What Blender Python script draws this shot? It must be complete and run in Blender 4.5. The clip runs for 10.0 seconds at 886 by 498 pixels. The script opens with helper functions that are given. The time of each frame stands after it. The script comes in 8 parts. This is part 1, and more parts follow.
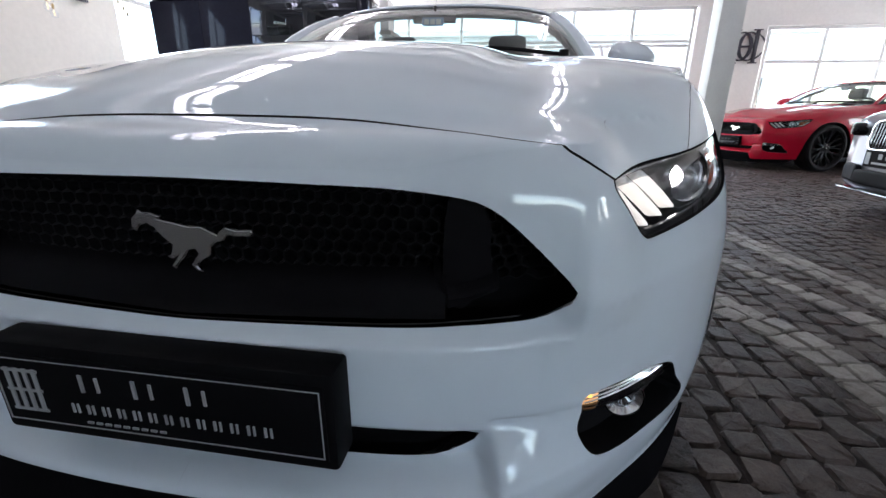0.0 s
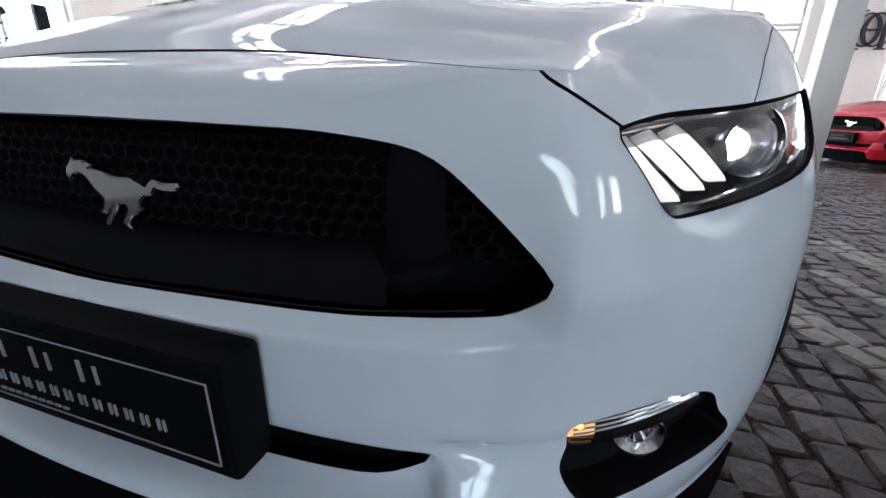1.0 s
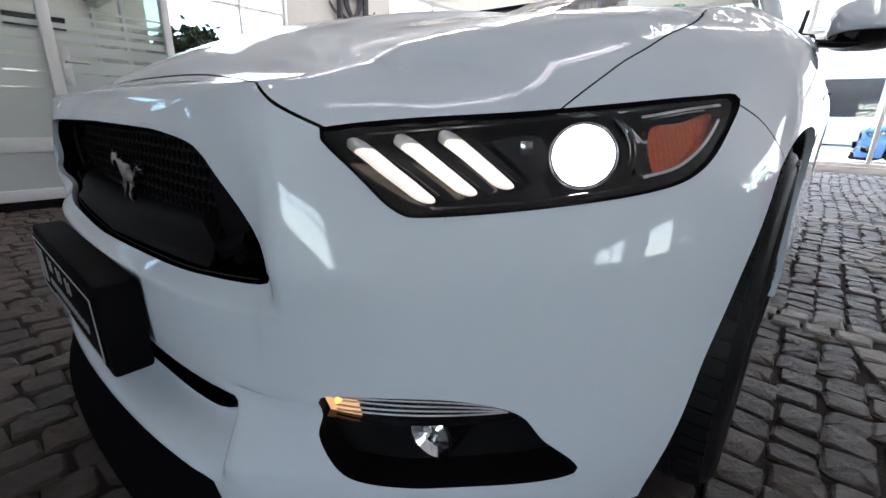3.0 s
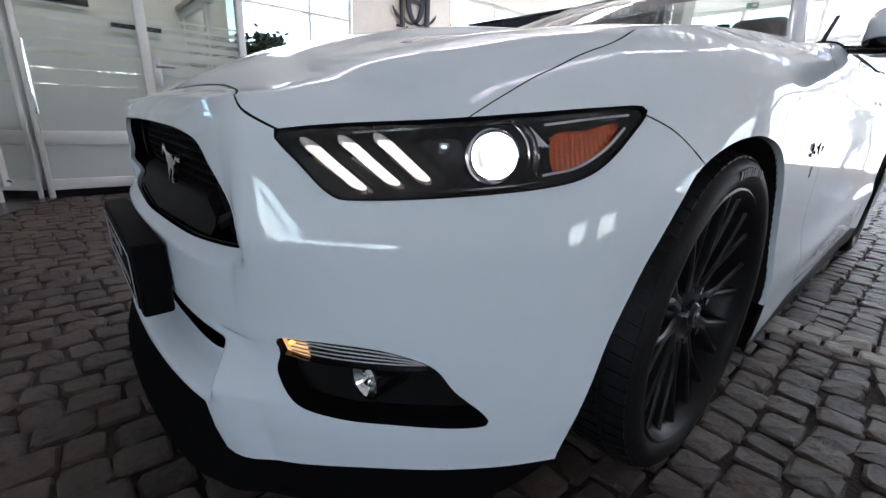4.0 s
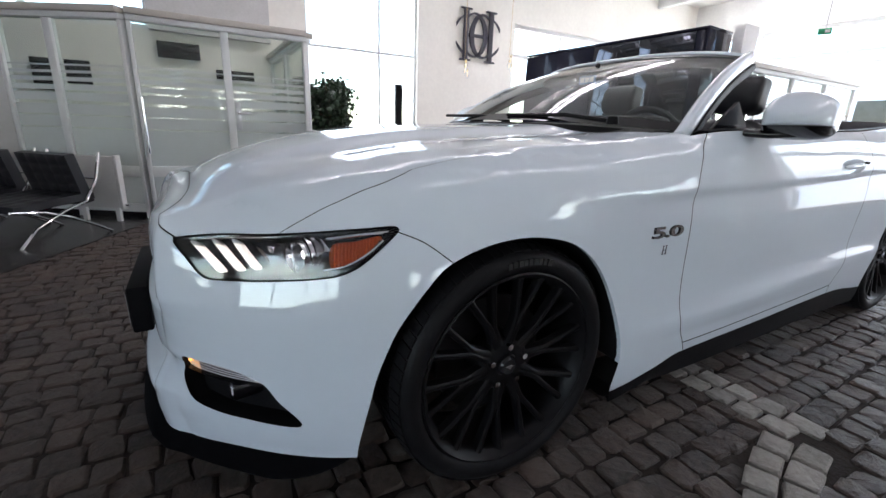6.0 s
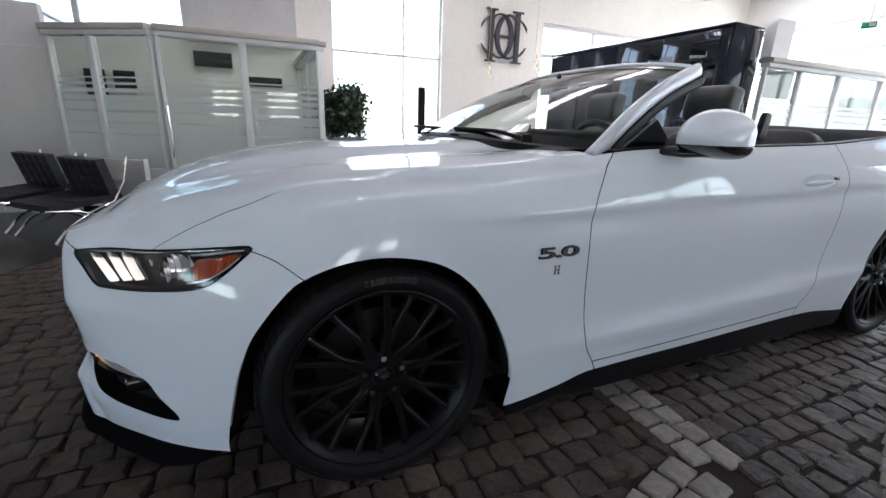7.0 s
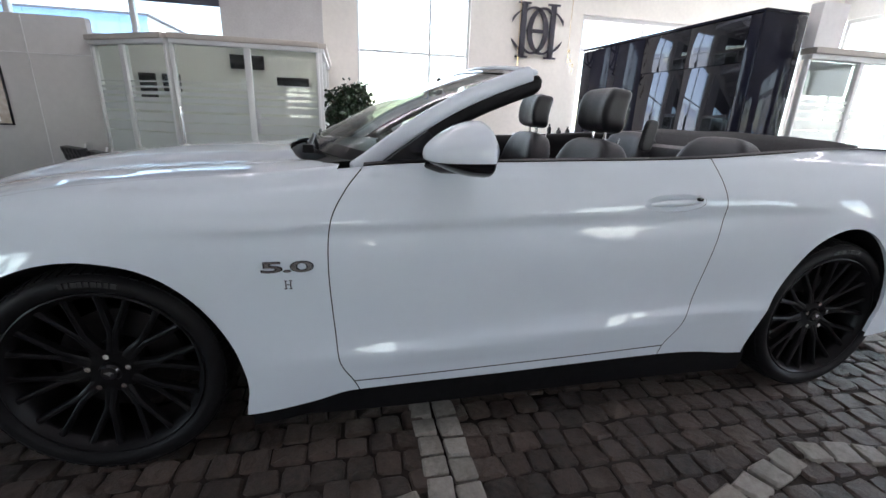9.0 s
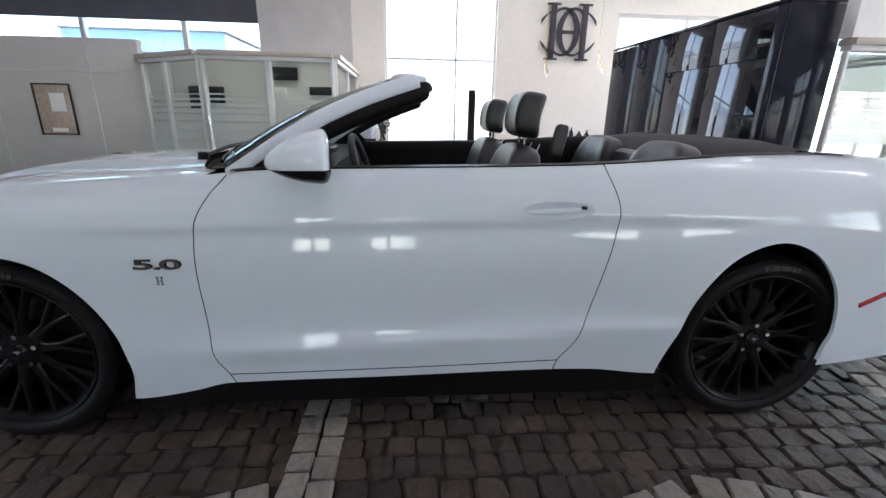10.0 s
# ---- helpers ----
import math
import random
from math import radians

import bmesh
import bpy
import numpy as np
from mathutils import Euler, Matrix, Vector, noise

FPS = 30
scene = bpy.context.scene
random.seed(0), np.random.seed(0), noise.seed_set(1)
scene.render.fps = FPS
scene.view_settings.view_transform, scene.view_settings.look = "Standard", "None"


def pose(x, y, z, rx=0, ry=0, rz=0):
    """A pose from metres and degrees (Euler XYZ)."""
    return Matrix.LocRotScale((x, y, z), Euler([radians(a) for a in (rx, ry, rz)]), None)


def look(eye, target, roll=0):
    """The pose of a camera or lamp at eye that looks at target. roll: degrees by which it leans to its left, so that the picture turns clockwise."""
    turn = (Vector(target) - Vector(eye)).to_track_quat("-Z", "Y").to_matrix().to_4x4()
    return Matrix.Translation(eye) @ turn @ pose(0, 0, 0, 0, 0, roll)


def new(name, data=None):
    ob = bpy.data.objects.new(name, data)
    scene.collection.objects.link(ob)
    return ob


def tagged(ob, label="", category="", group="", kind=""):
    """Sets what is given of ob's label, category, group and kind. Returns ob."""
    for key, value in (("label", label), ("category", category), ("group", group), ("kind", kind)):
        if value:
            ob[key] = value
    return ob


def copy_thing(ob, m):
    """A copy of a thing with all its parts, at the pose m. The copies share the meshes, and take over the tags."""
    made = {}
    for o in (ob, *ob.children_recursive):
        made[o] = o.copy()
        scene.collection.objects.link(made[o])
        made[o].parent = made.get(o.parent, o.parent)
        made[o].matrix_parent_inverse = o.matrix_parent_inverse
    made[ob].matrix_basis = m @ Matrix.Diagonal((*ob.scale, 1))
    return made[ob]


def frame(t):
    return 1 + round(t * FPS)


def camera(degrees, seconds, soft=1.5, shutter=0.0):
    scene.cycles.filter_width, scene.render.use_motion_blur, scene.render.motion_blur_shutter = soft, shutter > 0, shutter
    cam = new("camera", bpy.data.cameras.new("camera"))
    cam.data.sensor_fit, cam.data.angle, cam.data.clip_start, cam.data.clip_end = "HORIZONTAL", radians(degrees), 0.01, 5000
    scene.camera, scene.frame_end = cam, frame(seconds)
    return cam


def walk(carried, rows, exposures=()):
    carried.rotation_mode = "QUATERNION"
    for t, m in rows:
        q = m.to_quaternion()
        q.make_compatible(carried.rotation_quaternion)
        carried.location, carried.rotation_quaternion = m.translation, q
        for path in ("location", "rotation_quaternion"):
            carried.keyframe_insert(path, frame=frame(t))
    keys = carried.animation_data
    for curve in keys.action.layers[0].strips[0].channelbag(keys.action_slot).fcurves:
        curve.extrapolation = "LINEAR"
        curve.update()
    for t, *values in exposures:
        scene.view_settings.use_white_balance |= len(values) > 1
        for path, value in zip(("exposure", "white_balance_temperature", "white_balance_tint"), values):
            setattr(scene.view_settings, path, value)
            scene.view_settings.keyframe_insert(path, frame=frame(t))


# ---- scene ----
cam = camera(92.4, 10.0)
# seconds, eye x y z, yaw, pitch, roll
PATH = [
    (0.0, 0.439, -1.281, 0.769, 8.79, -17.76, 0.71),
    (0.5, 0.497, -1.188, 0.722, 12.15, -18.33, 0.82),
    (1.0, 0.540, -1.137, 0.708, 17.90, -18.82, 1.47),
    (1.5, 0.635, -1.103, 0.703, 23.33, -17.48, 2.00),
    (2.0, 0.742, -1.054, 0.710, 29.00, -16.97, 1.93),
    (2.5, 0.837, -0.996, 0.716, 35.02, -17.69, 1.26),
    (2.7, 0.875, -0.989, 0.706, 37.17, -17.42, 1.26),
    (4.0, 1.137, -0.950, 0.718, 48.11, -17.29, 2.36),
    (4.5, 1.246, -0.858, 0.741, 51.13, -16.55, 2.19),
    (5.0, 1.370, -0.790, 0.783, 54.13, -15.69, 2.09),
    (5.5, 1.510, -0.775, 0.873, 56.64, -15.73, 2.21),
    (7.0, 1.920, -0.286, 1.039, 66.09, -16.45, 1.84),
    (7.5, 1.973, -0.066, 1.062, 68.31, -17.03, 2.10),
    (8.0, 2.075, 0.167, 1.094, 70.11, -17.25, 2.20),
    (8.5, 2.163, 0.407, 1.107, 73.21, -17.12, 2.18),
    (9.0, 2.195, 0.727, 1.122, 76.96, -17.40, 2.03),
    (9.5, 2.243, 1.043, 1.127, 80.51, -17.50, 1.74),
    (10.0, 2.304, 1.371, 1.147, 85.44, -17.05, 1.10),
]
walk(cam, [(t, pose(x, y, z, 90 + pitch, 0, yaw) @ pose(0, 0, 0, 0, 0, roll)) for t, x, y, z, yaw, pitch, roll in PATH],
     [(0.0, 2.94, 6400, 14), (0.5, 3.04, 6400, 14), (1.0, 3.16, 6450, 14), (1.5, 3.24, 6600, 14), (2.0, 3.03, 6750, 14), (2.5, 2.92, 6700, 14), (4.0, 3.04, 6520, 14), (5.5, 3.05, 6520, 14), (7.0, 2.93, 6480, 14), (8.5, 2.96, 6520, 14), (10.0, 2.98, 6550, 14)])

# ---- world and light ----
world = bpy.data.worlds.new("sky")
scene.world = world
world.use_nodes = True
wn = world.node_tree.nodes
sky = wn.new("ShaderNodeTexSky")
sky.sky_type, sky.sun_disc = "NISHITA", False
sky.sun_elevation, sky.sun_rotation = radians(60), radians(160)
wn["Background"].inputs["Strength"].default_value = 0.15
world.node_tree.links.new(sky.outputs[0], wn["Background"].inputs["Color"])
sun = new("sun", bpy.data.lights.new("sun", "SUN"))
sun.data.energy, sun.data.angle, sun.data.color = 2.5, radians(0.5), (1.0, 0.95, 0.88)
sun.matrix_world = look((0, 0, 0), (-0.18, -0.45, -0.87))
EXPOSURE = 2.6
scene.view_settings.exposure = EXPOSURE


def window_light(name, centre, target, w, h, radiance, tint=(0.98, 0.94, 1.035)):
    """Sky light that enters through a window's opening; radiance as the picture shows it."""
    lamp = bpy.data.lights.new(name, "AREA")
    lamp.shape, lamp.size, lamp.size_y, lamp.color = "RECTANGLE", w, h, tint
    lamp.energy = radiance * math.pi * w * h / 2**EXPOSURE
    ob = new(name, lamp)
    ob.matrix_world = look(centre, target)
    return ob


window_light("daylight_south", (4.3, -7.3, 1.38), (4.3, 0, 1.38), 4.7, 1.1, 6.4, (0.84, 0.95, 1.13))
window_light("daylight_east", (11.35, 1.7, 1.40), (0, 1.7, 1.40), 17, 1.34, 6.8)
window_light("daylight_north", (2.6, 10.95, 1.62), (2.6, 0, 1.62), 16.6, 3.2, 3.4)
window_light("daylight_west_door", (-5.75, 1.9, 1.68), (0, 1.9, 1.68), 1.9, 3.36, 3.2)
window_light("daylight_west_side", (-5.75, 7.4, 1.45), (0, 7.4, 1.45), 5.0, 2.9, 6.0)
# these two stand in for the sky: an added slab closes the roof above them
window_light("daylight_roof", (1.5, 4.6, 4.5), (1.5, 4.6, 0), 0.2, 11.6, 9.5)
window_light("daylight_roof", (-3.0, 4.6, 4.5), (-3.0, 4.6, 0), 0.5, 11.6, 9.5)


# ---- materials ----
def mat(name, base, rough=0.5, metal=0.0, var=0.06, scale=6.0, bump=0.0, bump_scale=60.0, coat=0.0, spec=0.5, second=None, **extra):
    """Principled surface with two scales of colour variation and fine relief."""
    m = bpy.data.materials.new(name)
    m.use_nodes = True
    nt = m.node_tree
    n, l = nt.nodes, nt.links
    p = n["Principled BSDF"]
    p.inputs["Roughness"].default_value, p.inputs["Metallic"].default_value = rough, metal
    p.inputs["Coat Weight"].default_value, p.inputs["Coat Roughness"].default_value = coat, 0.03
    p.inputs["Specular IOR Level"].default_value = spec
    for k, v in extra.items():
        p.inputs[k.replace("_", " ")].default_value = v
    if var or bump:
        tc = n.new("ShaderNodeTexCoord")
    if var:
        big, fine, mix, ramp = n.new("ShaderNodeTexNoise"), n.new("ShaderNodeTexNoise"), n.new("ShaderNodeMath"), n.new("ShaderNodeValToRGB")
        big.inputs["Scale"].default_value, fine.inputs["Scale"].default_value = scale, scale * 14
        big.inputs["Detail"].default_value, fine.inputs["Detail"].default_value = 4, 3
        mix.operation = "MULTIPLY_ADD"
        mix.inputs[1].default_value = 0.45
        half = n.new("ShaderNodeMath")
        half.operation = "MULTIPLY"
        half.inputs[1].default_value = 0.55
        l.new(tc.outputs["Object"], big.inputs["Vector"]), l.new(tc.outputs["Object"], fine.inputs["Vector"])
        l.new(big.outputs[0], half.inputs[0]), l.new(fine.outputs[0], mix.inputs[0]), l.new(half.outputs[0], mix.inputs[2])
        hi = second or tuple(min(1, c * (1 + 2 * var)) for c in base)
        lo = tuple(c * (1 - 2 * var) for c in base)
        ramp.color_ramp.elements[0].position, ramp.color_ramp.elements[1].position = 0.3, 0.7
        ramp.color_ramp.elements[0].color, ramp.color_ramp.elements[1].color = (*lo, 1), (*hi, 1)
        l.new(mix.outputs[0], ramp.inputs[0]), l.new(ramp.outputs[0], p.inputs["Base Color"])
    else:
        p.inputs["Base Color"].default_value = (*base, 1)
    if bump:
        bn, bp = n.new("ShaderNodeTexNoise"), n.new("ShaderNodeBump")
        bn.inputs["Scale"].default_value, bn.inputs["Detail"].default_value = bump_scale, 5
        bp.inputs["Strength"].default_value, bp.inputs["Distance"].default_value = bump, 0.01
        l.new(tc.outputs["Object"], bn.inputs["Vector"]), l.new(bn.outputs[0], bp.inputs["Height"]), l.new(bp.outputs[0], p.inputs["Normal"])
    return m


def stone_mat(name, dark, light, rough=0.55):
    """Split stone: each piece has its own tone, with grain, stains and a rough face."""
    m = bpy.data.materials.new(name)
    m.use_nodes = True
    nt = m.node_tree
    n, l = nt.nodes, nt.links
    p = n["Principled BSDF"]
    geo, info, add, tc = n.new("ShaderNodeNewGeometry"), n.new("ShaderNodeObjectInfo"), n.new("ShaderNodeMath"), n.new("ShaderNodeTexCoord")
    add.operation = "ADD"
    l.new(geo.outputs["Random Per Island"], add.inputs[0]), l.new(info.outputs["Random"], add.inputs[1])
    fr = n.new("ShaderNodeMath")
    fr.operation = "FRACT"
    l.new(add.outputs[0], fr.inputs[0])
    grain, stain = n.new("ShaderNodeTexNoise"), n.new("ShaderNodeTexNoise")
    grain.inputs["Scale"].default_value, grain.inputs["Detail"].default_value, grain.inputs["Roughness"].default_value = 42, 8, 0.72
    stain.inputs["Scale"].default_value = 3.5
    l.new(geo.outputs["Position"], grain.inputs["Vector"]), l.new(geo.outputs["Position"], stain.inputs["Vector"])
    s1, s2 = n.new("ShaderNodeMath"), n.new("ShaderNodeMath")
    s1.operation = s2.operation = "MULTIPLY_ADD"
    s1.inputs[1].default_value, s2.inputs[1].default_value = 0.40, 1.45
    l.new(fr.outputs[0], s1.inputs[0]), l.new(grain.outputs[0], s2.inputs[0])
    off = n.new("ShaderNodeMath")
    off.operation = "MULTIPLY_ADD"
    off.inputs[1].default_value, off.inputs[2].default_value = 0.5, -0.61
    l.new(stain.outputs[0], off.inputs[0]), l.new(off.outputs[0], s1.inputs[2]), l.new(s1.outputs[0], s2.inputs[2])
    ramp = n.new("ShaderNodeValToRGB")
    ramp.color_ramp.elements[0].position, ramp.color_ramp.elements[1].position = 0.2, 0.95
    ramp.color_ramp.elements[0].color, ramp.color_ramp.elements[1].color = (*dark, 1), (*light, 1)
    l.new(s2.outputs[0], ramp.inputs[0]), l.new(ramp.outputs[0], p.inputs["Base Color"])
    p.inputs["Roughness"].default_value = rough
    relief, bp = n.new("ShaderNodeTexNoise"), n.new("ShaderNodeBump")
    relief.inputs["Scale"].default_value, relief.inputs["Detail"].default_value, relief.inputs["Roughness"].default_value = 34, 9, 0.74
    bp.inputs["Strength"].default_value, bp.inputs["Distance"].default_value = 1.0, 0.016
    l.new(geo.outputs["Position"], relief.inputs["Vector"]), l.new(relief.outputs[0], bp.inputs["Height"]), l.new(bp.outputs[0], p.inputs["Normal"])
    return m


def glass_mat(name, tint=(1, 1, 1), rough=0.0, alpha=0.12):
    """Thin clear pane: mostly see-through, with a mirror-like gloss."""
    m = bpy.data.materials.new(name)
    m.use_nodes = True
    nt = m.node_tree
    n, l = nt.nodes, nt.links
    clear, gloss, mix, edge = n.new("ShaderNodeBsdfTransparent"), n.new("ShaderNodeBsdfGlossy"), n.new("ShaderNodeMixShader"), n.new("ShaderNodeLayerWeight")
    rise, fres = n.new("ShaderNodeMath"), n.new("ShaderNodeMath")
    rise.operation, fres.operation = "POWER", "MULTIPLY_ADD"
    rise.inputs[1].default_value, fres.inputs[1].default_value, fres.inputs[2].default_value = 4.0, 0.8, 0.03 + 0.1 * alpha
    edge.inputs["Blend"].default_value = 0.5
    l.new(edge.outputs["Facing"], rise.inputs[0]), l.new(rise.outputs[0], fres.inputs[0])
    clear.inputs["Color"].default_value = (*tint, 1)
    gloss.inputs["Roughness"].default_value = rough
    l.new(fres.outputs[0], mix.inputs[0]), l.new(clear.outputs[0], mix.inputs[1]), l.new(gloss.outputs[0], mix.inputs[2])
    l.new(mix.outputs[0], n["Material Output"].inputs["Surface"])
    return m


def film_mat(name, colour):
    """Frosted film: lets light through softly, and some of the view."""
    m = bpy.data.materials.new(name)
    m.use_nodes = True
    n, l = m.node_tree.nodes, m.node_tree.links
    clear, soft, body, m1, m2 = n.new("ShaderNodeBsdfTransparent"), n.new("ShaderNodeBsdfTranslucent"), n.new("ShaderNodeBsdfDiffuse"), n.new("ShaderNodeMixShader"), n.new("ShaderNodeMixShader")
    grain, ramp = n.new("ShaderNodeTexNoise"), n.new("ShaderNodeValToRGB")
    grain.inputs["Scale"].default_value = 9
    ramp.color_ramp.elements[0].color, ramp.color_ramp.elements[1].color = (*(c * 0.94 for c in colour), 1), (*colour, 1)
    l.new(grain.outputs[0], ramp.inputs[0]), l.new(ramp.outputs[0], soft.inputs["Color"]), l.new(ramp.outputs[0], body.inputs["Color"])
    m1.inputs[0].default_value, m2.inputs[0].default_value = 0.5, 0.68
    l.new(soft.outputs[0], m1.inputs[1]), l.new(body.outputs[0], m1.inputs[2]), l.new(clear.outputs[0], m2.inputs[1]), l.new(m1.outputs[0], m2.inputs[2])
    l.new(m2.outputs[0], n["Material Output"].inputs["Surface"])
    return m


def glow_mat(name, colour, strength):
    m = bpy.data.materials.new(name)
    m.use_nodes = True
    p = m.node_tree.nodes["Principled BSDF"]
    p.inputs["Base Color"].default_value = (*colour, 1)
    p.inputs["Emission Color"].default_value, p.inputs["Emission Strength"].default_value = (*colour, 1), strength / 2**EXPOSURE
    return m


WHITE_PAINT = mat("white_car_paint", (0.645, 0.715, 0.775), 0.5, var=0.006, scale=2, coat=1.0, spec=0.0)
RED_PAINT = mat("red_car_paint", (0.42, 0.003, 0.022), 0.4, spec=0.1, var=0.02, coat=1.0)
BLUE_PAINT = mat("blue_car_paint", (0.01, 0.16, 0.5), 0.3, var=0.02, coat=1.0)
SILVER_PAINT = mat("silver_car_paint", (0.13, 0.134, 0.142), 0.3, metal=0.8, var=0.02, coat=1.0)
BLACK_PLASTIC = mat("black_plastic", (0.007, 0.007, 0.0076), 0.5, spec=0.11, var=0.15, scale=30, bump=0.05, bump_scale=400)
DEEP_BLACK = mat("deep_black_plastic", (0.004, 0.004, 0.0046), 0.85, var=0.1, scale=30, spec=0.02)
GLOSS_BLACK = mat("gloss_black", (0.006, 0.006, 0.008), 0.12, var=0.1, scale=8)
SATIN_BLACK = mat("satin_black_metal", (0.006, 0.006, 0.0066), 0.36, var=0.12, scale=20, spec=0.14)
GRILLE_BLACK = mat("grille_black_plastic", (0.006, 0.0056, 0.0064), 0.5, spec=0.05, var=0.15, scale=30, bump=0.05, bump_scale=300)
RUBBER = mat("tyre_rubber", (0.0075, 0.0075, 0.0082), 0.5, spec=0.14, var=0.2, scale=25, bump=0.08, bump_scale=150)
CHROME = mat("chrome", (0.85, 0.86, 0.88), 0.06, metal=1.0, var=0.02)
DARK_CHROME = mat("dark_chrome", (0.35, 0.36, 0.38), 0.15, metal=1.0, var=0.04)
DISC_STEEL = mat("dark_brake_steel", (0.05, 0.05, 0.052), 0.4, metal=1.0, var=0.1, scale=40)
RUBBER_MARK = mat("worn_tyre_lettering", (0.015, 0.016, 0.016), 0.5, var=0.1)
STEEL = mat("brushed_steel", (0.55, 0.55, 0.56), 0.35, metal=1.0, var=0.08, scale=40)
LENS = glass_mat("clear_lens", (0.97, 0.98, 1.0))
SCREEN_GLASS = glass_mat("windscreen_glass", (0.64, 0.71, 0.67), alpha=0.1)
AMBER = mat("amber_reflector", (0.44, 0.068, 0.009), 0.22, var=0.12, scale=60, coat=0.7, bump=0.3, bump_scale=250)
RED_LENS = mat("red_marker", (0.24, 0.008, 0.012), 0.2, var=0.1, scale=60)
LEATHER = mat("black_leather", (0.009, 0.0095, 0.012), 0.42, var=0.2, scale=12, bump=0.15, bump_scale=220)
FABRIC = mat("black_soft_top_cover", (0.012, 0.012, 0.014), 0.85, var=0.2, scale=40, bump=0.2, bump_scale=500)
LED = glow_mat("led_light", (1.0, 0.93, 0.84), 0.64)
ACRYLIC = mat("milky_acrylic", (0.70, 0.69, 0.66), 0.18, var=0.04, scale=40, coat=0.6)
XENON = glow_mat("xenon_light", (1.0, 0.96, 0.90), 16.0)
AMBER_LIT = glow_mat("amber_lit_reflector", (1.0, 0.56, 0.25), 0.5)
FOG_GLOW = glow_mat("amber_lamp_glow", (1.0, 0.42, 0.10), 2.2)
WALL_WHITE = mat("white_wall_paint", (0.78, 0.77, 0.74), 0.7, var=0.03, scale=1.5, bump=0.04, bump_scale=120)
CREAM = mat("cream_wall_paint", (0.82, 0.79, 0.72), 0.7, var=0.03, scale=1.2, bump=0.04, bump_scale=120)
FRAME_WHITE = mat("white_lacquered_frame", (0.72, 0.73, 0.71), 0.4, var=0.03, scale=4)
GREY_PANEL = mat("grey_blind", (0.55, 0.54, 0.52), 0.8, var=0.05, scale=3)
CEILING = mat("ceiling_paint", (0.8, 0.79, 0.76), 0.8, var=0.03, scale=0.8)
GREY_BLIND = mat("grey_blind_cloth", (0.22, 0.22, 0.225), 0.8, var=0.05, scale=5)
FROST = film_mat("frosted_film", (0.80, 0.83, 0.80))
OFFICE_GLASS = glass_mat("office_glass", (0.86, 0.90, 0.87))
LOGO_BLACK = mat("black_letter_metal", (0.02, 0.018, 0.03), 0.35, var=0.15)
PIANO = mat("black_lacquer_panel", (0.011, 0.012, 0.020), 0.05, var=0.08, scale=2, spec=0.12)
SMOKED = mat("smoked_mirror", (0.052, 0.055, 0.066), 0.04, metal=0.9, var=0.05, scale=1.5)
DARK_FLOOR = mat("dark_polished_floor", (0.035, 0.033, 0.032), 0.22, var=0.15, scale=3)
GROUT = mat("sand_joint", (0.020, 0.0145, 0.011), 0.95, var=0.3, scale=12, bump=0.5, bump_scale=90)
SETT = stone_mat("dark_sett_stone", (0.011, 0.0068, 0.0046), (0.098, 0.066, 0.050), 0.44)
PALE_SETT = stone_mat("pale_sett_stone", (0.20, 0.185, 0.16), (0.40, 0.37, 0.33), 0.55)
LEAF = mat("dark_green_leaf", (0.02, 0.045, 0.018), 0.4, var=0.35, scale=9)
BARK = mat("bark", (0.09, 0.06, 0.04), 0.85, var=0.3, scale=30, bump=0.4)
POT = mat("white_planter", (0.7, 0.69, 0.67), 0.35, var=0.03)
GOLD = mat("warm_brass", (0.75, 0.55, 0.28), 0.25, metal=1.0, var=0.05)
BULB = glow_mat("warm_bulb", (1.0, 0.78, 0.45), 1.5)
FASCIA = mat("beige_fascia_board", (0.50, 0.46, 0.40), 0.45, var=0.05, scale=3)
RADIATOR = mat("radiator_enamel", (0.7, 0.69, 0.66), 0.4, var=0.03)
ASPHALT = mat("outdoor_paving", (0.30, 0.29, 0.28), 0.85, var=0.12, scale=1.2, bump=0.2)
BLUE_ROOF = mat("blue_metal_roof", (0.22, 0.36, 0.60), 0.5, var=0.06)
BLIND_DARK = mat("dark_blind_cloth", (0.10, 0.10, 0.125), 0.8, var=0.08, scale=4)
FACADE = mat("pale_facade", (0.62, 0.62, 0.62), 0.8, var=0.05)
EXIT_GREEN = mat("exit_sign_green", (0.02, 0.35, 0.14), 0.5, var=0.03)
SIGN_WHITE = mat("sign_white", (0.85, 0.85, 0.83), 0.5, var=0.01)
PLATE_BLACK = mat("black_plate", (0.004, 0.004, 0.0046), 0.6, var=0.12, scale=14, spec=0.06)
LETTER = mat("silver_lettering", (0.42, 0.43, 0.44), 0.4, metal=0.2, var=0.05)
ART = mat("framed_print", (0.36, 0.25, 0.18), 0.25, var=0.10, scale=1.4, second=(0.58, 0.46, 0.38))
PANEL_GREY = mat("pale_grey_panelling", (0.56, 0.555, 0.53), 0.6, var=0.03, scale=1.2)
SCREEN = mat("dark_screen", (0.02, 0.02, 0.025), 0.12, var=0.3, scale=3)


# ---- mesh helpers ----
def mesh_object(name, bm, material, parent=None, smooth=None):
    me = bpy.data.meshes.new(name)
    bm.to_mesh(me)
    bm.free()
    me.materials.append(material)
    if smooth is not None:
        for p in me.polygons:
            p.use_smooth = True
        if smooth < 180:
            me.set_sharp_from_angle(angle=radians(smooth))
    ob = new(name, me)
    if parent:
        ob.parent = parent
    return ob


def part(name, bm, material, parent, label="", smooth=28):
    """One mesh object under a thing or under a part."""
    ob = mesh_object(name, bm, material, parent, smooth)
    if label:
        ob["label"] = label
    return ob


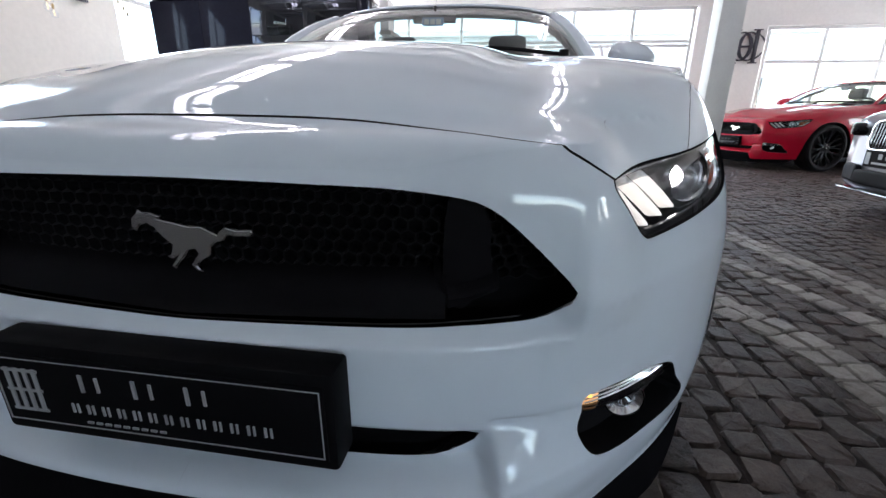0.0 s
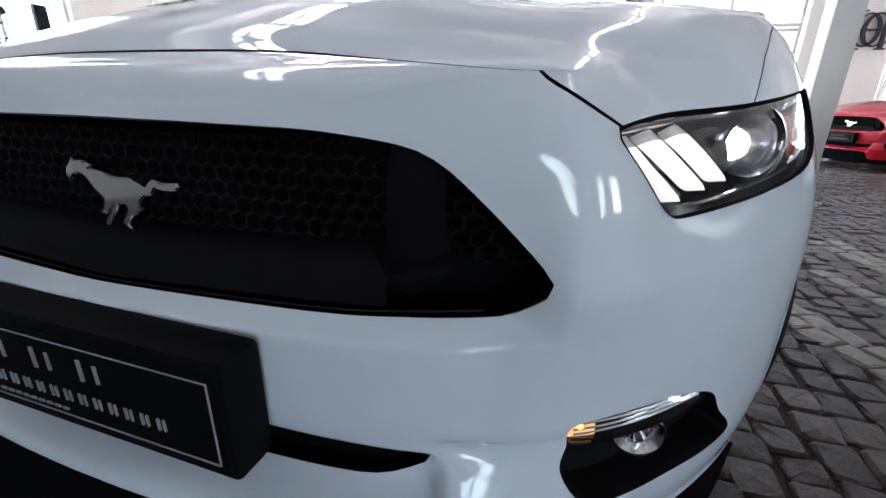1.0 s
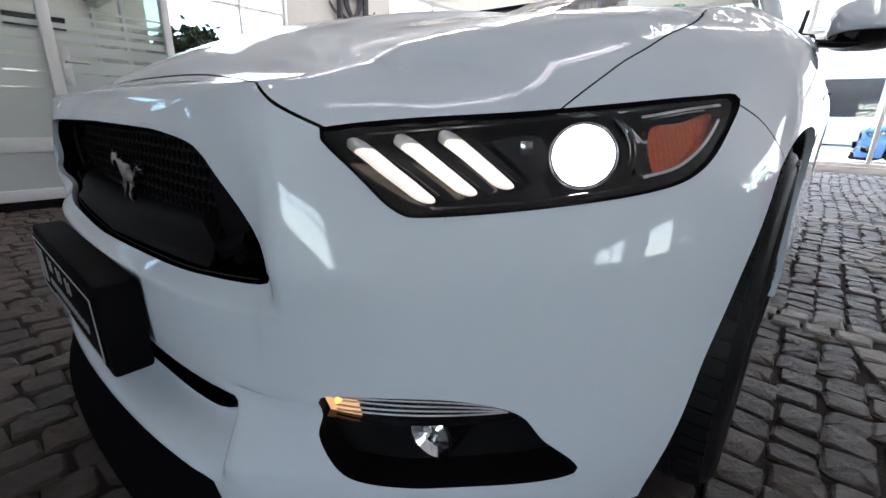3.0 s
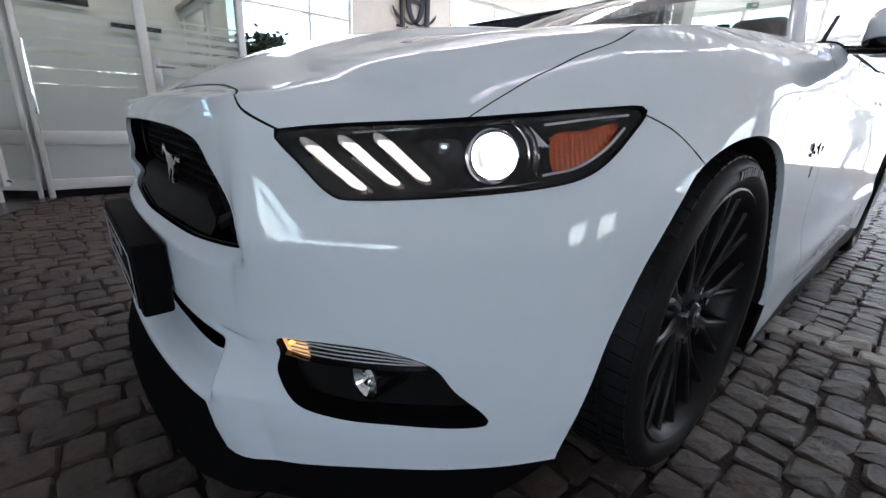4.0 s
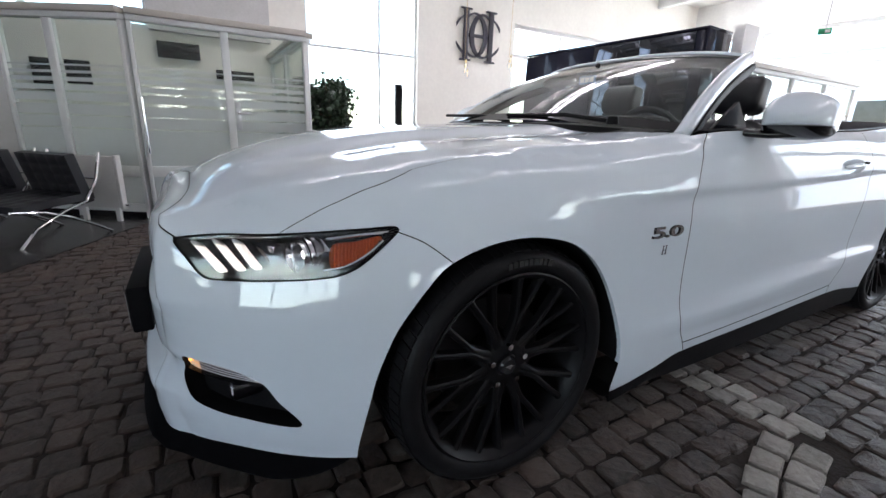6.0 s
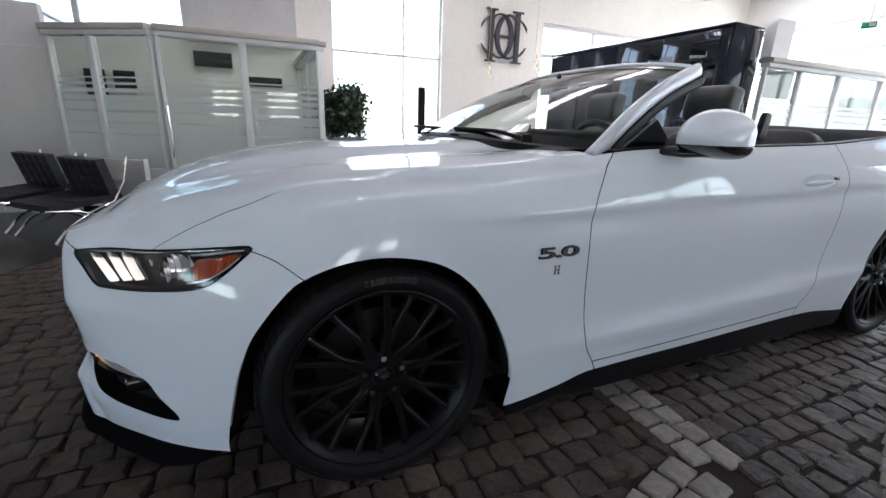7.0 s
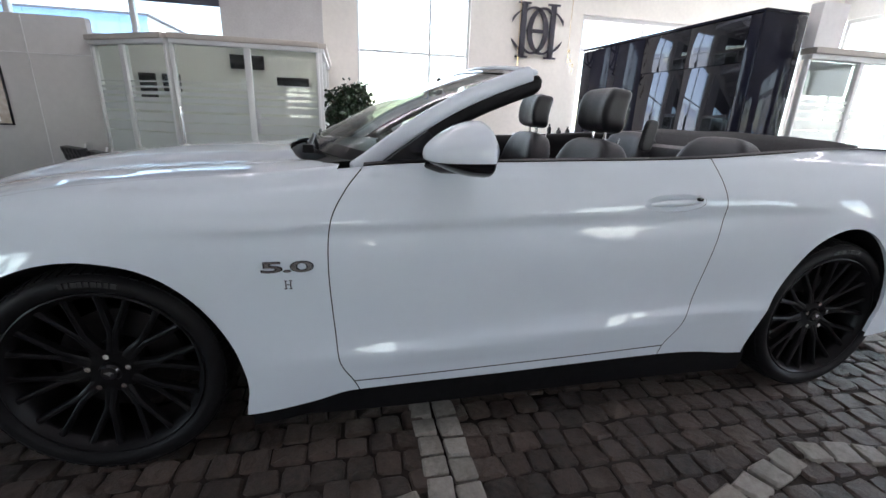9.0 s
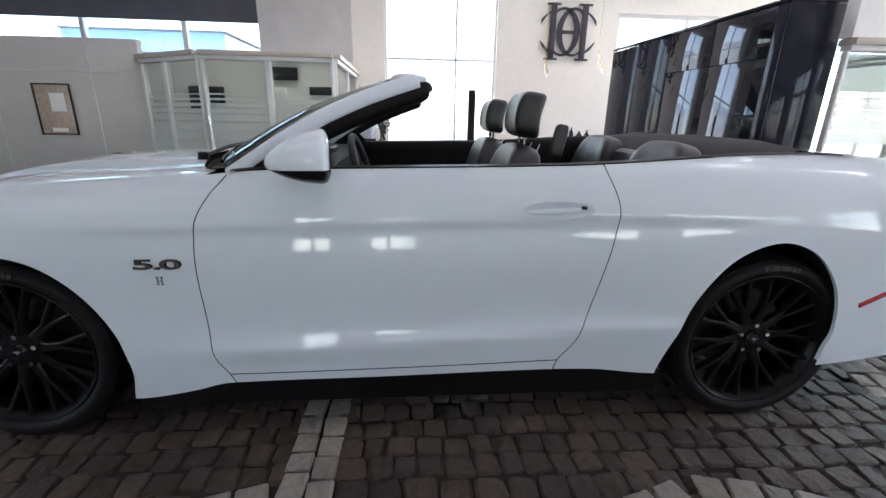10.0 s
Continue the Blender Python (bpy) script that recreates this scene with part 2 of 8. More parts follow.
def thing(name, label, category, at=(0, 0, 0), turn=0.0, group="", kind=""):
    """An empty at the thing's base, for its parts."""
    ob = new(name)
    ob.empty_display_size = 0.1
    ob.matrix_world = pose(*at, 0, 0, turn)
    return tagged(ob, label, category, group, kind)


def solid(name, bm, material, label, category, group="", kind="", smooth=28):
    """A thing made of one mesh."""
    return tagged(mesh_object(name, bm, material, None, smooth), label, category, group, kind)


def box(lo, hi, bevel=0.0, m=None, bm=None):
    bm = bm or bmesh.new()
    t = bmesh.new()
    bmesh.ops.create_cube(t, size=1)
    bmesh.ops.scale(t, vec=[b - a for a, b in zip(lo, hi)], verts=t.verts)
    bmesh.ops.translate(t, vec=[(a + b) / 2 for a, b in zip(lo, hi)], verts=t.verts)
    if bevel:
        bmesh.ops.bevel(t, geom=t.edges[:], offset=bevel, segments=2, affect="EDGES", profile=0.5)
    if m:
        t.transform(m)
    return merge(bm, t)


def merge(bm, t):
    me = bpy.data.meshes.new("tmp")
    t.to_mesh(me)
    t.free()
    bm.from_mesh(me)
    bpy.data.meshes.remove(me)
    return bm


def rod(a, b, r, r2=None, seg=16, bm=None, caps=True):
    """A round bar from a to b."""
    bm = bm or bmesh.new()
    a, b = Vector(a), Vector(b)
    t = bmesh.new()
    bmesh.ops.create_cone(t, cap_ends=caps, segments=seg, radius1=r, radius2=r if r2 is None else r2, depth=(b - a).length)
    t.transform(Matrix.Translation((a + b) / 2) @ (b - a).to_track_quat("Z", "Y").to_matrix().to_4x4())
    return merge(bm, t)


def tube(points, r, seg=8, bm=None, closed=False, flat=1.0):
    """A bar of round (or flattened) section along a line of points."""
    bm = bm or bmesh.new()
    pts = [Vector(p) for p in points]
    n = len(pts)
    rings, side = [], None
    for i, p in enumerate(pts):
        a, b = pts[(i - 1) % n if closed else max(i - 1, 0)], pts[(i + 1) % n if closed else min(i + 1, n - 1)]
        d = (b - a).normalized()
        if side is None:
            side = d.cross(Vector((0, 0, 1)))
            side = side.normalized() if side.length > 1e-3 else Vector((1, 0, 0))
        side = (side - d * side.dot(d)).normalized()
        up = d.cross(side)
        rings.append([bm.verts.new(p + r * (math.cos(k * math.tau / seg) * side + flat * math.sin(k * math.tau / seg) * up)) for k in range(seg)])
    for i in range(n if closed else n - 1):
        r1, r2 = rings[i], rings[(i + 1) % n]
        for k in range(seg):
            bm.faces.new((r1[k], r1[(k + 1) % seg], r2[(k + 1) % seg], r2[k]))
    if not closed:
        bm.faces.new(rings[0][::-1]), bm.faces.new(rings[-1])
    return bm


def lathe(profile, seg=48, axis="x", bm=None):
    """Turns (radius, along) pairs round the axis."""
    bm = bm or bmesh.new()
    rings = []
    for r, h in profile:
        ring = []
        for k in range(seg):
            c, s = math.cos(k * math.tau / seg) * r, math.sin(k * math.tau / seg) * r
            ring.append(bm.verts.new((h, c, s) if axis == "x" else (c, s, h)))
        rings.append(ring)
    for a, b in zip(rings, rings[1:]):
        for k in range(seg):
            bm.faces.new((a[k], a[(k + 1) % seg], b[(k + 1) % seg], b[k]))
    return bm


def sweep_polygon(poly, depth, bm=None, m=None):
    """A flat outline in x, z with thickness along y."""
    t = bmesh.new()
    f = [t.verts.new((x, 0, z)) for x, z in poly]
    b = [t.verts.new((x, depth, z)) for x, z in poly]
    n = len(poly)
    t.faces.new(f), t.faces.new(b[::-1])
    for i in range(n):
        t.faces.new((f[i], b[i], b[(i + 1) % n], f[(i + 1) % n]))
    bmesh.ops.recalc_face_normals(t, faces=t.faces)
    if m:
        t.transform(m)
    return merge(bm or bmesh.new(), t)


def smooth_line(keys, n):
    """Catmull-Rom through key points, n samples evenly spread by length."""
    k = np.array(keys, float)
    p = np.vstack([2 * k[0] - k[1], k, 2 * k[-1] - k[-2]])
    out = []
    for i in range(1, len(p) - 2):
        for u in np.linspace(0, 1, 24, endpoint=False):
            a, b, c, d = p[i - 1], p[i], p[i + 1], p[i + 2]
            out.append(0.5 * (2 * b + (c - a) * u + (2 * a - 5 * b + 4 * c - d) * u**2 + (3 * b - a - 3 * c + d) * u**3))
    out.append(p[-2])
    out = np.array(out)
    s = np.r_[0, np.cumsum(np.linalg.norm(np.diff(out, axis=0), axis=1))]
    t = np.linspace(0, s[-1], n)
    return np.stack([np.interp(t, s, out[:, j]) for j in range(k.shape[1])], 1)


def words(name, text, size, depth, m, material, parent, spacing=1.0, bold=0.0):
    """Raised lettering in the built-in font."""
    cu = bpy.data.curves.new(name, "FONT")
    cu.body, cu.size, cu.extrude, cu.align_x, cu.align_y, cu.space_character = text, size, depth, "CENTER", "CENTER", spacing
    cu.offset = bold
    tmp = bpy.data.objects.new("tmp", cu)
    scene.collection.objects.link(tmp)
    bpy.context.view_layer.update()
    me = bpy.data.meshes.new_from_object(tmp.evaluated_get(bpy.context.evaluated_depsgraph_get()))
    bpy.data.objects.remove(tmp)
    me.name = name
    me.transform(m)
    me.materials.clear()
    me.materials.append(material)
    ob = new(name, me)
    ob.parent = parent
    return ob

# ---- the hall: ground, walls, windows, ceiling ----
HALL_X0, HALL_X1, HALL_Y0, HALL_Y1, HALL_H = -5.4, 11.0, -7.0, 10.5, 3.9


def slab(name, lo, hi, material, label, category="wall", bevel=0.0):
    return solid(name, box(lo, hi, bevel), material, label, category, kind="structure")


solid("ground", box((-90, -90, -0.30), (90, 90, -0.06)), ASPHALT, "pale outdoor paving that reaches to the horizon", "ground", kind="structure")
floor = slab("floor", (HALL_X0 - 0.2, HALL_Y0 - 0.2, -0.058), (HALL_X1 + 0.2, HALL_Y1 + 0.2, -0.013), GROUT, "sand-jointed bed of the cobbled showroom floor", "floor")
for x0, x1 in ((HALL_X0 - 0.2, -3.65), (-2.35, 0.85), (2.15, HALL_X1 + 0.2)):
    slab("ceiling", (x0, HALL_Y0 - 0.2, HALL_H + 0.1), (x1, HALL_Y1 + 0.2, HALL_H + 0.3), CEILING, "white painted hall ceiling beside the roof light", "ceiling")
for x0, x1 in ((-3.65, -2.35), (0.85, 2.15)):
    slab("ceiling", (x0, HALL_Y0 - 0.2, HALL_H + 0.1), (x1, -1.2, HALL_H + 0.3), CEILING, "white painted hall ceiling before the roof light", "ceiling")
for i, y in enumerate(np.arange(-6.2, 10.2, 1.9)):
    slab("ceiling_beam", (HALL_X0, y - 0.07, HALL_H - 0.14), (HALL_X1, y + 0.07, HALL_H + 0.1), FRAME_WHITE, "white painted steel roof beam", "beam", 0.008)
# the upper floor of the back wall and its openings
slab("wall_west_logo", (-5.65, 2.82, 0), (-5.4, 4.86, HALL_H + 0.1), CREAM, "cream plastered wall that carries the monogram")
slab("wall_west_pier", (-5.65, 0.42, 0), (-5.4, 0.96, HALL_H + 0.1), CREAM, "cream plastered wall pier beside the bright doorway")
slab("wall_west_head", (-5.65, 0.96, 3.35), (-5.4, 2.82, HALL_H + 0.1), CREAM, "cream lintel over the tall doorway")
slab("wall_west_low", (-5.65, HALL_Y0, 0), (-5.4, 0.42, 2.02), CREAM, "cream wall behind the office")
slab("wall_west_top", (-5.65, HALL_Y0, 3.5), (-5.4, 0.42, HALL_H + 0.1), CREAM, "cream wall above the clerestory window")
slab("wall_west_end", (-5.65, 9.9, 0), (-5.4, HALL_Y1, HALL_H + 0.1), CREAM, "cream end of the window wall")
slab("wall_west_rail", (-5.65, 4.86, 2.9), (-5.4, 9.9, HALL_H + 0.1), CREAM, "cream lintel over the side windows")
slab("wall_north_pier", (4.55, 10.5, 0), (6.05, 10.75, HALL_H + 0.1), WALL_WHITE, "white wall pier with the second monogram")
slab("wall_north_head", (HALL_X0, 10.5, 3.2), (4.55, 10.75, HALL_H + 0.1), WALL_WHITE, "white lintel over the glazed front")
slab("wall_north_head", (6.05, 10.5, 2.75), (HALL_X1, 10.75, HALL_H + 0.1), WALL_WHITE, "white lintel over the glazed front")
slab("wall_east_low", (11.0, HALL_Y0, 0), (11.25, HALL_Y1, 0.70), WALL_WHITE, "white sill wall under the side glazing")
slab("wall_east_top", (11.0, HALL_Y0, 2.10), (11.25, HALL_Y1, HALL_H + 0.1), WALL_WHITE, "white lintel over the side glazing")
slab("wall_south_low", (HALL_X0, -7.25, 0), (HALL_X1, -7.0, 0.80), WALL_WHITE, "white sill wall under the entrance glazing")
slab("wall_south_top", (HALL_X0, -7.25, 1.92), (HALL_X1, -7.0, HALL_H + 0.1), WALL_WHITE, "white lintel over the entrance glazing")
for x0, x1 in ((HALL_X0, 2.0), (6.6, HALL_X1)):
    slab("wall_south_side", (x0, -7.25, 0.80), (x1, -7.0, 1.92), WALL_WHITE, "white wall beside the entrance glazing")


def window(name, a, b, z0, z1, mullions, transoms, label, bar=0.07, sill=True):
    """A window from a to b in plan, with frame bars, mullions, transoms and one pane a field."""
    a, b = Vector((*a, 0)), Vector((*b, 0))
    d = b - a
    w = d.length
    top = thing(name, label, "window", (a.x, a.y, 0), math.degrees(math.atan2(d.y, d.x)), kind="structure")
    part("window_frame", box((0, -0.05, z0), (w, 0.05, z0 + bar), 0.006), FRAME_WHITE, top)
    part("window_frame", box((0, -0.05, z1 - bar), (w, 0.05, z1), 0.006), FRAME_WHITE, top)
    xs = [0.0] + [w * m for m in mullions] + [w]
    for i, x in enumerate(xs):
        lo, hi = (0, bar) if i == 0 else (w - bar, w) if i == len(xs) - 1 else (x - bar / 2, x + bar / 2)
        part("mullion", box((lo, -0.047, z0 + bar), (hi, 0.047, z1 - bar), 0.006), FRAME_WHITE, top)
    for z in transoms:
        part("transom", box((bar, -0.043, z - bar / 2), (w - bar, 0.043, z + bar / 2), 0.005), FRAME_WHITE, top)
    for x0, x1 in zip(xs, xs[1:]):
        p = part("pane", box((x0 + 0.01, -0.004, z0 + 0.02), (x1 - 0.01, 0.004, z1 - 0.02)), OFFICE_GLASS, top, smooth=None)
        p.visible_shadow = False
    return top


window("window_1", (-5.52, -6.9), (-5.52, 0.42), 2.02, 3.5, (0.22, 0.43, 0.64, 0.805), (), "white-framed clerestory window above the office, bright sky behind")
window("window_2", (-5.52, 0.96), (-5.52, 2.82), 0.0, 3.35, (0.64,), (2.1,), "tall white-framed glazed doorway full of daylight", 0.035)
window("window_3", (-5.52, 4.86), (-5.52, 9.9), 0.0, 2.9, (0.25, 0.5, 0.75), (2.35,), "white-framed side window front in glaring daylight")
window("window_4", (4.5, 10.62), (-5.3, 10.62), 0.0, 3.2, (0.14, 0.28, 0.42, 0.56, 0.7, 0.85), (2.36, 2.46), "white-framed glazed shop front in glaring daylight")
window("window_5", (11.0, 10.62), (6.1, 10.62), 0.55, 2.75, (0.25, 0.5, 0.75), (2.0,), "wide white-framed window in glaring daylight")
window("window_6", (11.1, -6.9), (11.1, 10.4), 0.70, 2.10, tuple(i / 9 for i in range(1, 9)), (), "long white-framed side glazing")
window("window_7", (2.0, -7.1), (6.6, -7.1), 0.80, 1.92, (0.25, 0.5, 0.75), (1.55,), "white-framed entrance glazing")
slab("wall_north_sill", (6.05, 10.5, 0), (HALL_X1, 10.75, 0.55), WALL_WHITE, "white sill wall under the wide window")
# roof lights between the ceilings
for name, xm in (("window_8", 1.5), ("window_9", -3.0)):
    window_roof = thing(name, "long glazed roof light with white curved bars", "window", kind="structure")
    for y in np.arange(-1.0, HALL_Y1, 1.25):
        part("glazing_bar", tube([(xm - 0.70 + 1.4 * u, y, HALL_H + 0.2 + 0.35 * math.sin(math.pi * u)) for u in np.linspace(0, 1, 9)], 0.035, 6), FRAME_WHITE, window_roof)
    part("ridge_bar", box((xm - 0.03, -1.2, HALL_H + 0.53), (xm + 0.03, HALL_Y1, HALL_H + 0.59)), FRAME_WHITE, window_roof)
    # unseen slab, added only to block the sun above the lamp
    slab("roof", (xm - 0.9, HALL_Y0 - 0.2, 4.7), (xm + 0.9, HALL_Y1 + 0.2, 4.8), CEILING, "unseen slab added above the roof light to keep the sun out", "roof")
    slab("roof_cheek", (xm - 0.8, HALL_Y0 - 0.2, HALL_H + 0.3), (xm - 0.7, HALL_Y1 + 0.2, 4.7), CEILING, "white cheek of the roof light", "roof")
    slab("roof_cheek", (xm + 0.7, HALL_Y0 - 0.2, HALL_H + 0.3), (xm + 0.8, HALL_Y1 + 0.2, 4.7), CEILING, "white cheek of the roof light", "roof")
for y0, y1 in ((-7.0, -1.6), (-0.7, 0.4), (1.55, 3.9), (6.5, 7.3)):
    slab("wall_east_pier", (11.0, y0, 0.70), (11.08, y1, 2.10), WALL_WHITE, "white wall pier between the side windows")

# blinds panel over the office
slab("wall_west_blind", (-5.45, -1.0, 2.02), (-5.3, 0.44, 3.5), GREY_PANEL, "grey fabric panel above the glazed office", "panel")

slab("roller_blind", (-5.475, -6.85, 2.55), (-5.46, -1.03, 3.48), BLIND_DARK, "dark grey roller blind half down in the clerestory window", "blind")

# the white wall with framed prints
slab("wall_gallery", (-4.02, -6.5, 0), (-3.9, -2.1, 2.04), PANEL_GREY, "white panelled partition wall with framed prints", bevel=0.004)
for y in (-5.2, -3.95, -2.72):
    solid("trim", box((-3.901, y - 0.004, 0.02), (-3.894, y + 0.004, 2.02)), FRAME_WHITE, "white vertical joint cover on the partition", "trim", kind="structure")
solid("trim", box((-3.9, -6.5, 1.64), (-3.893, -2.1, 1.648)), FRAME_WHITE, "white horizontal joint cover on the partition", "trim", kind="structure")


def framed_print(y0, y1, z0, z1):
    t = thing("framed_print", "dark-framed warm brown print hung on the white partition", "picture", (-3.9, y0, z0), group="prints on the partition")
    w, h, b = y1 - y0, z1 - z0, 0.018
    for lo, hi in (((0.001, 0, 0), (0.022, w, b)), ((0.001, 0, h - b), (0.022, w, h)), ((0.001, 0, b), (0.022, b, h - b)), ((0.001, w - b, b), (0.022, w, h - b))):
        part("frame_bar", box(lo, hi, 0.003), GLOSS_BLACK, t)
    part("print", box((0.001, b, b), (0.010, w - b, h - b)), ART, t, "warm brown print of an interior")
    for k, (a, c, d, e) in enumerate(((0.40, 0.46, 0.80, 0.82), (0.30, 0.06, 0.72, 0.14))):
        part("print_area", box((0.0095, w * a, h * c), (0.0115, w * d, h * e)), SIGN_WHITE, t, "pale bright area of the print")


framed_print(-3.47, -3.01, 0.85, 1.49)
framed_print(-4.55, -4.07, 0.85, 1.49)

# ---- glazed office ----
OX, OY0, OY1, OH = -3.3, -1.07, 0.46, 1.86


OFFICE_BANDS = ((0.33, 0.012), (0.10, 0.012), (0.09, 0.03), (0.07, 0.022), (0.045, 0.03), (0.035, 0.035), (0.022, 0.04), (0.014, 0.03))


def glazed_side(name, a, b, posts, label, bands=OFFICE_BANDS, start=0.5, half=0.034):
    """A glazed partition: white rails and posts, clear panes and bands of frosted film."""
    a, b = Vector((*a, 0)), Vector((*b, 0))
    d = b - a
    w = d.length
    top = thing(name, label, "partition", (a.x, a.y, 0), math.degrees(math.atan2(d.y, d.x)), kind="structure")
    part("top_rail", box((0, -0.055, OH - 0.10), (w, 0.055, OH - 0.055), 0.004), FRAME_WHITE, top)
    part("fascia", box((0, -0.085, OH - 0.054), (w, 0.085, OH), 0.005), FASCIA, top, "beige fascia board")
    part("mid_rail", box((0, -0.03, 0.40), (w, 0.03, 0.50), 0.005), FRAME_WHITE, top)
    part("base_rail", box((0, -0.03, 0.06), (w, 0.03, 0.14), 0.005), FRAME_WHITE, top)
    part("plinth", box((0, -0.025, 0.0), (w, 0.025, 0.06)), GLOSS_BLACK, top)
    xs = [w * p for p in posts]
    for x in xs:
        part("post", box((max(0, x - half), -half, 0.0), (min(w, x + half), half, OH - 0.10), 0.005), FRAME_WHITE, top)
    for x0, x1 in zip(xs, xs[1:]):
        lo, hi = x0 + half + 0.001, x1 - half - 0.001
        p = part("pane", box((lo, -0.004, 0.5), (hi, 0.004, OH - 0.1)), OFFICE_GLASS, top, smooth=None)
        p.visible_shadow = False
        part("lower_panel", box((lo, -0.01, 0.14), (hi, 0.01, 0.40)), FROST, top, "frosted lower panel", smooth=None)
        z = start
        for h, gap in bands:
            part("film_band", box((lo, -0.0075, z), (hi, -0.0055, z + h)), FROST, top, "frosted film band", smooth=None)
            z += h + gap
    return top


office_front = glazed_side("office_front", (OX, OY0), (OX, OY1), (0.0, 0.5, 1.0), "white-framed glazed office front with frosted bands")
office_side = glazed_side("office_side", (-3.92, -2.08), (OX, OY0 - 0.02), (0.0, 0.42, 1.0), "white-framed angled glazed office side with frosted bands")
office_return = glazed_side("office_return", (OX, OY1), (-5.38, OY1), (0.0, 0.5, 1.0), "white-framed glazed office return wall")
part("door_handle", tube([(OX + 0.05, -0.24, 1.02), (OX + 0.085, -0.24, 1.02), (OX + 0.085, -0.12, 1.02)], 0.009), STEEL, office_front, "steel lever handle").matrix_parent_inverse = office_front.matrix_world.inverted()
part("handle_plate", box((OX + 0.046, -0.265, 0.86), (OX + 0.052, -0.215, 1.12), 0.002), STEEL, office_front).matrix_parent_inverse = office_front.matrix_world.inverted()
part("pull_bar", rod((OX + 0.075, -1.03, 0.62), (OX + 0.075, -1.03, 1.12), 0.012), CHROME, office_front, "chrome vertical pull bar").matrix_parent_inverse = office_front.matrix_world.inverted()


def wall_screen(at, w, h, turn, label):
    t = thing("wall_screen", label, "screen", at, turn)
    part("bezel", box((-w / 2, 0, 0), (w / 2, 0.04, h), 0.004), GLOSS_BLACK, t)
    part("panel", box((-w / 2 + 0.015, -0.004, 0.015), (w / 2 - 0.015, 0.002, h - 0.015)), SCREEN, t)


wall_screen((-5.36, -0.70, 1.70), 0.48, 0.20, -90, "dark wall-mounted screen inside the office")
wall_screen((-5.36, -0.05, 1.48), 0.48, 0.13, -90, "low dark wall panel inside the office")
wall_screen((-5.36, -2.10, 1.22), 0.22, 0.36, -90, "dark framed screen on the rear office wall")
wall_screen((-5.36, -1.78, 1.31), 0.24, 0.27, -90, "dark framed screen on the rear office wall")
solid("notice_holder", box((-5.399, -0.84, 1.40), (-5.385, -0.68, 1.57), 0.003), SIGN_WHITE, "small white framed notice on the office wall", "notice")

rad = thing("radiator", "white enamelled panel radiator against the office side", "radiator", (-3.18, -1.32, 0), 58)
part("panel", box((-0.42, 0, 0.13), (0.0, 0.05, 0.60), 0.008), RADIATOR, rad)
part("end_cap", box((0.002, -0.005, 0.12), (0.035, 0.055, 0.61), 0.006), RADIATOR, rad)
part("foot", box((-0.06, 0.01, 0), (-0.02, 0.04, 0.13)), RADIATOR, rad)
part("foot", box((-0.38, 0.01, 0), (-0.34, 0.04, 0.13)), RADIATOR, rad)
part("valve", rod((0.036, 0.025, 0.16), (0.075, 0.025, 0.16), 0.014), CHROME, rad)

corner = bmesh.new()
vs = [corner.verts.new((x, y, 0.003)) for x, y in ((-3.3, -1.0), (-3.3, 0.5), (-5.4, 0.5), (-5.4, -7.0), (-0.4, -7.0), (-0.4, -2.5))]
bmesh.ops.extrude_face_region(corner, geom=[corner.faces.new(vs)])
for v in vs:
    v.co.z = -0.02
bmesh.ops.recalc_face_normals(corner, faces=corner.faces)
solid("floor_waiting", corner, DARK_FLOOR, "dark polished floor of the waiting corner and office", "floor", kind="structure")


# ---- waiting chairs: tufted leather on crossed chrome bars ----
def lounge_chair(at, turn):
    t = thing("lounge_chair", "black tufted leather lounge chair on crossed chrome bars", "chair", at, turn, "chairs beside the office")

    def pad(w, l, th, nx, ny, m):
        bm = bmesh.new()
        n, k = nx * 6, ny * 6
        rows = []
        for j in range(k + 1):
            row = []
            for i in range(n + 1):
                u, v = i / n, j / k
                puff = abs(math.sin(u * nx * math.pi)) ** 0.5 * abs(math.sin(v * ny * math.pi)) ** 0.5
                row.append(bm.verts.new(((u - 0.5) * w, v * l, th * (0.86 + 0.14 * puff))))
            rows.append(row)
        for j in range(k):
            for i in range(n):
                bm.faces.new((rows[j][i], rows[j][i + 1], rows[j + 1][i + 1], rows[j + 1][i]))
        rim = [e for e in bm.edges if e.is_boundary]
        r = bmesh.ops.extrude_edge_only(bm, edges=rim)
        low = [v for v in r["geom"] if isinstance(v, bmesh.types.BMVert)]
        for v in low:
            v.co.z = 0
        bmesh.ops.contextual_create(bm, geom=[e for e in bm.edges if e.is_boundary])
        bmesh.ops.recalc_face_normals(bm, faces=bm.faces)
        bm.transform(m)
        return bm

    part("seat", pad(0.54, 0.56, 0.085, 5, 5, pose(0, -0.22, 0.33, 6)), LEATHER, t, smooth=60)
    part("backrest", pad(0.54, 0.52, 0.085, 5, 5, pose(0, 0.33, 0.36, 100)), LEATHER, t, smooth=60)
    for x in (-0.285, 0.285):
        part("leg", tube([(x, -0.24, 0.0), (x, -0.12, 0.17), (x, 0.08, 0.30), (x, 0.26, 0.38), (x, 0.36, 0.60), (x, 0.42, 0.88)], 0.014, 8), CHROME, t, "polished chrome curved bar")
        part("leg", tube([(x, -0.26, 0.36), (x, -0.05, 0.32), (x, 0.12, 0.23), (x, 0.30, 0.10), (x, 0.42, 0.0)], 0.014, 8), CHROME, t, "polished chrome curved bar")
    for y, z in ((-0.05, 0.315), (0.22, 0.35), (0.36, 0.6)):
        part("cross_bar", rod((-0.285, y, z), (0.285, y, z), 0.012), CHROME, t)
    return t


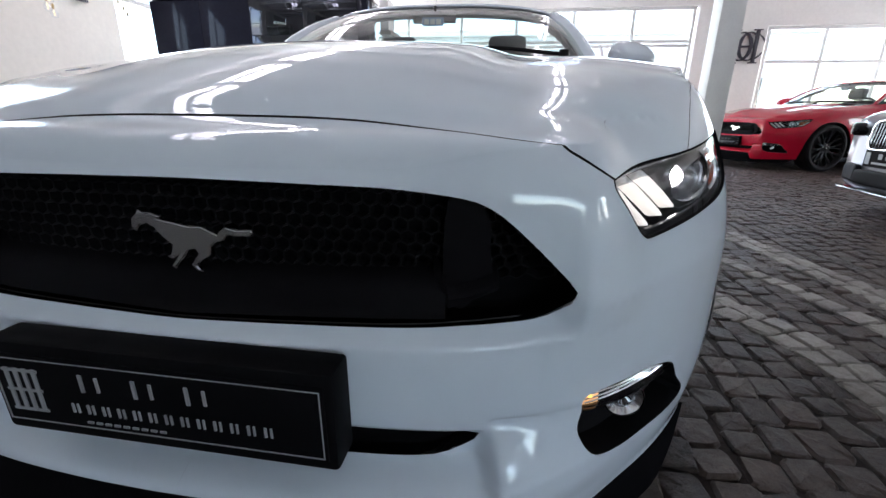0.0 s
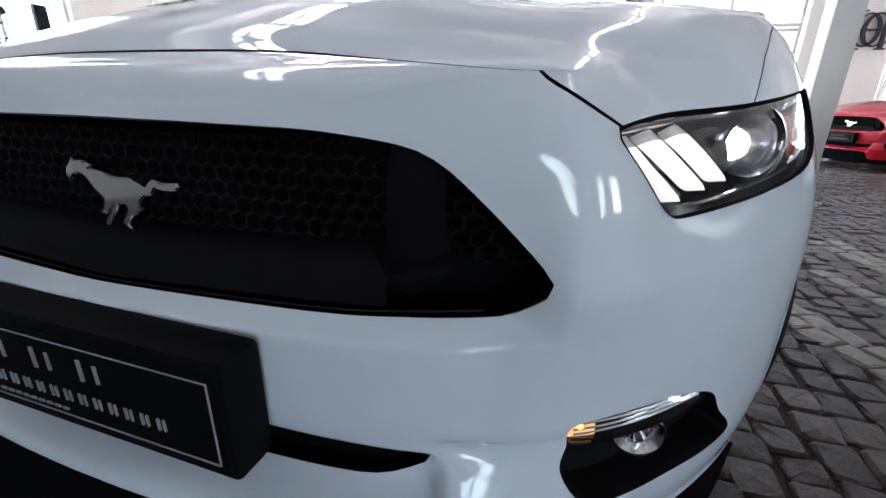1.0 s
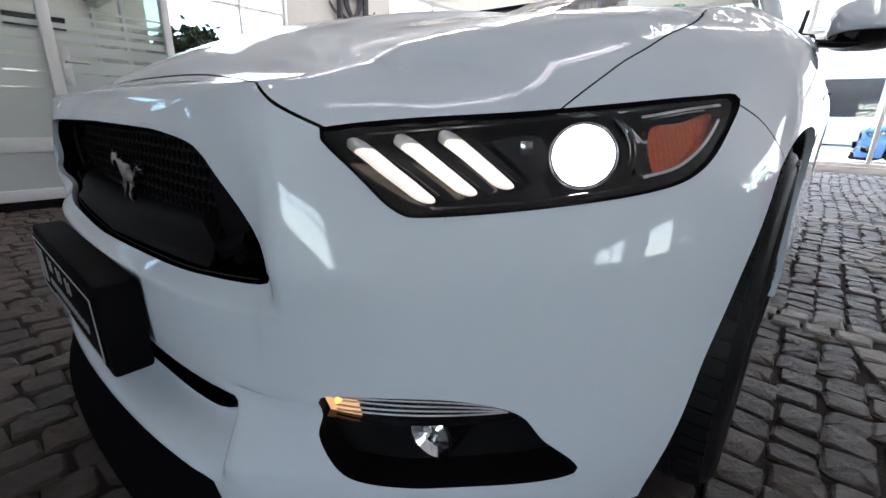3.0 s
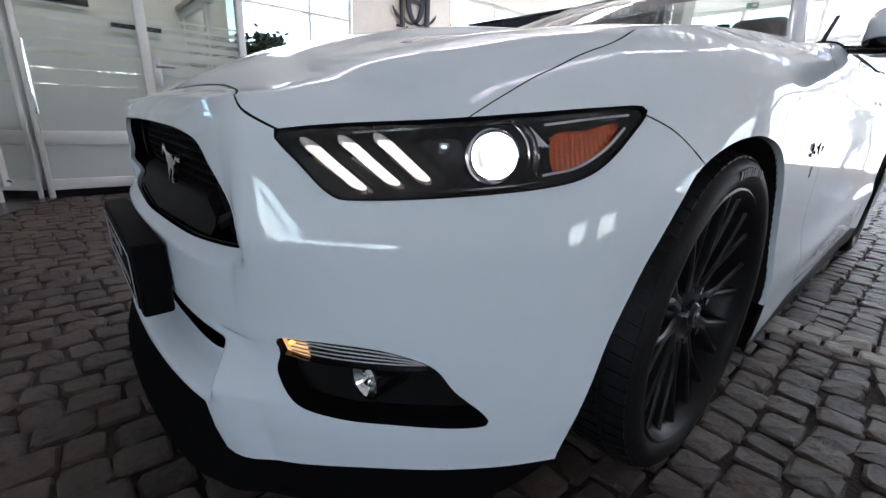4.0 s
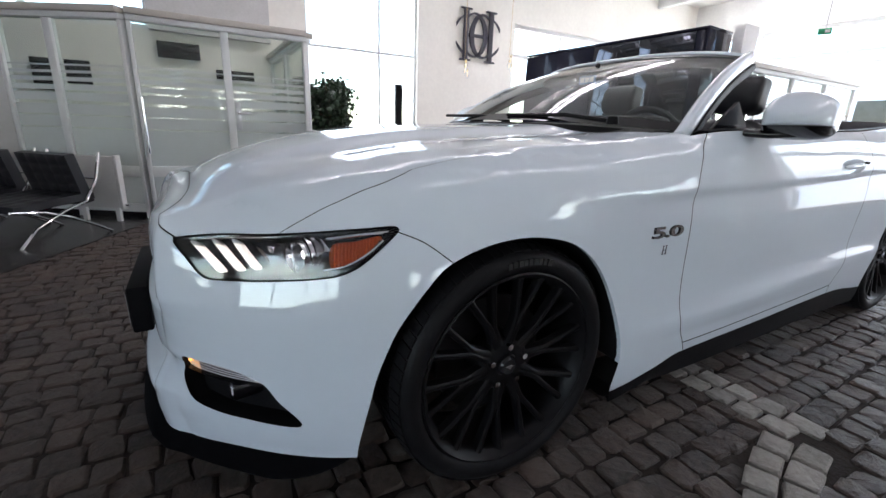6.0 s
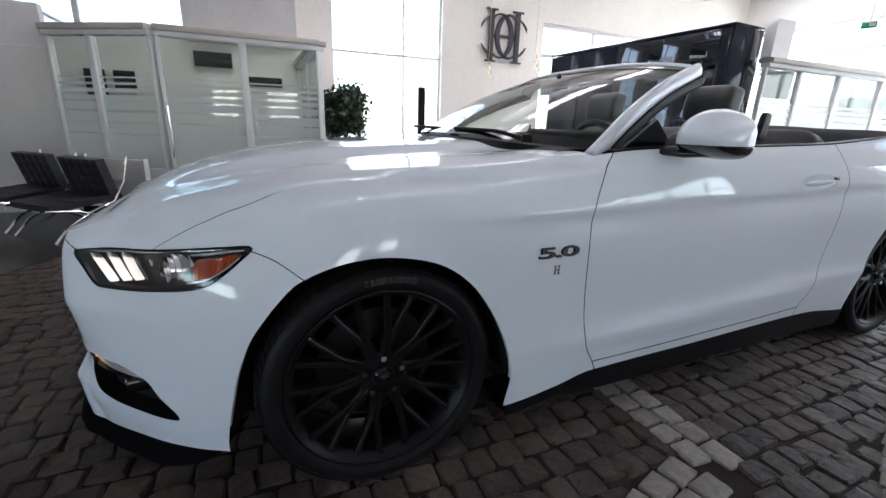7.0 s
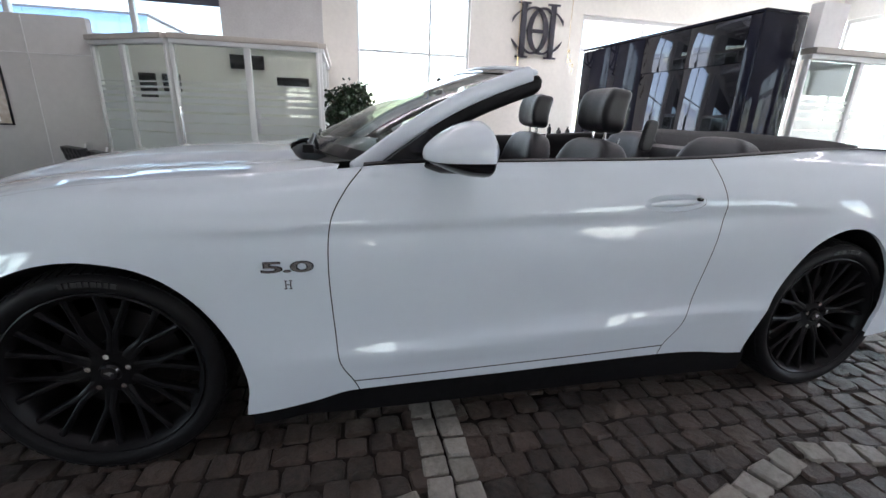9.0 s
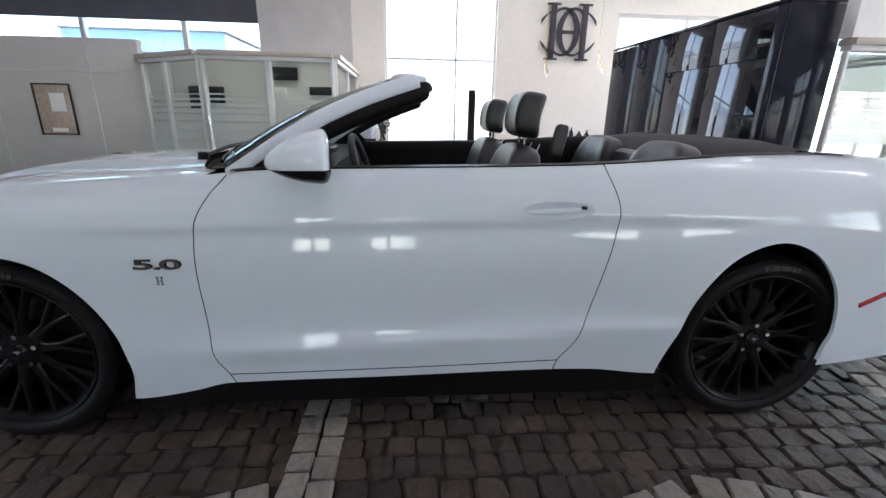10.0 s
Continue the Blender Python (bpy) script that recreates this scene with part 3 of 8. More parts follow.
for x, y in ((-2.72, -1.85), (-3.24, -2.36)):
    lounge_chair((x, y, 0.003), 45).scale = (1, 1, 0.75)


# ---- indoor tree ----
def potted_tree(at, height, crown, seed):
    rnd = random.Random(seed)
    t = thing("potted_tree", "dark green indoor laurel tree in a white planter", "plant", at)
    part("planter", lathe([(0.0, 0.0), (0.15, 0.0), (0.19, 0.42), (0.175, 0.43), (0.16, 0.37), (0.0, 0.37)], 28, "z"), POT, t)
    part("soil", lathe([(0.0, 0.375), (0.16, 0.372)], 24, "z"), GROUT, t)
    part("trunk", tube([(0, 0, 0.36), (0.015, 0.01, 0.6), (-0.01, 0.015, height - crown * 1.1), (0.0, 0.0, height - crown * 0.5)], 0.022, 8), BARK, t)
    limbs, leaves = bmesh.new(), bmesh.new()
    centre = Vector((0, 0, height - crown))
    tips = []
    for i in range(80):
        a, e = rnd.uniform(0, math.tau), rnd.uniform(-0.9, 1.4)
        d = Vector((math.cos(a) * math.cos(e), math.sin(a) * math.cos(e), math.sin(e)))
        tip = centre + d * crown * rnd.uniform(0.55, 1.0)
        mid = centre * 0.5 + tip * 0.5 + Vector((0, 0, -0.04))
        tube([(0, 0, height - crown * 1.2), mid, tip], 0.005, 4, limbs)
        tips.append((mid, tip))
    for mid, tip in tips:
        for k in range(46):
            u = rnd.random()
            c = mid.lerp(tip, u) + Vector([rnd.gauss(0, 0.045) for _ in range(3)])
            q = Euler([rnd.uniform(0, math.tau) for _ in range(3)]).to_matrix()
            l, w = rnd.uniform(0.045, 0.075), rnd.uniform(0.016, 0.026)
            vs = [leaves.verts.new(c + q @ Vector(p)) for p in ((0, -l / 2, 0), (w, -0.1 * l, 0.004), (0, l / 2, 0), (-w, -0.1 * l, 0.004))]
            leaves.faces.new((vs[0], vs[1], vs[2])), leaves.faces.new((vs[0], vs[2], vs[3]))
    part("limb", limbs, BARK, t)
    tagged(part("crown", leaves, LEAF, t, smooth=None), kind="stuff")


potted_tree((-3.72, 0.80, 0.0), 1.50, 0.40, 5)


# ---- monograms ----
def monogram(at, turn, h, label, backlit=False):
    """Interlaced wall emblem: two serifed stems, a bar and two mirrored bows."""
    t = thing("wall_emblem", label, "emblem", at, turn, "wall emblems")
    w, d = h * 0.94, 0.03

    def bar(x0, x1, z0, z1, name="stroke"):
        part(name, box((x0, -d, z0), (x1, 0, z1), 0.002), LOGO_BLACK, t)

    for s in (-1, 1):
        x = s * w * 0.33
        bar(x - h * 0.055, x + h * 0.055, 0.03 * h, 0.97 * h)
        bar(x - h * 0.13, x + h * 0.13, 0, 0.035 * h, "serif")
        bar(x - h * 0.13, x + h * 0.13, 0.965 * h, h, "serif")
        outer, inner = [], []
        for k in range(25):
            a = math.radians(-128 + 256 * k / 24)
            outer.append((s * (-0.10 * h + 0.33 * w * 1.05 * math.cos(a)), h * 0.5 + 0.43 * h * math.sin(a)))
            inner.append((s * (-0.12 * h + 0.33 * w * 0.78 * math.cos(a)), h * 0.5 + 0.39 * h * math.sin(a)))
        bm = bmesh.new()
        rings = [[bm.verts.new((x_, y_, z_)) for (x_, z_), y_ in ((o_, -d - 0.006), (i_, -d - 0.006), (i_, -0.006), (o_, -0.006))] for o_, i_ in zip(outer, inner)]
        for r1, r2 in zip(rings, rings[1:]):
            for j in range(4):
                bm.faces.new((r1[j], r1[(j + 1) % 4], r2[(j + 1) % 4], r2[j]))
        bm.faces.new(rings[0]), bm.faces.new(rings[-1][::-1])
        bmesh.ops.recalc_face_normals(bm, faces=bm.faces)
        part("bow", bm, LOGO_BLACK, t)
        # pointed hooks that leave the stems at the top and the foot
        for up in (-1, 1):
            bm, rings = bmesh.new(), []
            for k in range(11):
                u = k / 10
                a = math.radians(78 - 64 * u)
                thick = h * (0.006 + 0.034 * u if up == 1 else 0.010 + 0.024 * math.sin(math.pi * u))
                cx, cz = s * (w * 0.33 - 0.06 * h + 0.30 * h * math.cos(a)), h * 0.5 + up * (0.02 * h + 0.36 * h * math.sin(a) * (0.55 + 0.45 * (1 - u)) + 0.10 * h * u)
                rings.append([bm.verts.new((cx, y_, cz + e_)) for y_, e_ in ((-d + 0.004, thick), (-d + 0.004, -thick), (-0.004, -thick), (-0.004, thick))])
            for r1, r2 in zip(rings, rings[1:]):
                for j in range(4):
                    bm.faces.new((r1[j], r1[(j + 1) % 4], r2[(j + 1) % 4], r2[j]))
            bm.faces.new(rings[0]), bm.faces.new(rings[-1][::-1])
            bmesh.ops.recalc_face_normals(bm, faces=bm.faces)
            part("hook", bm, LOGO_BLACK, t)
    bar(-w * 0.25, w * 0.25, 0.47 * h, 0.53 * h, "crossbar")
    return t


monogram((-5.36, 4.0, 2.13), 90, 0.86, "black interlaced metal wall emblem on the cream wall")
monogram((5.62, 10.46, 1.95), 0, 0.72, "black interlaced metal wall emblem on the white pier")


# ---- pendant lamps ----
def pendant(x, y, z, n):
    t = thing("pendant_lamp", "cluster of clear glass bulbs on a thin brass cord", "lamp", (x, y, 0), group="pendant lamps")
    part("cord", rod((0, 0, z + 0.05), (0, 0, HALL_H + 0.1), 0.004, seg=6), GOLD, t)
    for k in range(n):
        dx, dz = 0.045 * math.cos(k * 2.4), -0.07 * k
        part("bulb", lathe([(0.0, z + dz - 0.05), (0.03, z + dz - 0.035), (0.042, z + dz), (0.03, z + dz + 0.035), (0.012, z + dz + 0.06)], 14, "z"), LENS, t, "clear glass bulb").location = (dx, 0.03 * k, 0)
        part("holder", rod((dx, 0.03 * k, z + dz + 0.055), (dx, 0.03 * k, z + dz + 0.11), 0.012, seg=8), GOLD, t)
        part("filament", rod((dx, 0.03 * k, z + dz - 0.02), (dx, 0.03 * k, z + dz + 0.04), 0.006, seg=6), BULB, t)


pendant(-5.05, 3.55, 1.98, 3)
pendant(-4.85, 4.35, 2.12, 4)

# ---- black bar unit with smoked glass front ----
bar_unit = thing("bar_cabinet", "tall black lacquered bar unit with a smoked mirror front", "cabinet", (-1.50, 4.60, 0), math.degrees(math.atan2(0.15, 2.95)))
BAR_L, BAR_H = 2.954, 2.18
for u0, u1, z0, z1, ma, lab in ((0.0, 0.235, 0.06, 2.14, PIANO, "black lacquered door"), (0.235, 0.47, 0.06, 2.14, PIANO, "black lacquered door"),
                                (0.47, 0.715, 0.06, 1.72, SMOKED, "smoked mirror panel"), (0.715, 0.96, 0.06, 1.72, SMOKED, "smoked mirror panel"),
                                (0.47, 0.715, 1.726, 2.14, SMOKED, "smoked mirror panel"), (0.715, 0.96, 1.726, 2.14, SMOKED, "smoked mirror panel"),
                                (0.96, 1.0, 0.06, 2.14, PIANO, "black lacquered end strip")):
    part("front_panel", box((-BAR_L * (1 - u0) + 0.003, -0.03, z0), (-BAR_L * (1 - u1) - 0.003, 0.0, z1), 0.002), ma, bar_unit, lab)
part("body", box((-BAR_L, 0.004, 0.0), (0.0, 0.50, 2.15), 0.004), PIANO, bar_unit)
part("end_panel", box((0.002, -0.03, 0.04), (0.022, 0.50, 2.15), 0.003), PIANO, bar_unit, "black lacquered end panel")
part("cornice", box((-BAR_L - 0.01, -0.034, 2.152), (0.026, 0.505, BAR_H), 0.003), PIANO, bar_unit)
part("plinth", box((-BAR_L + 0.02, -0.01, 0.0), (-0.02, 0.002, 0.055)), GLOSS_BLACK, bar_unit)

# worktop in front of the bar
counter = thing("service_counter", "white service counter in front of the black bar", "counter", (-3.6, 3.4, 0))
part("body", box((-0.9, 0, 0), (1.2, 0.5, 0.86), 0.006), FRAME_WHITE, counter)
part("top", box((-0.93, -0.03, 0.86), (1.23, 0.53, 0.90), 0.006), SIGN_WHITE, counter)
for i, (x, hgt, r) in enumerate(((-0.2, 0.16, 0.03), (0.1, 0.12, 0.035), (0.35, 0.14, 0.03), (0.8, 0.10, 0.04))):
    solid("bottle", lathe([(0, 0), (r, 0), (r, hgt * 0.6), (r * 0.4, hgt * 0.78), (r * 0.4, hgt), (0, hgt)], 14, "z"), GLOSS_BLACK, "small dark bottle on the white counter", "bottle", "bottles on the counter").location = (-3.6 + x, 3.65, 0.90)

# tall black coat stand beside the doorway
stand = thing("coat_stand", "slim black post with steel hooks beside the doorway", "coat stand", (-5.3, 2.42, 0))
part("post", box((-0.03, -0.06, 0), (0.03, 0.06, 1.62), 0.004), SATIN_BLACK, stand)
part("base", box((-0.1, -0.16, 0), (0.1, 0.16, 0.02), 0.004), SATIN_BLACK, stand)
for z in (1.60, 1.57):
    part("hook", tube([(0.03, 0.04, z), (0.09, 0.08, z + 0.01), (0.10, 0.14, z + 0.04)], 0.006, 6), STEEL, stand)

# right-hand glazed partition behind the bar
part_right = glazed_side("office_far", (-1.40, 5.08), (-1.36, 8.6), (0.0, 0.19, 0.42, 0.7, 1.0), "white-framed glazed partition with frosted bands behind the bar", bands=((0.10, 0.012), (0.09, 0.02), (0.06, 0.014), (0.05, 0.02), (0.03, 0.02)), start=1.0, half=0.028)
part("blind", box((0.08, 0.03, 1.44), (0.62, 0.032, 1.75)), GREY_BLIND, part_right, "grey roller blind behind the pane")
slab("wall_bulkhead", (-1.46, 5.05, OH + 0.002), (-1.34, 5.36, 2.24), WALL_WHITE, "white bulkhead beside the black bar")

# exit sign and fire notice
sign = thing("exit_sign", "green emergency exit sign under the lintel", "sign", (-0.76, 5.55, 2.05), 20)
part("plate", box((-0.06, -0.01, 0.05), (0.06, 0.01, 0.11), 0.002), EXIT_GREEN, sign)
part("arrow", box((0.0, -0.013, 0.065), (0.045, -0.0095, 0.095)), SIGN_WHITE, sign)
part("bracket", rod((0, 0, 0.11), (0, 0, HALL_H - 1.96), 0.006), STEEL, sign)

# white steel column and beam
col = solid("column", box((-0.13, -0.13, 0), (0.13, 0.13, HALL_H + 0.1), 0.008), FRAME_WHITE, "white painted square steel column", "column", kind="structure")
col.location = (2.85, 4.75, 0)

# ---- outside ----
shed = thing("neighbour_building", "flat-roofed building with blue metal cladding, seen through the clerestory", "building", (-26, -9.42, 0))
SHED_H = 5.78
part("wall", box((-8, -9, 0), (0, 0, SHED_H - 0.12)), FACADE, shed)
part("cladding", box((0.004, -9, SHED_H - 1.25), (0.05, 0.02, SHED_H - 0.10)), BLUE_ROOF, shed, "blue metal cladding")
for k in range(9):
    part("cladding_rib", box((0.051, -8.9 + 1.08 * k, SHED_H - 1.24), (0.075, -8.85 + 1.08 * k, SHED_H - 0.11)), BLUE_ROOF, shed)
part("roof", box((-8.1, -9.1, SHED_H - 0.096), (0.14, 0.14, SHED_H)), BLIND_DARK, shed, "dark roof edge")
far_house = thing("far_building", "pale commercial building across the yard", "building", (2, 26, 0))
part("wall", box((-14, 0, 0), (14, 8, 5)), FACADE, far_house)
part("roof", box((-14.3, -0.3, 5), (14.3, 8.3, 5.3)), FRAME_WHITE, far_house)
for k in range(7):
    w_ = part("window", box((-12.5 + 3.7 * k, -0.04, 1.2), (-10.5 + 3.7 * k, 0.02, 2.8)), SCREEN, far_house)

# ---- the white convertible: body surface ----
# plan outline of the half body: x out, y back, from the nose's middle round to the tail's middle
OUTLINE = smooth_line([(0, -0.840), (0.05, -0.8397), (0.16, -0.836), (0.31, -0.826), (0.43, -0.806), (0.53, -0.772), (0.61, -0.717), (0.68, -0.647), (0.745, -0.568), (0.80, -0.485),
                       (0.845, -0.395), (0.880, -0.295), (0.905, -0.18), (0.922, -0.05), (0.932, 0.10), (0.937, 0.40), (0.937, 0.90), (0.934, 1.5), (0.936, 2.0), (0.948, 2.4),
                       (0.958, 2.75), (0.950, 3.1), (0.925, 3.38), (0.87, 3.58), (0.77, 3.71), (0.60, 3.78), (0.3, 3.81), (0, 3.82)], 900)
OUT_S = np.r_[0, np.cumsum(np.linalg.norm(np.diff(OUTLINE, axis=0), axis=1))]
S_END = float(OUT_S[-1])
TAN = np.gradient(OUTLINE, OUT_S, axis=0)
TAN /= np.linalg.norm(TAN, axis=1)[:, None]
NOR = np.stack([TAN[:, 1], -TAN[:, 0]], 1)


def s_at(y):
    """Arc place on the flank at y."""
    k = np.argmax(OUTLINE[:, 1] > y) if y > -0.84 else 0
    return float(OUT_S[k])


def ease(keys):
    """Monotone cubic through (place, value) keys."""
    xs, ys = np.array([k[0] for k in keys], float), np.array([k[1] for k in keys], float)
    h, d = np.diff(xs), np.diff(ys) / np.diff(xs)
    m = np.r_[d[0], (d[:-1] + d[1:]) / 2, d[-1]]
    for i in range(len(d)):
        if d[i] == 0:
            m[i] = m[i + 1] = 0
        else:
            a, b = m[i] / d[i], m[i + 1] / d[i]
            if a < 0:
                m[i] = 0
            if b < 0:
                m[i + 1] = 0
            q = a * a + b * b
            if q > 9:
                m[i], m[i + 1] = 3 * a / math.sqrt(q) * d[i], 3 * b / math.sqrt(q) * d[i]

    def f(x):
        x = np.clip(np.asarray(x, float), xs[0], xs[-1])
        i = np.clip(np.searchsorted(xs, x) - 1, 0, len(d) - 1)
        u = (x - xs[i]) / h[i]
        return (2 * u**3 - 3 * u**2 + 1) * ys[i] + (u**3 - 2 * u**2 + u) * h[i] * m[i] + (-2 * u**3 + 3 * u**2) * ys[i + 1] + (u**3 - u**2) * h[i] * m[i + 1]

    return f


# shoulder height and lower edge along the outline (place by y on the flank, by arc round the nose)
Z_SH = ease([(0, 0.700), (0.30, 0.706), (0.44, 0.728), (0.505, 0.735), (0.56, 0.738), (0.64, 0.754), (0.76, 0.785), (s_at(-0.40), 0.835), (s_at(-0.2), 0.872), (s_at(0), 0.898), (s_at(0.3), 0.922),
             (s_at(0.6), 0.945), (s_at(0.84), 0.972), (s_at(1.3), 0.985), (s_at(2.0), 1.003), (s_at(2.5), 1.035), (s_at(2.8), 1.045), (s_at(3.2), 1.03), (s_at(3.55), 1.0), (S_END, 0.985)])
Z_BOT = ease([(0, 0.250), (0.30, 0.248), (0.40, 0.244), (0.424, 0.238), (0.446, 0.168), (0.48, 0.156), (0.56, 0.154), (0.68, 0.160), (s_at(-0.5), 0.172), (s_at(-0.40), 0.178), (s_at(0.36), 0.165), (s_at(0.44), 0.168), (s_at(0.60), 0.196), (s_at(0.72), 0.226), (s_at(1.2), 0.236),
              (s_at(1.92), 0.248), (s_at(2.07), 0.244), (s_at(2.25), 0.225), (s_at(2.36), 0.222), (s_at(3.1), 0.25), (s_at(3.5), 0.28), (S_END, 0.30)])
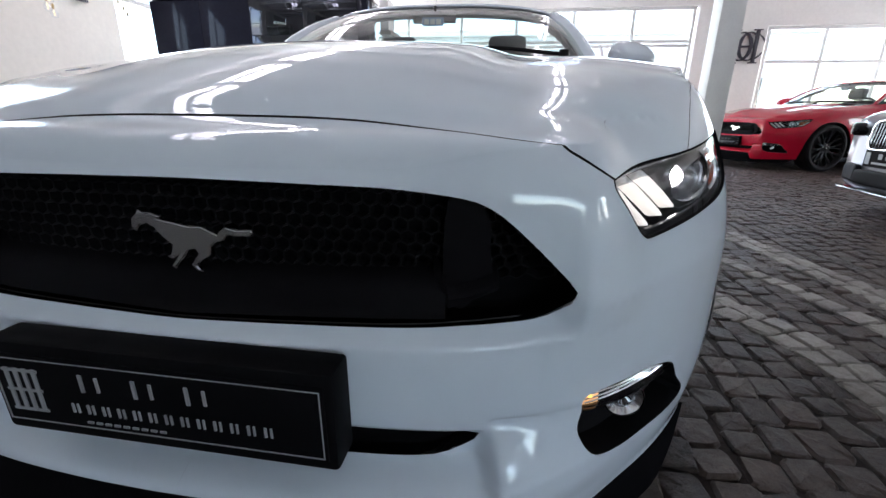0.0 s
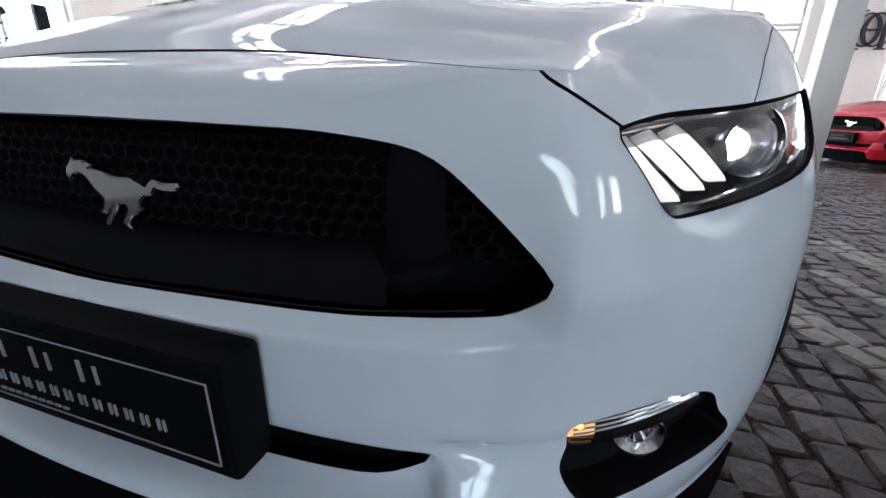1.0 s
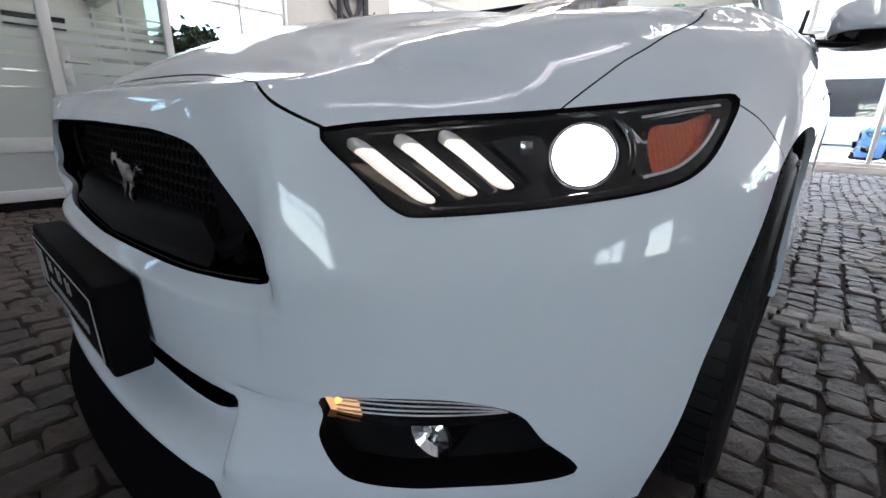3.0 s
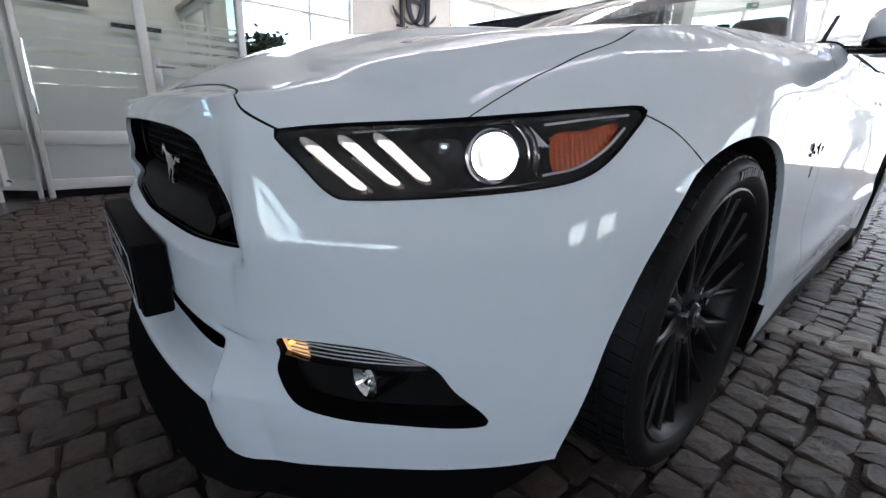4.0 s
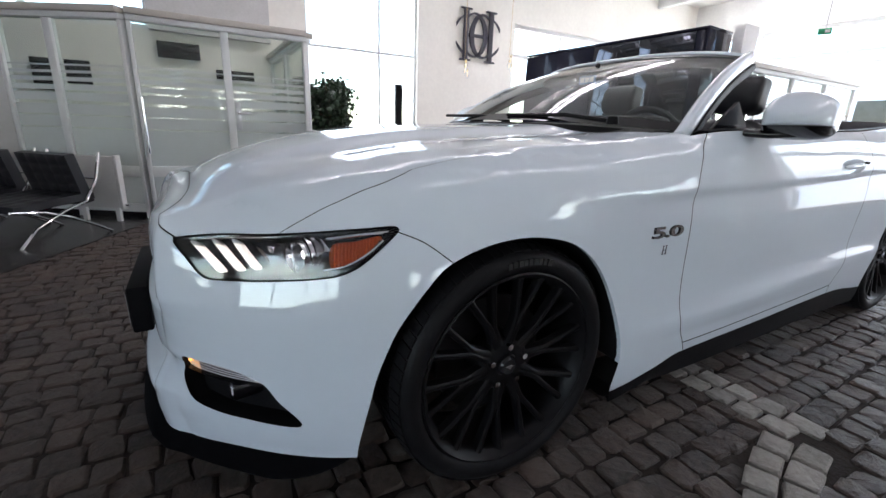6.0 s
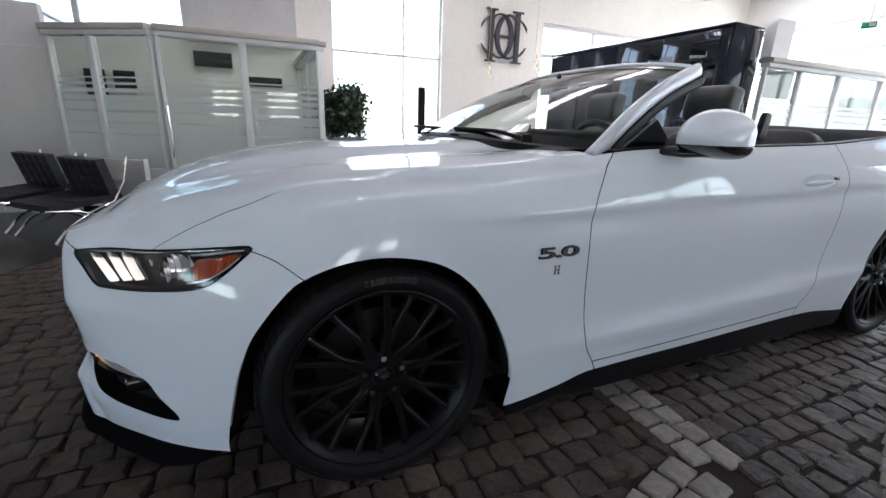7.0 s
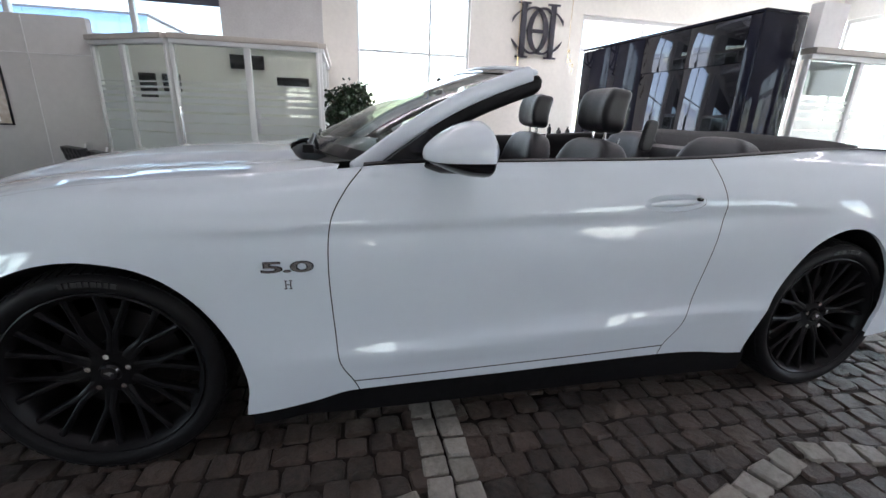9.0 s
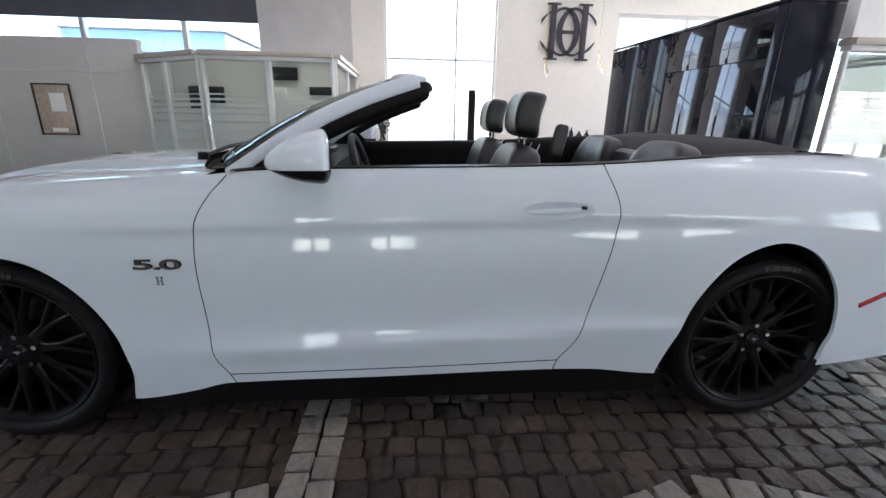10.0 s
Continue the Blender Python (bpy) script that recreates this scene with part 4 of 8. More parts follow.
# inward set of the skin against height, at places along the outline
PROFILES = [
    (0.0, ease([(0.16, -0.02), (0.2, -0.034), (0.245, -0.038), (0.262, -0.034), (0.278, -0.006), (0.288, 0.02), (0.3, 0.036), (0.335, 0.034), (0.36, 0.008), (0.42, 0), (0.472, -0.001), (0.481, -0.0006), (0.484, 0.0008), (0.487, 0.0045), (0.493, 0.013), (0.499, 0.0215), (0.505, 0.029), (0.512, 0.0345), (0.521, 0.0375), (0.535, 0.039), (0.62, 0.038), (0.68, 0.04), (0.7, 0.045)])),
    (0.06, ease([(0.16, -0.02), (0.2, -0.034), (0.245, -0.038), (0.262, -0.034), (0.278, -0.006), (0.288, 0.02), (0.3, 0.036), (0.335, 0.034), (0.36, 0.008), (0.42, 0), (0.472, -0.001), (0.481, -0.0006), (0.484, 0.0008), (0.487, 0.0045), (0.493, 0.013), (0.499, 0.0215), (0.505, 0.029), (0.512, 0.0345), (0.521, 0.0375), (0.535, 0.039), (0.62, 0.038), (0.68, 0.04), (0.7, 0.045)])),
    (0.20, ease([(0.16, -0.02), (0.2, -0.033), (0.243, -0.037), (0.26, -0.033), (0.276, -0.006), (0.287, 0.019), (0.3, 0.034), (0.335, 0.032), (0.36, 0.008), (0.42, 0), (0.473, -0.001), (0.482, -0.0006), (0.485, 0.0007368), (0.488, 0.004145), (0.494, 0.01197), (0.5, 0.0198), (0.506, 0.02671), (0.513, 0.03178), (0.522, 0.03454), (0.535, 0.035), (0.62, 0.032), (0.68, 0.034), (0.703, 0.039)])),
    (0.38, ease([(0.16, -0.016), (0.2, -0.028), (0.238, -0.031), (0.256, -0.027), (0.273, -0.003), (0.286, 0.018), (0.3, 0.03), (0.335, 0.028), (0.36, 0.006), (0.42, 0), (0.475, -0.001), (0.484, -0.0006), (0.487, 0.0006105), (0.49, 0.003434), (0.496, 0.009921), (0.502, 0.01641), (0.508, 0.02213), (0.515, 0.02633), (0.524, 0.02862), (0.535, 0.027), (0.62, 0.017), (0.68, 0.018), (0.71, 0.026)])),
    (0.422, ease([(0.16, -0.014), (0.2, -0.026), (0.236, -0.028), (0.254, -0.024), (0.272, -0.001), (0.286, 0.018), (0.3, 0.028), (0.335, 0.026), (0.36, 0.006), (0.42, 0), (0.477, -0.001), (0.486, -0.0006), (0.489, 0.0005474), (0.492, 0.003079), (0.498, 0.008895), (0.504, 0.01471), (0.51, 0.01984), (0.517, 0.02361), (0.526, 0.02566), (0.54, 0.023), (0.62, 0.012), (0.68, 0.014), (0.72, 0.024)])),
    (0.446, ease([(0.16, -0.02), (0.2, -0.026), (0.258, -0.03), (0.278, -0.0295), (0.29, -0.025), (0.312, -0.014), (0.337, -0.001), (0.36, 0.01), (0.368, 0.011), (0.377, 0.005), (0.386, 0.001), (0.42, 0), (0.478, -0.001), (0.487, -0.0006), (0.49, 0.0005158), (0.493, 0.002901), (0.499, 0.008382), (0.505, 0.01386), (0.511, 0.0187), (0.518, 0.02224), (0.527, 0.02418), (0.545, 0.02), (0.62, 0.008), (0.68, 0.011), (0.725, 0.023)])),
    (0.492, ease([(0.16, -0.014), (0.2, -0.02), (0.258, -0.025), (0.282, -0.0245), (0.293, -0.021), (0.315, -0.012), (0.338, -0.001), (0.361, 0.009), (0.369, 0.01), (0.379, 0.004), (0.388, 0), (0.42, -0.001), (0.482, -0.001), (0.491, -0.0006), (0.494, 0.0004211), (0.497, 0.002368), (0.503, 0.006842), (0.509, 0.01132), (0.515, 0.01526), (0.522, 0.01816), (0.531, 0.01974), (0.56, 0.012), (0.6, 0.003), (0.66, 0.002), (0.7, 0.009), (0.732, 0.021)])),
    (0.513, ease([(0.16, -0.006), (0.20, -0.013), (0.258, -0.020), (0.283, -0.020), (0.294, -0.017), (0.316, -0.009), (0.340, 0.0), (0.363, 0.007), (0.371, 0.0075), (0.382, 0.002), (0.391, -0.001), (0.42, -0.003), (0.484, -0.0065), (0.495, -0.0066), (0.499, -0.0058), (0.502, -0.0028), (0.508, 0.0022), (0.514, 0.0065), (0.520, 0.0095), (0.527, 0.0110), (0.535, 0.0105), (0.56, 0.002), (0.60, -0.004), (0.66, -0.003), (0.70, 0.005), (0.734, 0.0206)])),
    (0.545, ease([(0.16, 0.008), (0.20, 0.0), (0.258, -0.012), (0.284, -0.0125), (0.295, -0.010), (0.318, -0.004), (0.342, 0.001), (0.366, 0.004), (0.374, 0.004), (0.386, 0.0), (0.396, -0.002), (0.41, -0.002), (0.45, -0.006), (0.50, -0.014), (0.535, -0.0205), (0.548, -0.023), (0.558, -0.0225), (0.60, -0.018), (0.64, -0.012), (0.68, -0.004), (0.715, 0.008), (0.738, 0.020)])),
    (0.68, ease([(0.16, 0.018), (0.20, 0.010), (0.24, 0.003), (0.262, 0.001), (0.30, 0.001), (0.38, -0.001), (0.44, -0.004), (0.50, -0.005), (0.54, -0.0045), (0.550, -0.0032), (0.560, -0.0005), (0.60, 0.0095), (0.66, 0.025), (0.70, 0.043), (0.73, 0.066), (0.76, 0.10)])),
    (0.86, ease([(0.18, 0.008), (0.23, -0.002), (0.32, -0.008), (0.48, -0.0085), (0.54, -0.0070), (0.555, -0.0050), (0.570, -0.0012), (0.62, 0.012), (0.68, 0.026), (0.72, 0.042), (0.765, 0.075), (0.82, 0.12)])),
    (s_at(-0.32), ease([(0.18, -0.008), (0.27, -0.021), (0.35, -0.025), (0.46, -0.025), (0.52, -0.024), (0.58, -0.019), (0.62, -0.012), (0.66, -0.002), (0.70, 0.013), (0.735, 0.027), (0.77, 0.045), (0.80, 0.062), (0.835, 0.09), (0.855, 0.115)])),
    (s_at(0.0), ease([(0.16, 0.004), (0.45, 0.0), (0.62, 0.0), (0.70, 0.004), (0.76, 0.014), (0.82, 0.034), (0.86, 0.062), (0.885, 0.092), (0.90, 0.120)])),
    (s_at(0.45), ease([(0.16, 0.012), (0.25, 0.006), (0.30, 0.003), (0.34, 0.002), (0.36, 0.003), (0.40, 0.008), (0.46, 0.012), (0.54, 0.013), (0.62, 0.0115), (0.68, 0.012), (0.72, 0.0145), (0.748, 0.0180), (0.762, 0.0187), (0.774, 0.0178), (0.785, 0.0163), (0.790, 0.0162), (0.80, 0.0175), (0.82, 0.0230), (0.85, 0.0340), (0.90, 0.070), (0.935, 0.116)])),
    (s_at(0.9), ease([(0.16, 0.006), (0.26, -0.002), (0.30, -0.0040), (0.33, -0.0090), (0.352, -0.0108), (0.359, -0.0106), (0.366, -0.0092), (0.378, -0.0052), (0.39, -0.0012), (0.405, 0.0033), (0.425, 0.0078), (0.46, 0.0115), (0.50, 0.0127), (0.55, 0.0126), (0.60, 0.0124), (0.66, 0.0134), (0.70, 0.0166), (0.72, 0.0195), (0.74, 0.0226), (0.756, 0.0250), (0.768, 0.0260), (0.778, 0.0255), (0.790, 0.0232), (0.797, 0.0222), (0.803, 0.0222), (0.815, 0.0236), (0.83, 0.0262), (0.86, 0.0330), (0.90, 0.0440), (0.95, 0.0645), (0.985, 0.088)])),
    (s_at(1.6), ease([(0.16, 0.006), (0.26, -0.001), (0.30, -0.0030), (0.34, -0.0076), (0.376, -0.0104), (0.383, -0.0102), (0.390, -0.0088), (0.402, -0.0048), (0.414, -0.0008), (0.429, 0.0035), (0.449, 0.0079), (0.484, 0.0115), (0.52, 0.0126), (0.57, 0.0126), (0.62, 0.0124), (0.68, 0.0138), (0.715, 0.0168), (0.735, 0.0197), (0.755, 0.0228), (0.771, 0.0252), (0.783, 0.0262), (0.793, 0.0257), (0.805, 0.0234), (0.812, 0.0224), (0.818, 0.0224), (0.83, 0.0238), (0.845, 0.0262), (0.875, 0.0330), (0.915, 0.0440), (0.965, 0.0620), (1.0, 0.084)])),
    (s_at(2.15), ease([(0.16, 0.008), (0.26, 0.002), (0.30, 0.0), (0.36, -0.0040), (0.408, -0.0066), (0.415, -0.0064), (0.422, -0.0052), (0.434, -0.0018), (0.446, 0.0016), (0.461, 0.0050), (0.49, 0.0084), (0.52, 0.0097), (0.56, 0.0105), (0.62, 0.0105), (0.69, 0.0115), (0.73, 0.0140), (0.755, 0.0170), (0.775, 0.0200), (0.791, 0.0222), (0.803, 0.0230), (0.813, 0.0225), (0.825, 0.0205), (0.832, 0.0196), (0.838, 0.0196), (0.85, 0.0214), (0.87, 0.0255), (0.90, 0.0345), (0.93, 0.0460), (0.98, 0.072), (1.015, 0.097)])),
    (s_at(2.75), ease([(0.16, 0.006), (0.45, 0.0), (0.66, 0.0), (0.78, 0.004), (0.86, 0.018), (0.93, 0.044), (0.99, 0.082), (1.045, 0.14)])),
    (s_at(3.45), ease([(0.16, 0.05), (0.30, 0.012), (0.45, 0.0), (0.66, 0.0), (0.78, 0.008), (0.88, 0.028), (0.95, 0.055), (1.01, 0.11)])),
    (S_END, ease([(0.16, 0.08), (0.30, 0.03), (0.45, 0.0), (0.62, 0.02), (0.72, 0.05), (0.86, 0.05), (0.94, 0.04), (0.99, 0.06)])),
]
PROFILE_S = np.array([p[0] for p in PROFILES])


def inset(s, z):
    s, z = np.asarray(s, float), np.asarray(z, float)
    d = np.array([p[1](z) for p in PROFILES])
    # smooth blend along the outline
    i = np.clip(np.searchsorted(PROFILE_S, s) - 1, 0, len(PROFILES) - 2)
    u = np.clip((s - PROFILE_S[i]) / (PROFILE_S[i + 1] - PROFILE_S[i]), 0, 1)
    k = np.arange(d.shape[-1]) if d.ndim > 1 else None
    at = (lambda j: d[j, k]) if k is not None else (lambda j: d[j])
    im, ip = np.clip(i - 1, 0, None), np.clip(i + 2, None, len(PROFILES) - 1)
    span = PROFILE_S[i + 1] - PROFILE_S[i]
    m1 = (at(i + 1) - at(im)) / (PROFILE_S[i + 1] - PROFILE_S[im]) * span
    m2 = (at(ip) - at(i)) / (PROFILE_S[ip] - PROFILE_S[i]) * span
    return (2 * u**3 - 3 * u**2 + 1) * at(i) + (u**3 - 2 * u**2 + u) * m1 + (-2 * u**3 + 3 * u**2) * at(i + 1) + (u**3 - u**2) * m2


def skin(s, z):
    """Points of the flank and nose."""
    s, z = np.atleast_1d(np.asarray(s, float)), np.atleast_1d(np.asarray(z, float))
    o = np.stack([np.interp(s, OUT_S, OUTLINE[:, j]) for j in (0, 1)], 1)
    n = np.stack([np.interp(s, OUT_S, NOR[:, j]) for j in (0, 1)], 1)
    p = o - n * inset(s, z)[:, None]
    return np.c_[np.maximum(p[:, 0], 0), p[:, 1], z]


def skin_normal(s, z, e=0.006):
    s, z = np.atleast_1d(np.asarray(s, float)), np.atleast_1d(np.asarray(z, float))
    a = (skin(np.minimum(s + e, S_END), z) - skin(np.maximum(s - e, 0), z))
    b = (skin(s, z + 0.4 * e) - skin(s, z - 0.4 * e))
    n = np.cross(a, b)
    n[s < 1e-6, 0] = 0
    return n / np.maximum(np.linalg.norm(n, axis=1), 1e-9)[:, None]


# the shoulder line, which carries the bonnet and the rear deck
SH_S = np.linspace(0, S_END, 700)
SHOULDER = skin(SH_S, Z_SH(SH_S))
front, rear = SH_S < s_at(1.0), SH_S > s_at(2.4)


def edge_of(y, part_of):
    b = SHOULDER[part_of]
    ys = np.maximum.accumulate(b[:, 1]) + 1e-5 * np.arange(len(b))
    return np.interp(y, ys, b[:, 0]), np.interp(y, ys, b[:, 2])


Y_NOSE = float(SHOULDER[0, 1])
Z_MID = ease([(Y_NOSE, 0.700), (Y_NOSE + 0.014, 0.717), (-0.76, 0.735), (-0.715, 0.752), (-0.66, 0.777), (-0.55, 0.808), (-0.35, 0.850), (-0.05, 0.902), (0.3, 0.950), (0.6, 0.982), (0.95, 1.005)])
Y_TAIL = float(SHOULDER[-1, 1])
Z_DECK = ease([(2.3, 1.05), (2.9, 1.05), (3.3, 1.035), (3.6, 1.015), (Y_TAIL, 0.985)])

SWELL = ease([(-0.80, 0.0), (-0.715, 0.0), (-0.66, 0.019), (-0.55, 0.040), (-0.35, 0.050), (-0.05, 0.041), (0.25, 0.016), (0.45, 0.0), (0.60, 0.0)])


def bonnet(x, y):
    """Height of the bonnet and the fender tops."""
    x, y = np.abs(np.atleast_1d(np.asarray(x, float))), np.atleast_1d(np.asarray(y, float))
    xe, ze = edge_of(y, front)
    u = np.clip(x / np.maximum(xe, 1e-4), 0, 1)
    base = ze + (Z_MID(y) - ze) * (1 - u**2.6) + SWELL(np.clip(y, -0.8, 0.6)) * (1 - u**1.72)
    # power dome between two ridges, and a soft valley towards the fender crest
    ridge = 0.30 + 0.16 * np.clip((y + 0.75) / 1.5, 0, 1)
    grow = np.clip((y + 0.70) / 0.5, 0, 1)
    grow = grow * grow * (3 - 2 * grow)
    w = np.clip((ridge + 0.06 - x) / 0.12, 0, 1)
    dome = 0.009 * grow * w * w * (3 - 2 * w)
    valley = -0.012 * grow * np.exp(-((x - ridge - 0.10) / 0.09) ** 2)
    # sharp crease that runs from the bend of the front joint back to the fender
    cx = np.interp(y, [-0.755, -0.658, -0.60, -0.45, -0.12, 0.06, 0.3], [0.49, 0.515, 0.53, 0.585, 0.69, 0.74, 0.80])
    span = np.clip((y + 0.76) / 0.30, 0, 1) * np.clip((0.25 - y) / 0.35, 0, 1)
    crease = 0.0022 * span * np.exp(-np.abs(x - cx) / 0.07)
    return base + (dome + valley) * (1 - u**8) + crease * (1 - u**12)


def deck(x, y):
    x, y = np.abs(np.atleast_1d(np.asarray(x, float))), np.atleast_1d(np.asarray(y, float))
    xe, ze = edge_of(y, rear)
    u = np.clip(x / np.maximum(xe, 1e-4), 0, 1)
    return ze + (Z_DECK(y) - ze) * (1 - u**3)


def field_normal(f, x, y, e=0.006):
    zx = (f(x + e, y) - f(x - e, y)) / (2 * e)
    zy = (f(x, y + e) - f(x, y - e)) / (2 * e)
    n = np.c_[-zx, -zy, np.ones(len(zx))]
    return n / np.linalg.norm(n, axis=1)[:, None]

# openings and joints of the skin, in arc place and height
GRILLE = [(0, 0.687), (0.12, 0.686), (0.20, 0.685), (0.29, 0.684), (0.35, 0.680), (0.395, 0.674), (0.42, 0.666), (0.445, 0.650), (0.485, 0.614), (0.524, 0.574), (0.530, 0.560), (0.525, 0.543), (0.512, 0.527), (0.488, 0.517), (0.40, 0.509), (0.31, 0.504), (0.08, 0.499), (0, 0.498)]
SLOT = [(0, 0.336), (0.24, 0.337), (0.385, 0.340), (0.428, 0.338), (0.408, 0.314), (0.375, 0.301), (0.31, 0.294), (0, 0.292)]
HEADLIGHT = [(0.584, 0.688), (0.606, 0.697), (0.682, 0.705), (0.80, 0.714), (0.93, 0.727), (1.04, 0.738), (1.12, 0.741), (1.083, 0.700), (1.02, 0.652), (0.95, 0.631), (0.82, 0.615), (0.70, 0.607), (0.661, 0.613), (0.619, 0.652)]
FOG = [(0.572, 0.394), (0.612, 0.399), (0.70, 0.396), (0.76, 0.386), (0.808, 0.367), (0.838, 0.330), (0.892, 0.266), (0.74, 0.262), (0.66, 0.268), (0.60, 0.288), (0.568, 0.335), (0.573, 0.368)]
ARCH_F = [(1.016, 0.10), (1.020, 0.191), (1.036, 0.272), (1.052, 0.340), (1.067, 0.405), (1.087, 0.462), (1.110, 0.517), (1.142, 0.566), (1.181, 0.614), (1.232, 0.660), (1.345, 0.699), (1.470, 0.705), (1.604, 0.669), (1.714, 0.578), (1.802, 0.434), (1.842, 0.291), (1.829, 0.179), (1.826, 0.10)]
ARCH_R = [(3.735, 0.10), (3.752, 0.243), (3.800, 0.375), (3.876, 0.553), (3.983, 0.690), (4.133, 0.748), (4.278, 0.700), (4.390, 0.565), (4.430, 0.40), (4.412, 0.310), (4.40, 0.10)]
DOOR_F = [(2.225, 0.995), (2.216, 0.962), (2.161, 0.895), (2.116, 0.804), (2.105, 0.656), (2.118, 0.438), (2.130, 0.335), (2.172, 0.263), (2.20, 0.20)]
DOOR_B = [(2.172, 0.263), (2.6, 0.270), (3.0, 0.277), (3.36, 0.288)]
DOOR_R = [(3.478, 1.03), (3.487, 0.995), (3.535, 0.865), (3.526, 0.748), (3.480, 0.549), (3.428, 0.386), (3.36, 0.288), (3.34, 0.20)]
BUMPER_GAP = [(1.108, 0.735), (1.177, 0.708), (1.25, 0.655)]
KINK_S = 0.512
KINK_GAP = [(0.500, 0.755), (KINK_S, float(Z_SH(KINK_S)) - 0.001), (0.532, 0.721), (0.557, 0.708), (0.596, 0.691)]
SEAM_S = 1.165
SEAM_LOW = [(0.828, 0.708), (0.843, 0.717), (0.881, 0.740), (0.941, 0.772), (0.988, 0.792), (1.035, 0.812), (1.095, 0.832), (SEAM_S, float(Z_SH(SEAM_S))), (SEAM_S + 0.012, float(Z_SH(SEAM_S)) + 0.012)]


def rounded(poly, n, closed=True):
    if not closed:
        return [tuple(p) for p in smooth_line(poly, n)]
    k = [poly[-1], *poly, poly[0], poly[1]]
    line = smooth_line(k, n + 40)
    a, b = np.array(poly[0]), line
    i0 = int(np.argmin(np.linalg.norm(b[: len(b) // 3] - a, axis=1)))
    i1 = len(b) // 2 + int(np.argmin(np.linalg.norm(b[len(b) // 2:] - a, axis=1)))
    return [tuple(p) for p in b[i0:i1]]


def stripe(line, w):
    """A thin closed outline round a line."""
    p = np.array(line, float)
    t = np.gradient(p, axis=0)
    t /= np.linalg.norm(t, axis=1)[:, None]
    n = np.stack([-t[:, 1], t[:, 0]], 1) * w / 2
    return [tuple(q) for q in np.vstack([p + n, (p - n)[::-1]])]


def inside(poly, pts):
    p = np.array(poly)
    q = np.roll(p, -1, axis=0)
    x, y = pts[:, 0:1], pts[:, 1:2]
    cross = (p[:, 1] > y) != (q[:, 1] > y)
    with np.errstate(divide="ignore", invalid="ignore"):
        at = (q[:, 0] - p[:, 0]) * (y - p[:, 1]) / (q[:, 1] - p[:, 1]) + p[:, 0]
    return (np.sum(cross & (x < at), axis=1) % 2) == 1


def near_edge(poly, pts, dist):
    p = np.array(poly)
    q = np.roll(p, -1, axis=0)
    out = np.zeros(len(pts), bool)
    for a, b in zip(p, q):
        d = b - a
        l2 = max(d @ d, 1e-12)
        u = np.clip(((pts - a) @ d) / l2, 0, 1)
        out |= np.linalg.norm(pts - a - u[:, None] * d, axis=1) < dist
    return out


from mathutils.geometry import delaunay_2d_cdt


def cut_sheet(outer, holes, grid):
    """Triangles of a flat sheet with holes: points, faces and the number of each face's connected piece."""
    pts = np.array(grid)
    keep = inside(outer, pts) & ~near_edge(outer, pts, 0.006)
    for h in holes:
        keep &= ~near_edge(h, pts, 0.005) & ~inside(h, pts)
    verts, edges = [Vector(p) for p in pts[keep]], []
    for loop in [outer, *holes]:
        k = len(verts)
        verts += [Vector(p) for p in loop]
        edges += [(k + i, k + (i + 1) % len(loop)) for i in range(len(loop))]
    v, _, f, _, _, _ = delaunay_2d_cdt(verts, edges, [], 0, 1e-6)
    v, f = np.array([tuple(p) for p in v]), np.array(f)
    c = v[f].mean(axis=1)
    ok = inside(outer, c)
    for h in holes:
        ok &= ~inside(h, c)
    f = f[ok]
    root = np.arange(len(v))

    def find(i):
        while root[i] != i:
            root[i] = root[root[i]]
            i = root[i]
        return i

    for a, b, d in f:
        ra, rb, rd = find(a), find(b), find(d)
        root[rb] = ra
        root[find(d)] = find(ra)
    piece = np.array([find(a) for a in f[:, 0]])
    return v, f, piece


SKIN_HOLES = {k: rounded(p, n) for k, p, n in (("headlight", HEADLIGHT, 70), ("fog", FOG, 50))}
GRILLE_LINE, SLOT_LINE = rounded(GRILLE, 70, False), rounded(SLOT, 40, False)
SKIN_HOLES["grille"] = [(-0.05, 0.687), *GRILLE_LINE, (-0.05, 0.498)]
SKIN_HOLES["slot"] = [(-0.05, 0.336), *SLOT_LINE, (-0.05, 0.289)]
ARCH_F_LINE, ARCH_R_LINE = rounded(ARCH_F, 70, False), rounded(ARCH_R, 70, False)
SCOOP = [(3.318 + 0.128 * math.copysign(abs(math.cos(a)) ** 0.8, math.cos(a)), 0.851 + 0.031 * math.sin(a) + 0.004 * math.cos(a)) for a in np.linspace(0, math.tau, 44, endpoint=False)]
SKIN_HOLES["scoop"] = SCOOP
SKIN_HOLES["arch_f"], SKIN_HOLES["arch_r"] = ARCH_F_LINE, ARCH_R_LINE
GAPS = [stripe(rounded(l, n, False), w) for l, n, w in ((DOOR_F, 40, 0.0036), (DOOR_B, 16, 0.004), (DOOR_R, 40, 0.0034), (BUMPER_GAP, 10, 0.0024), (KINK_GAP, 16, 0.0032), (SEAM_LOW, 30, 0.0017))]

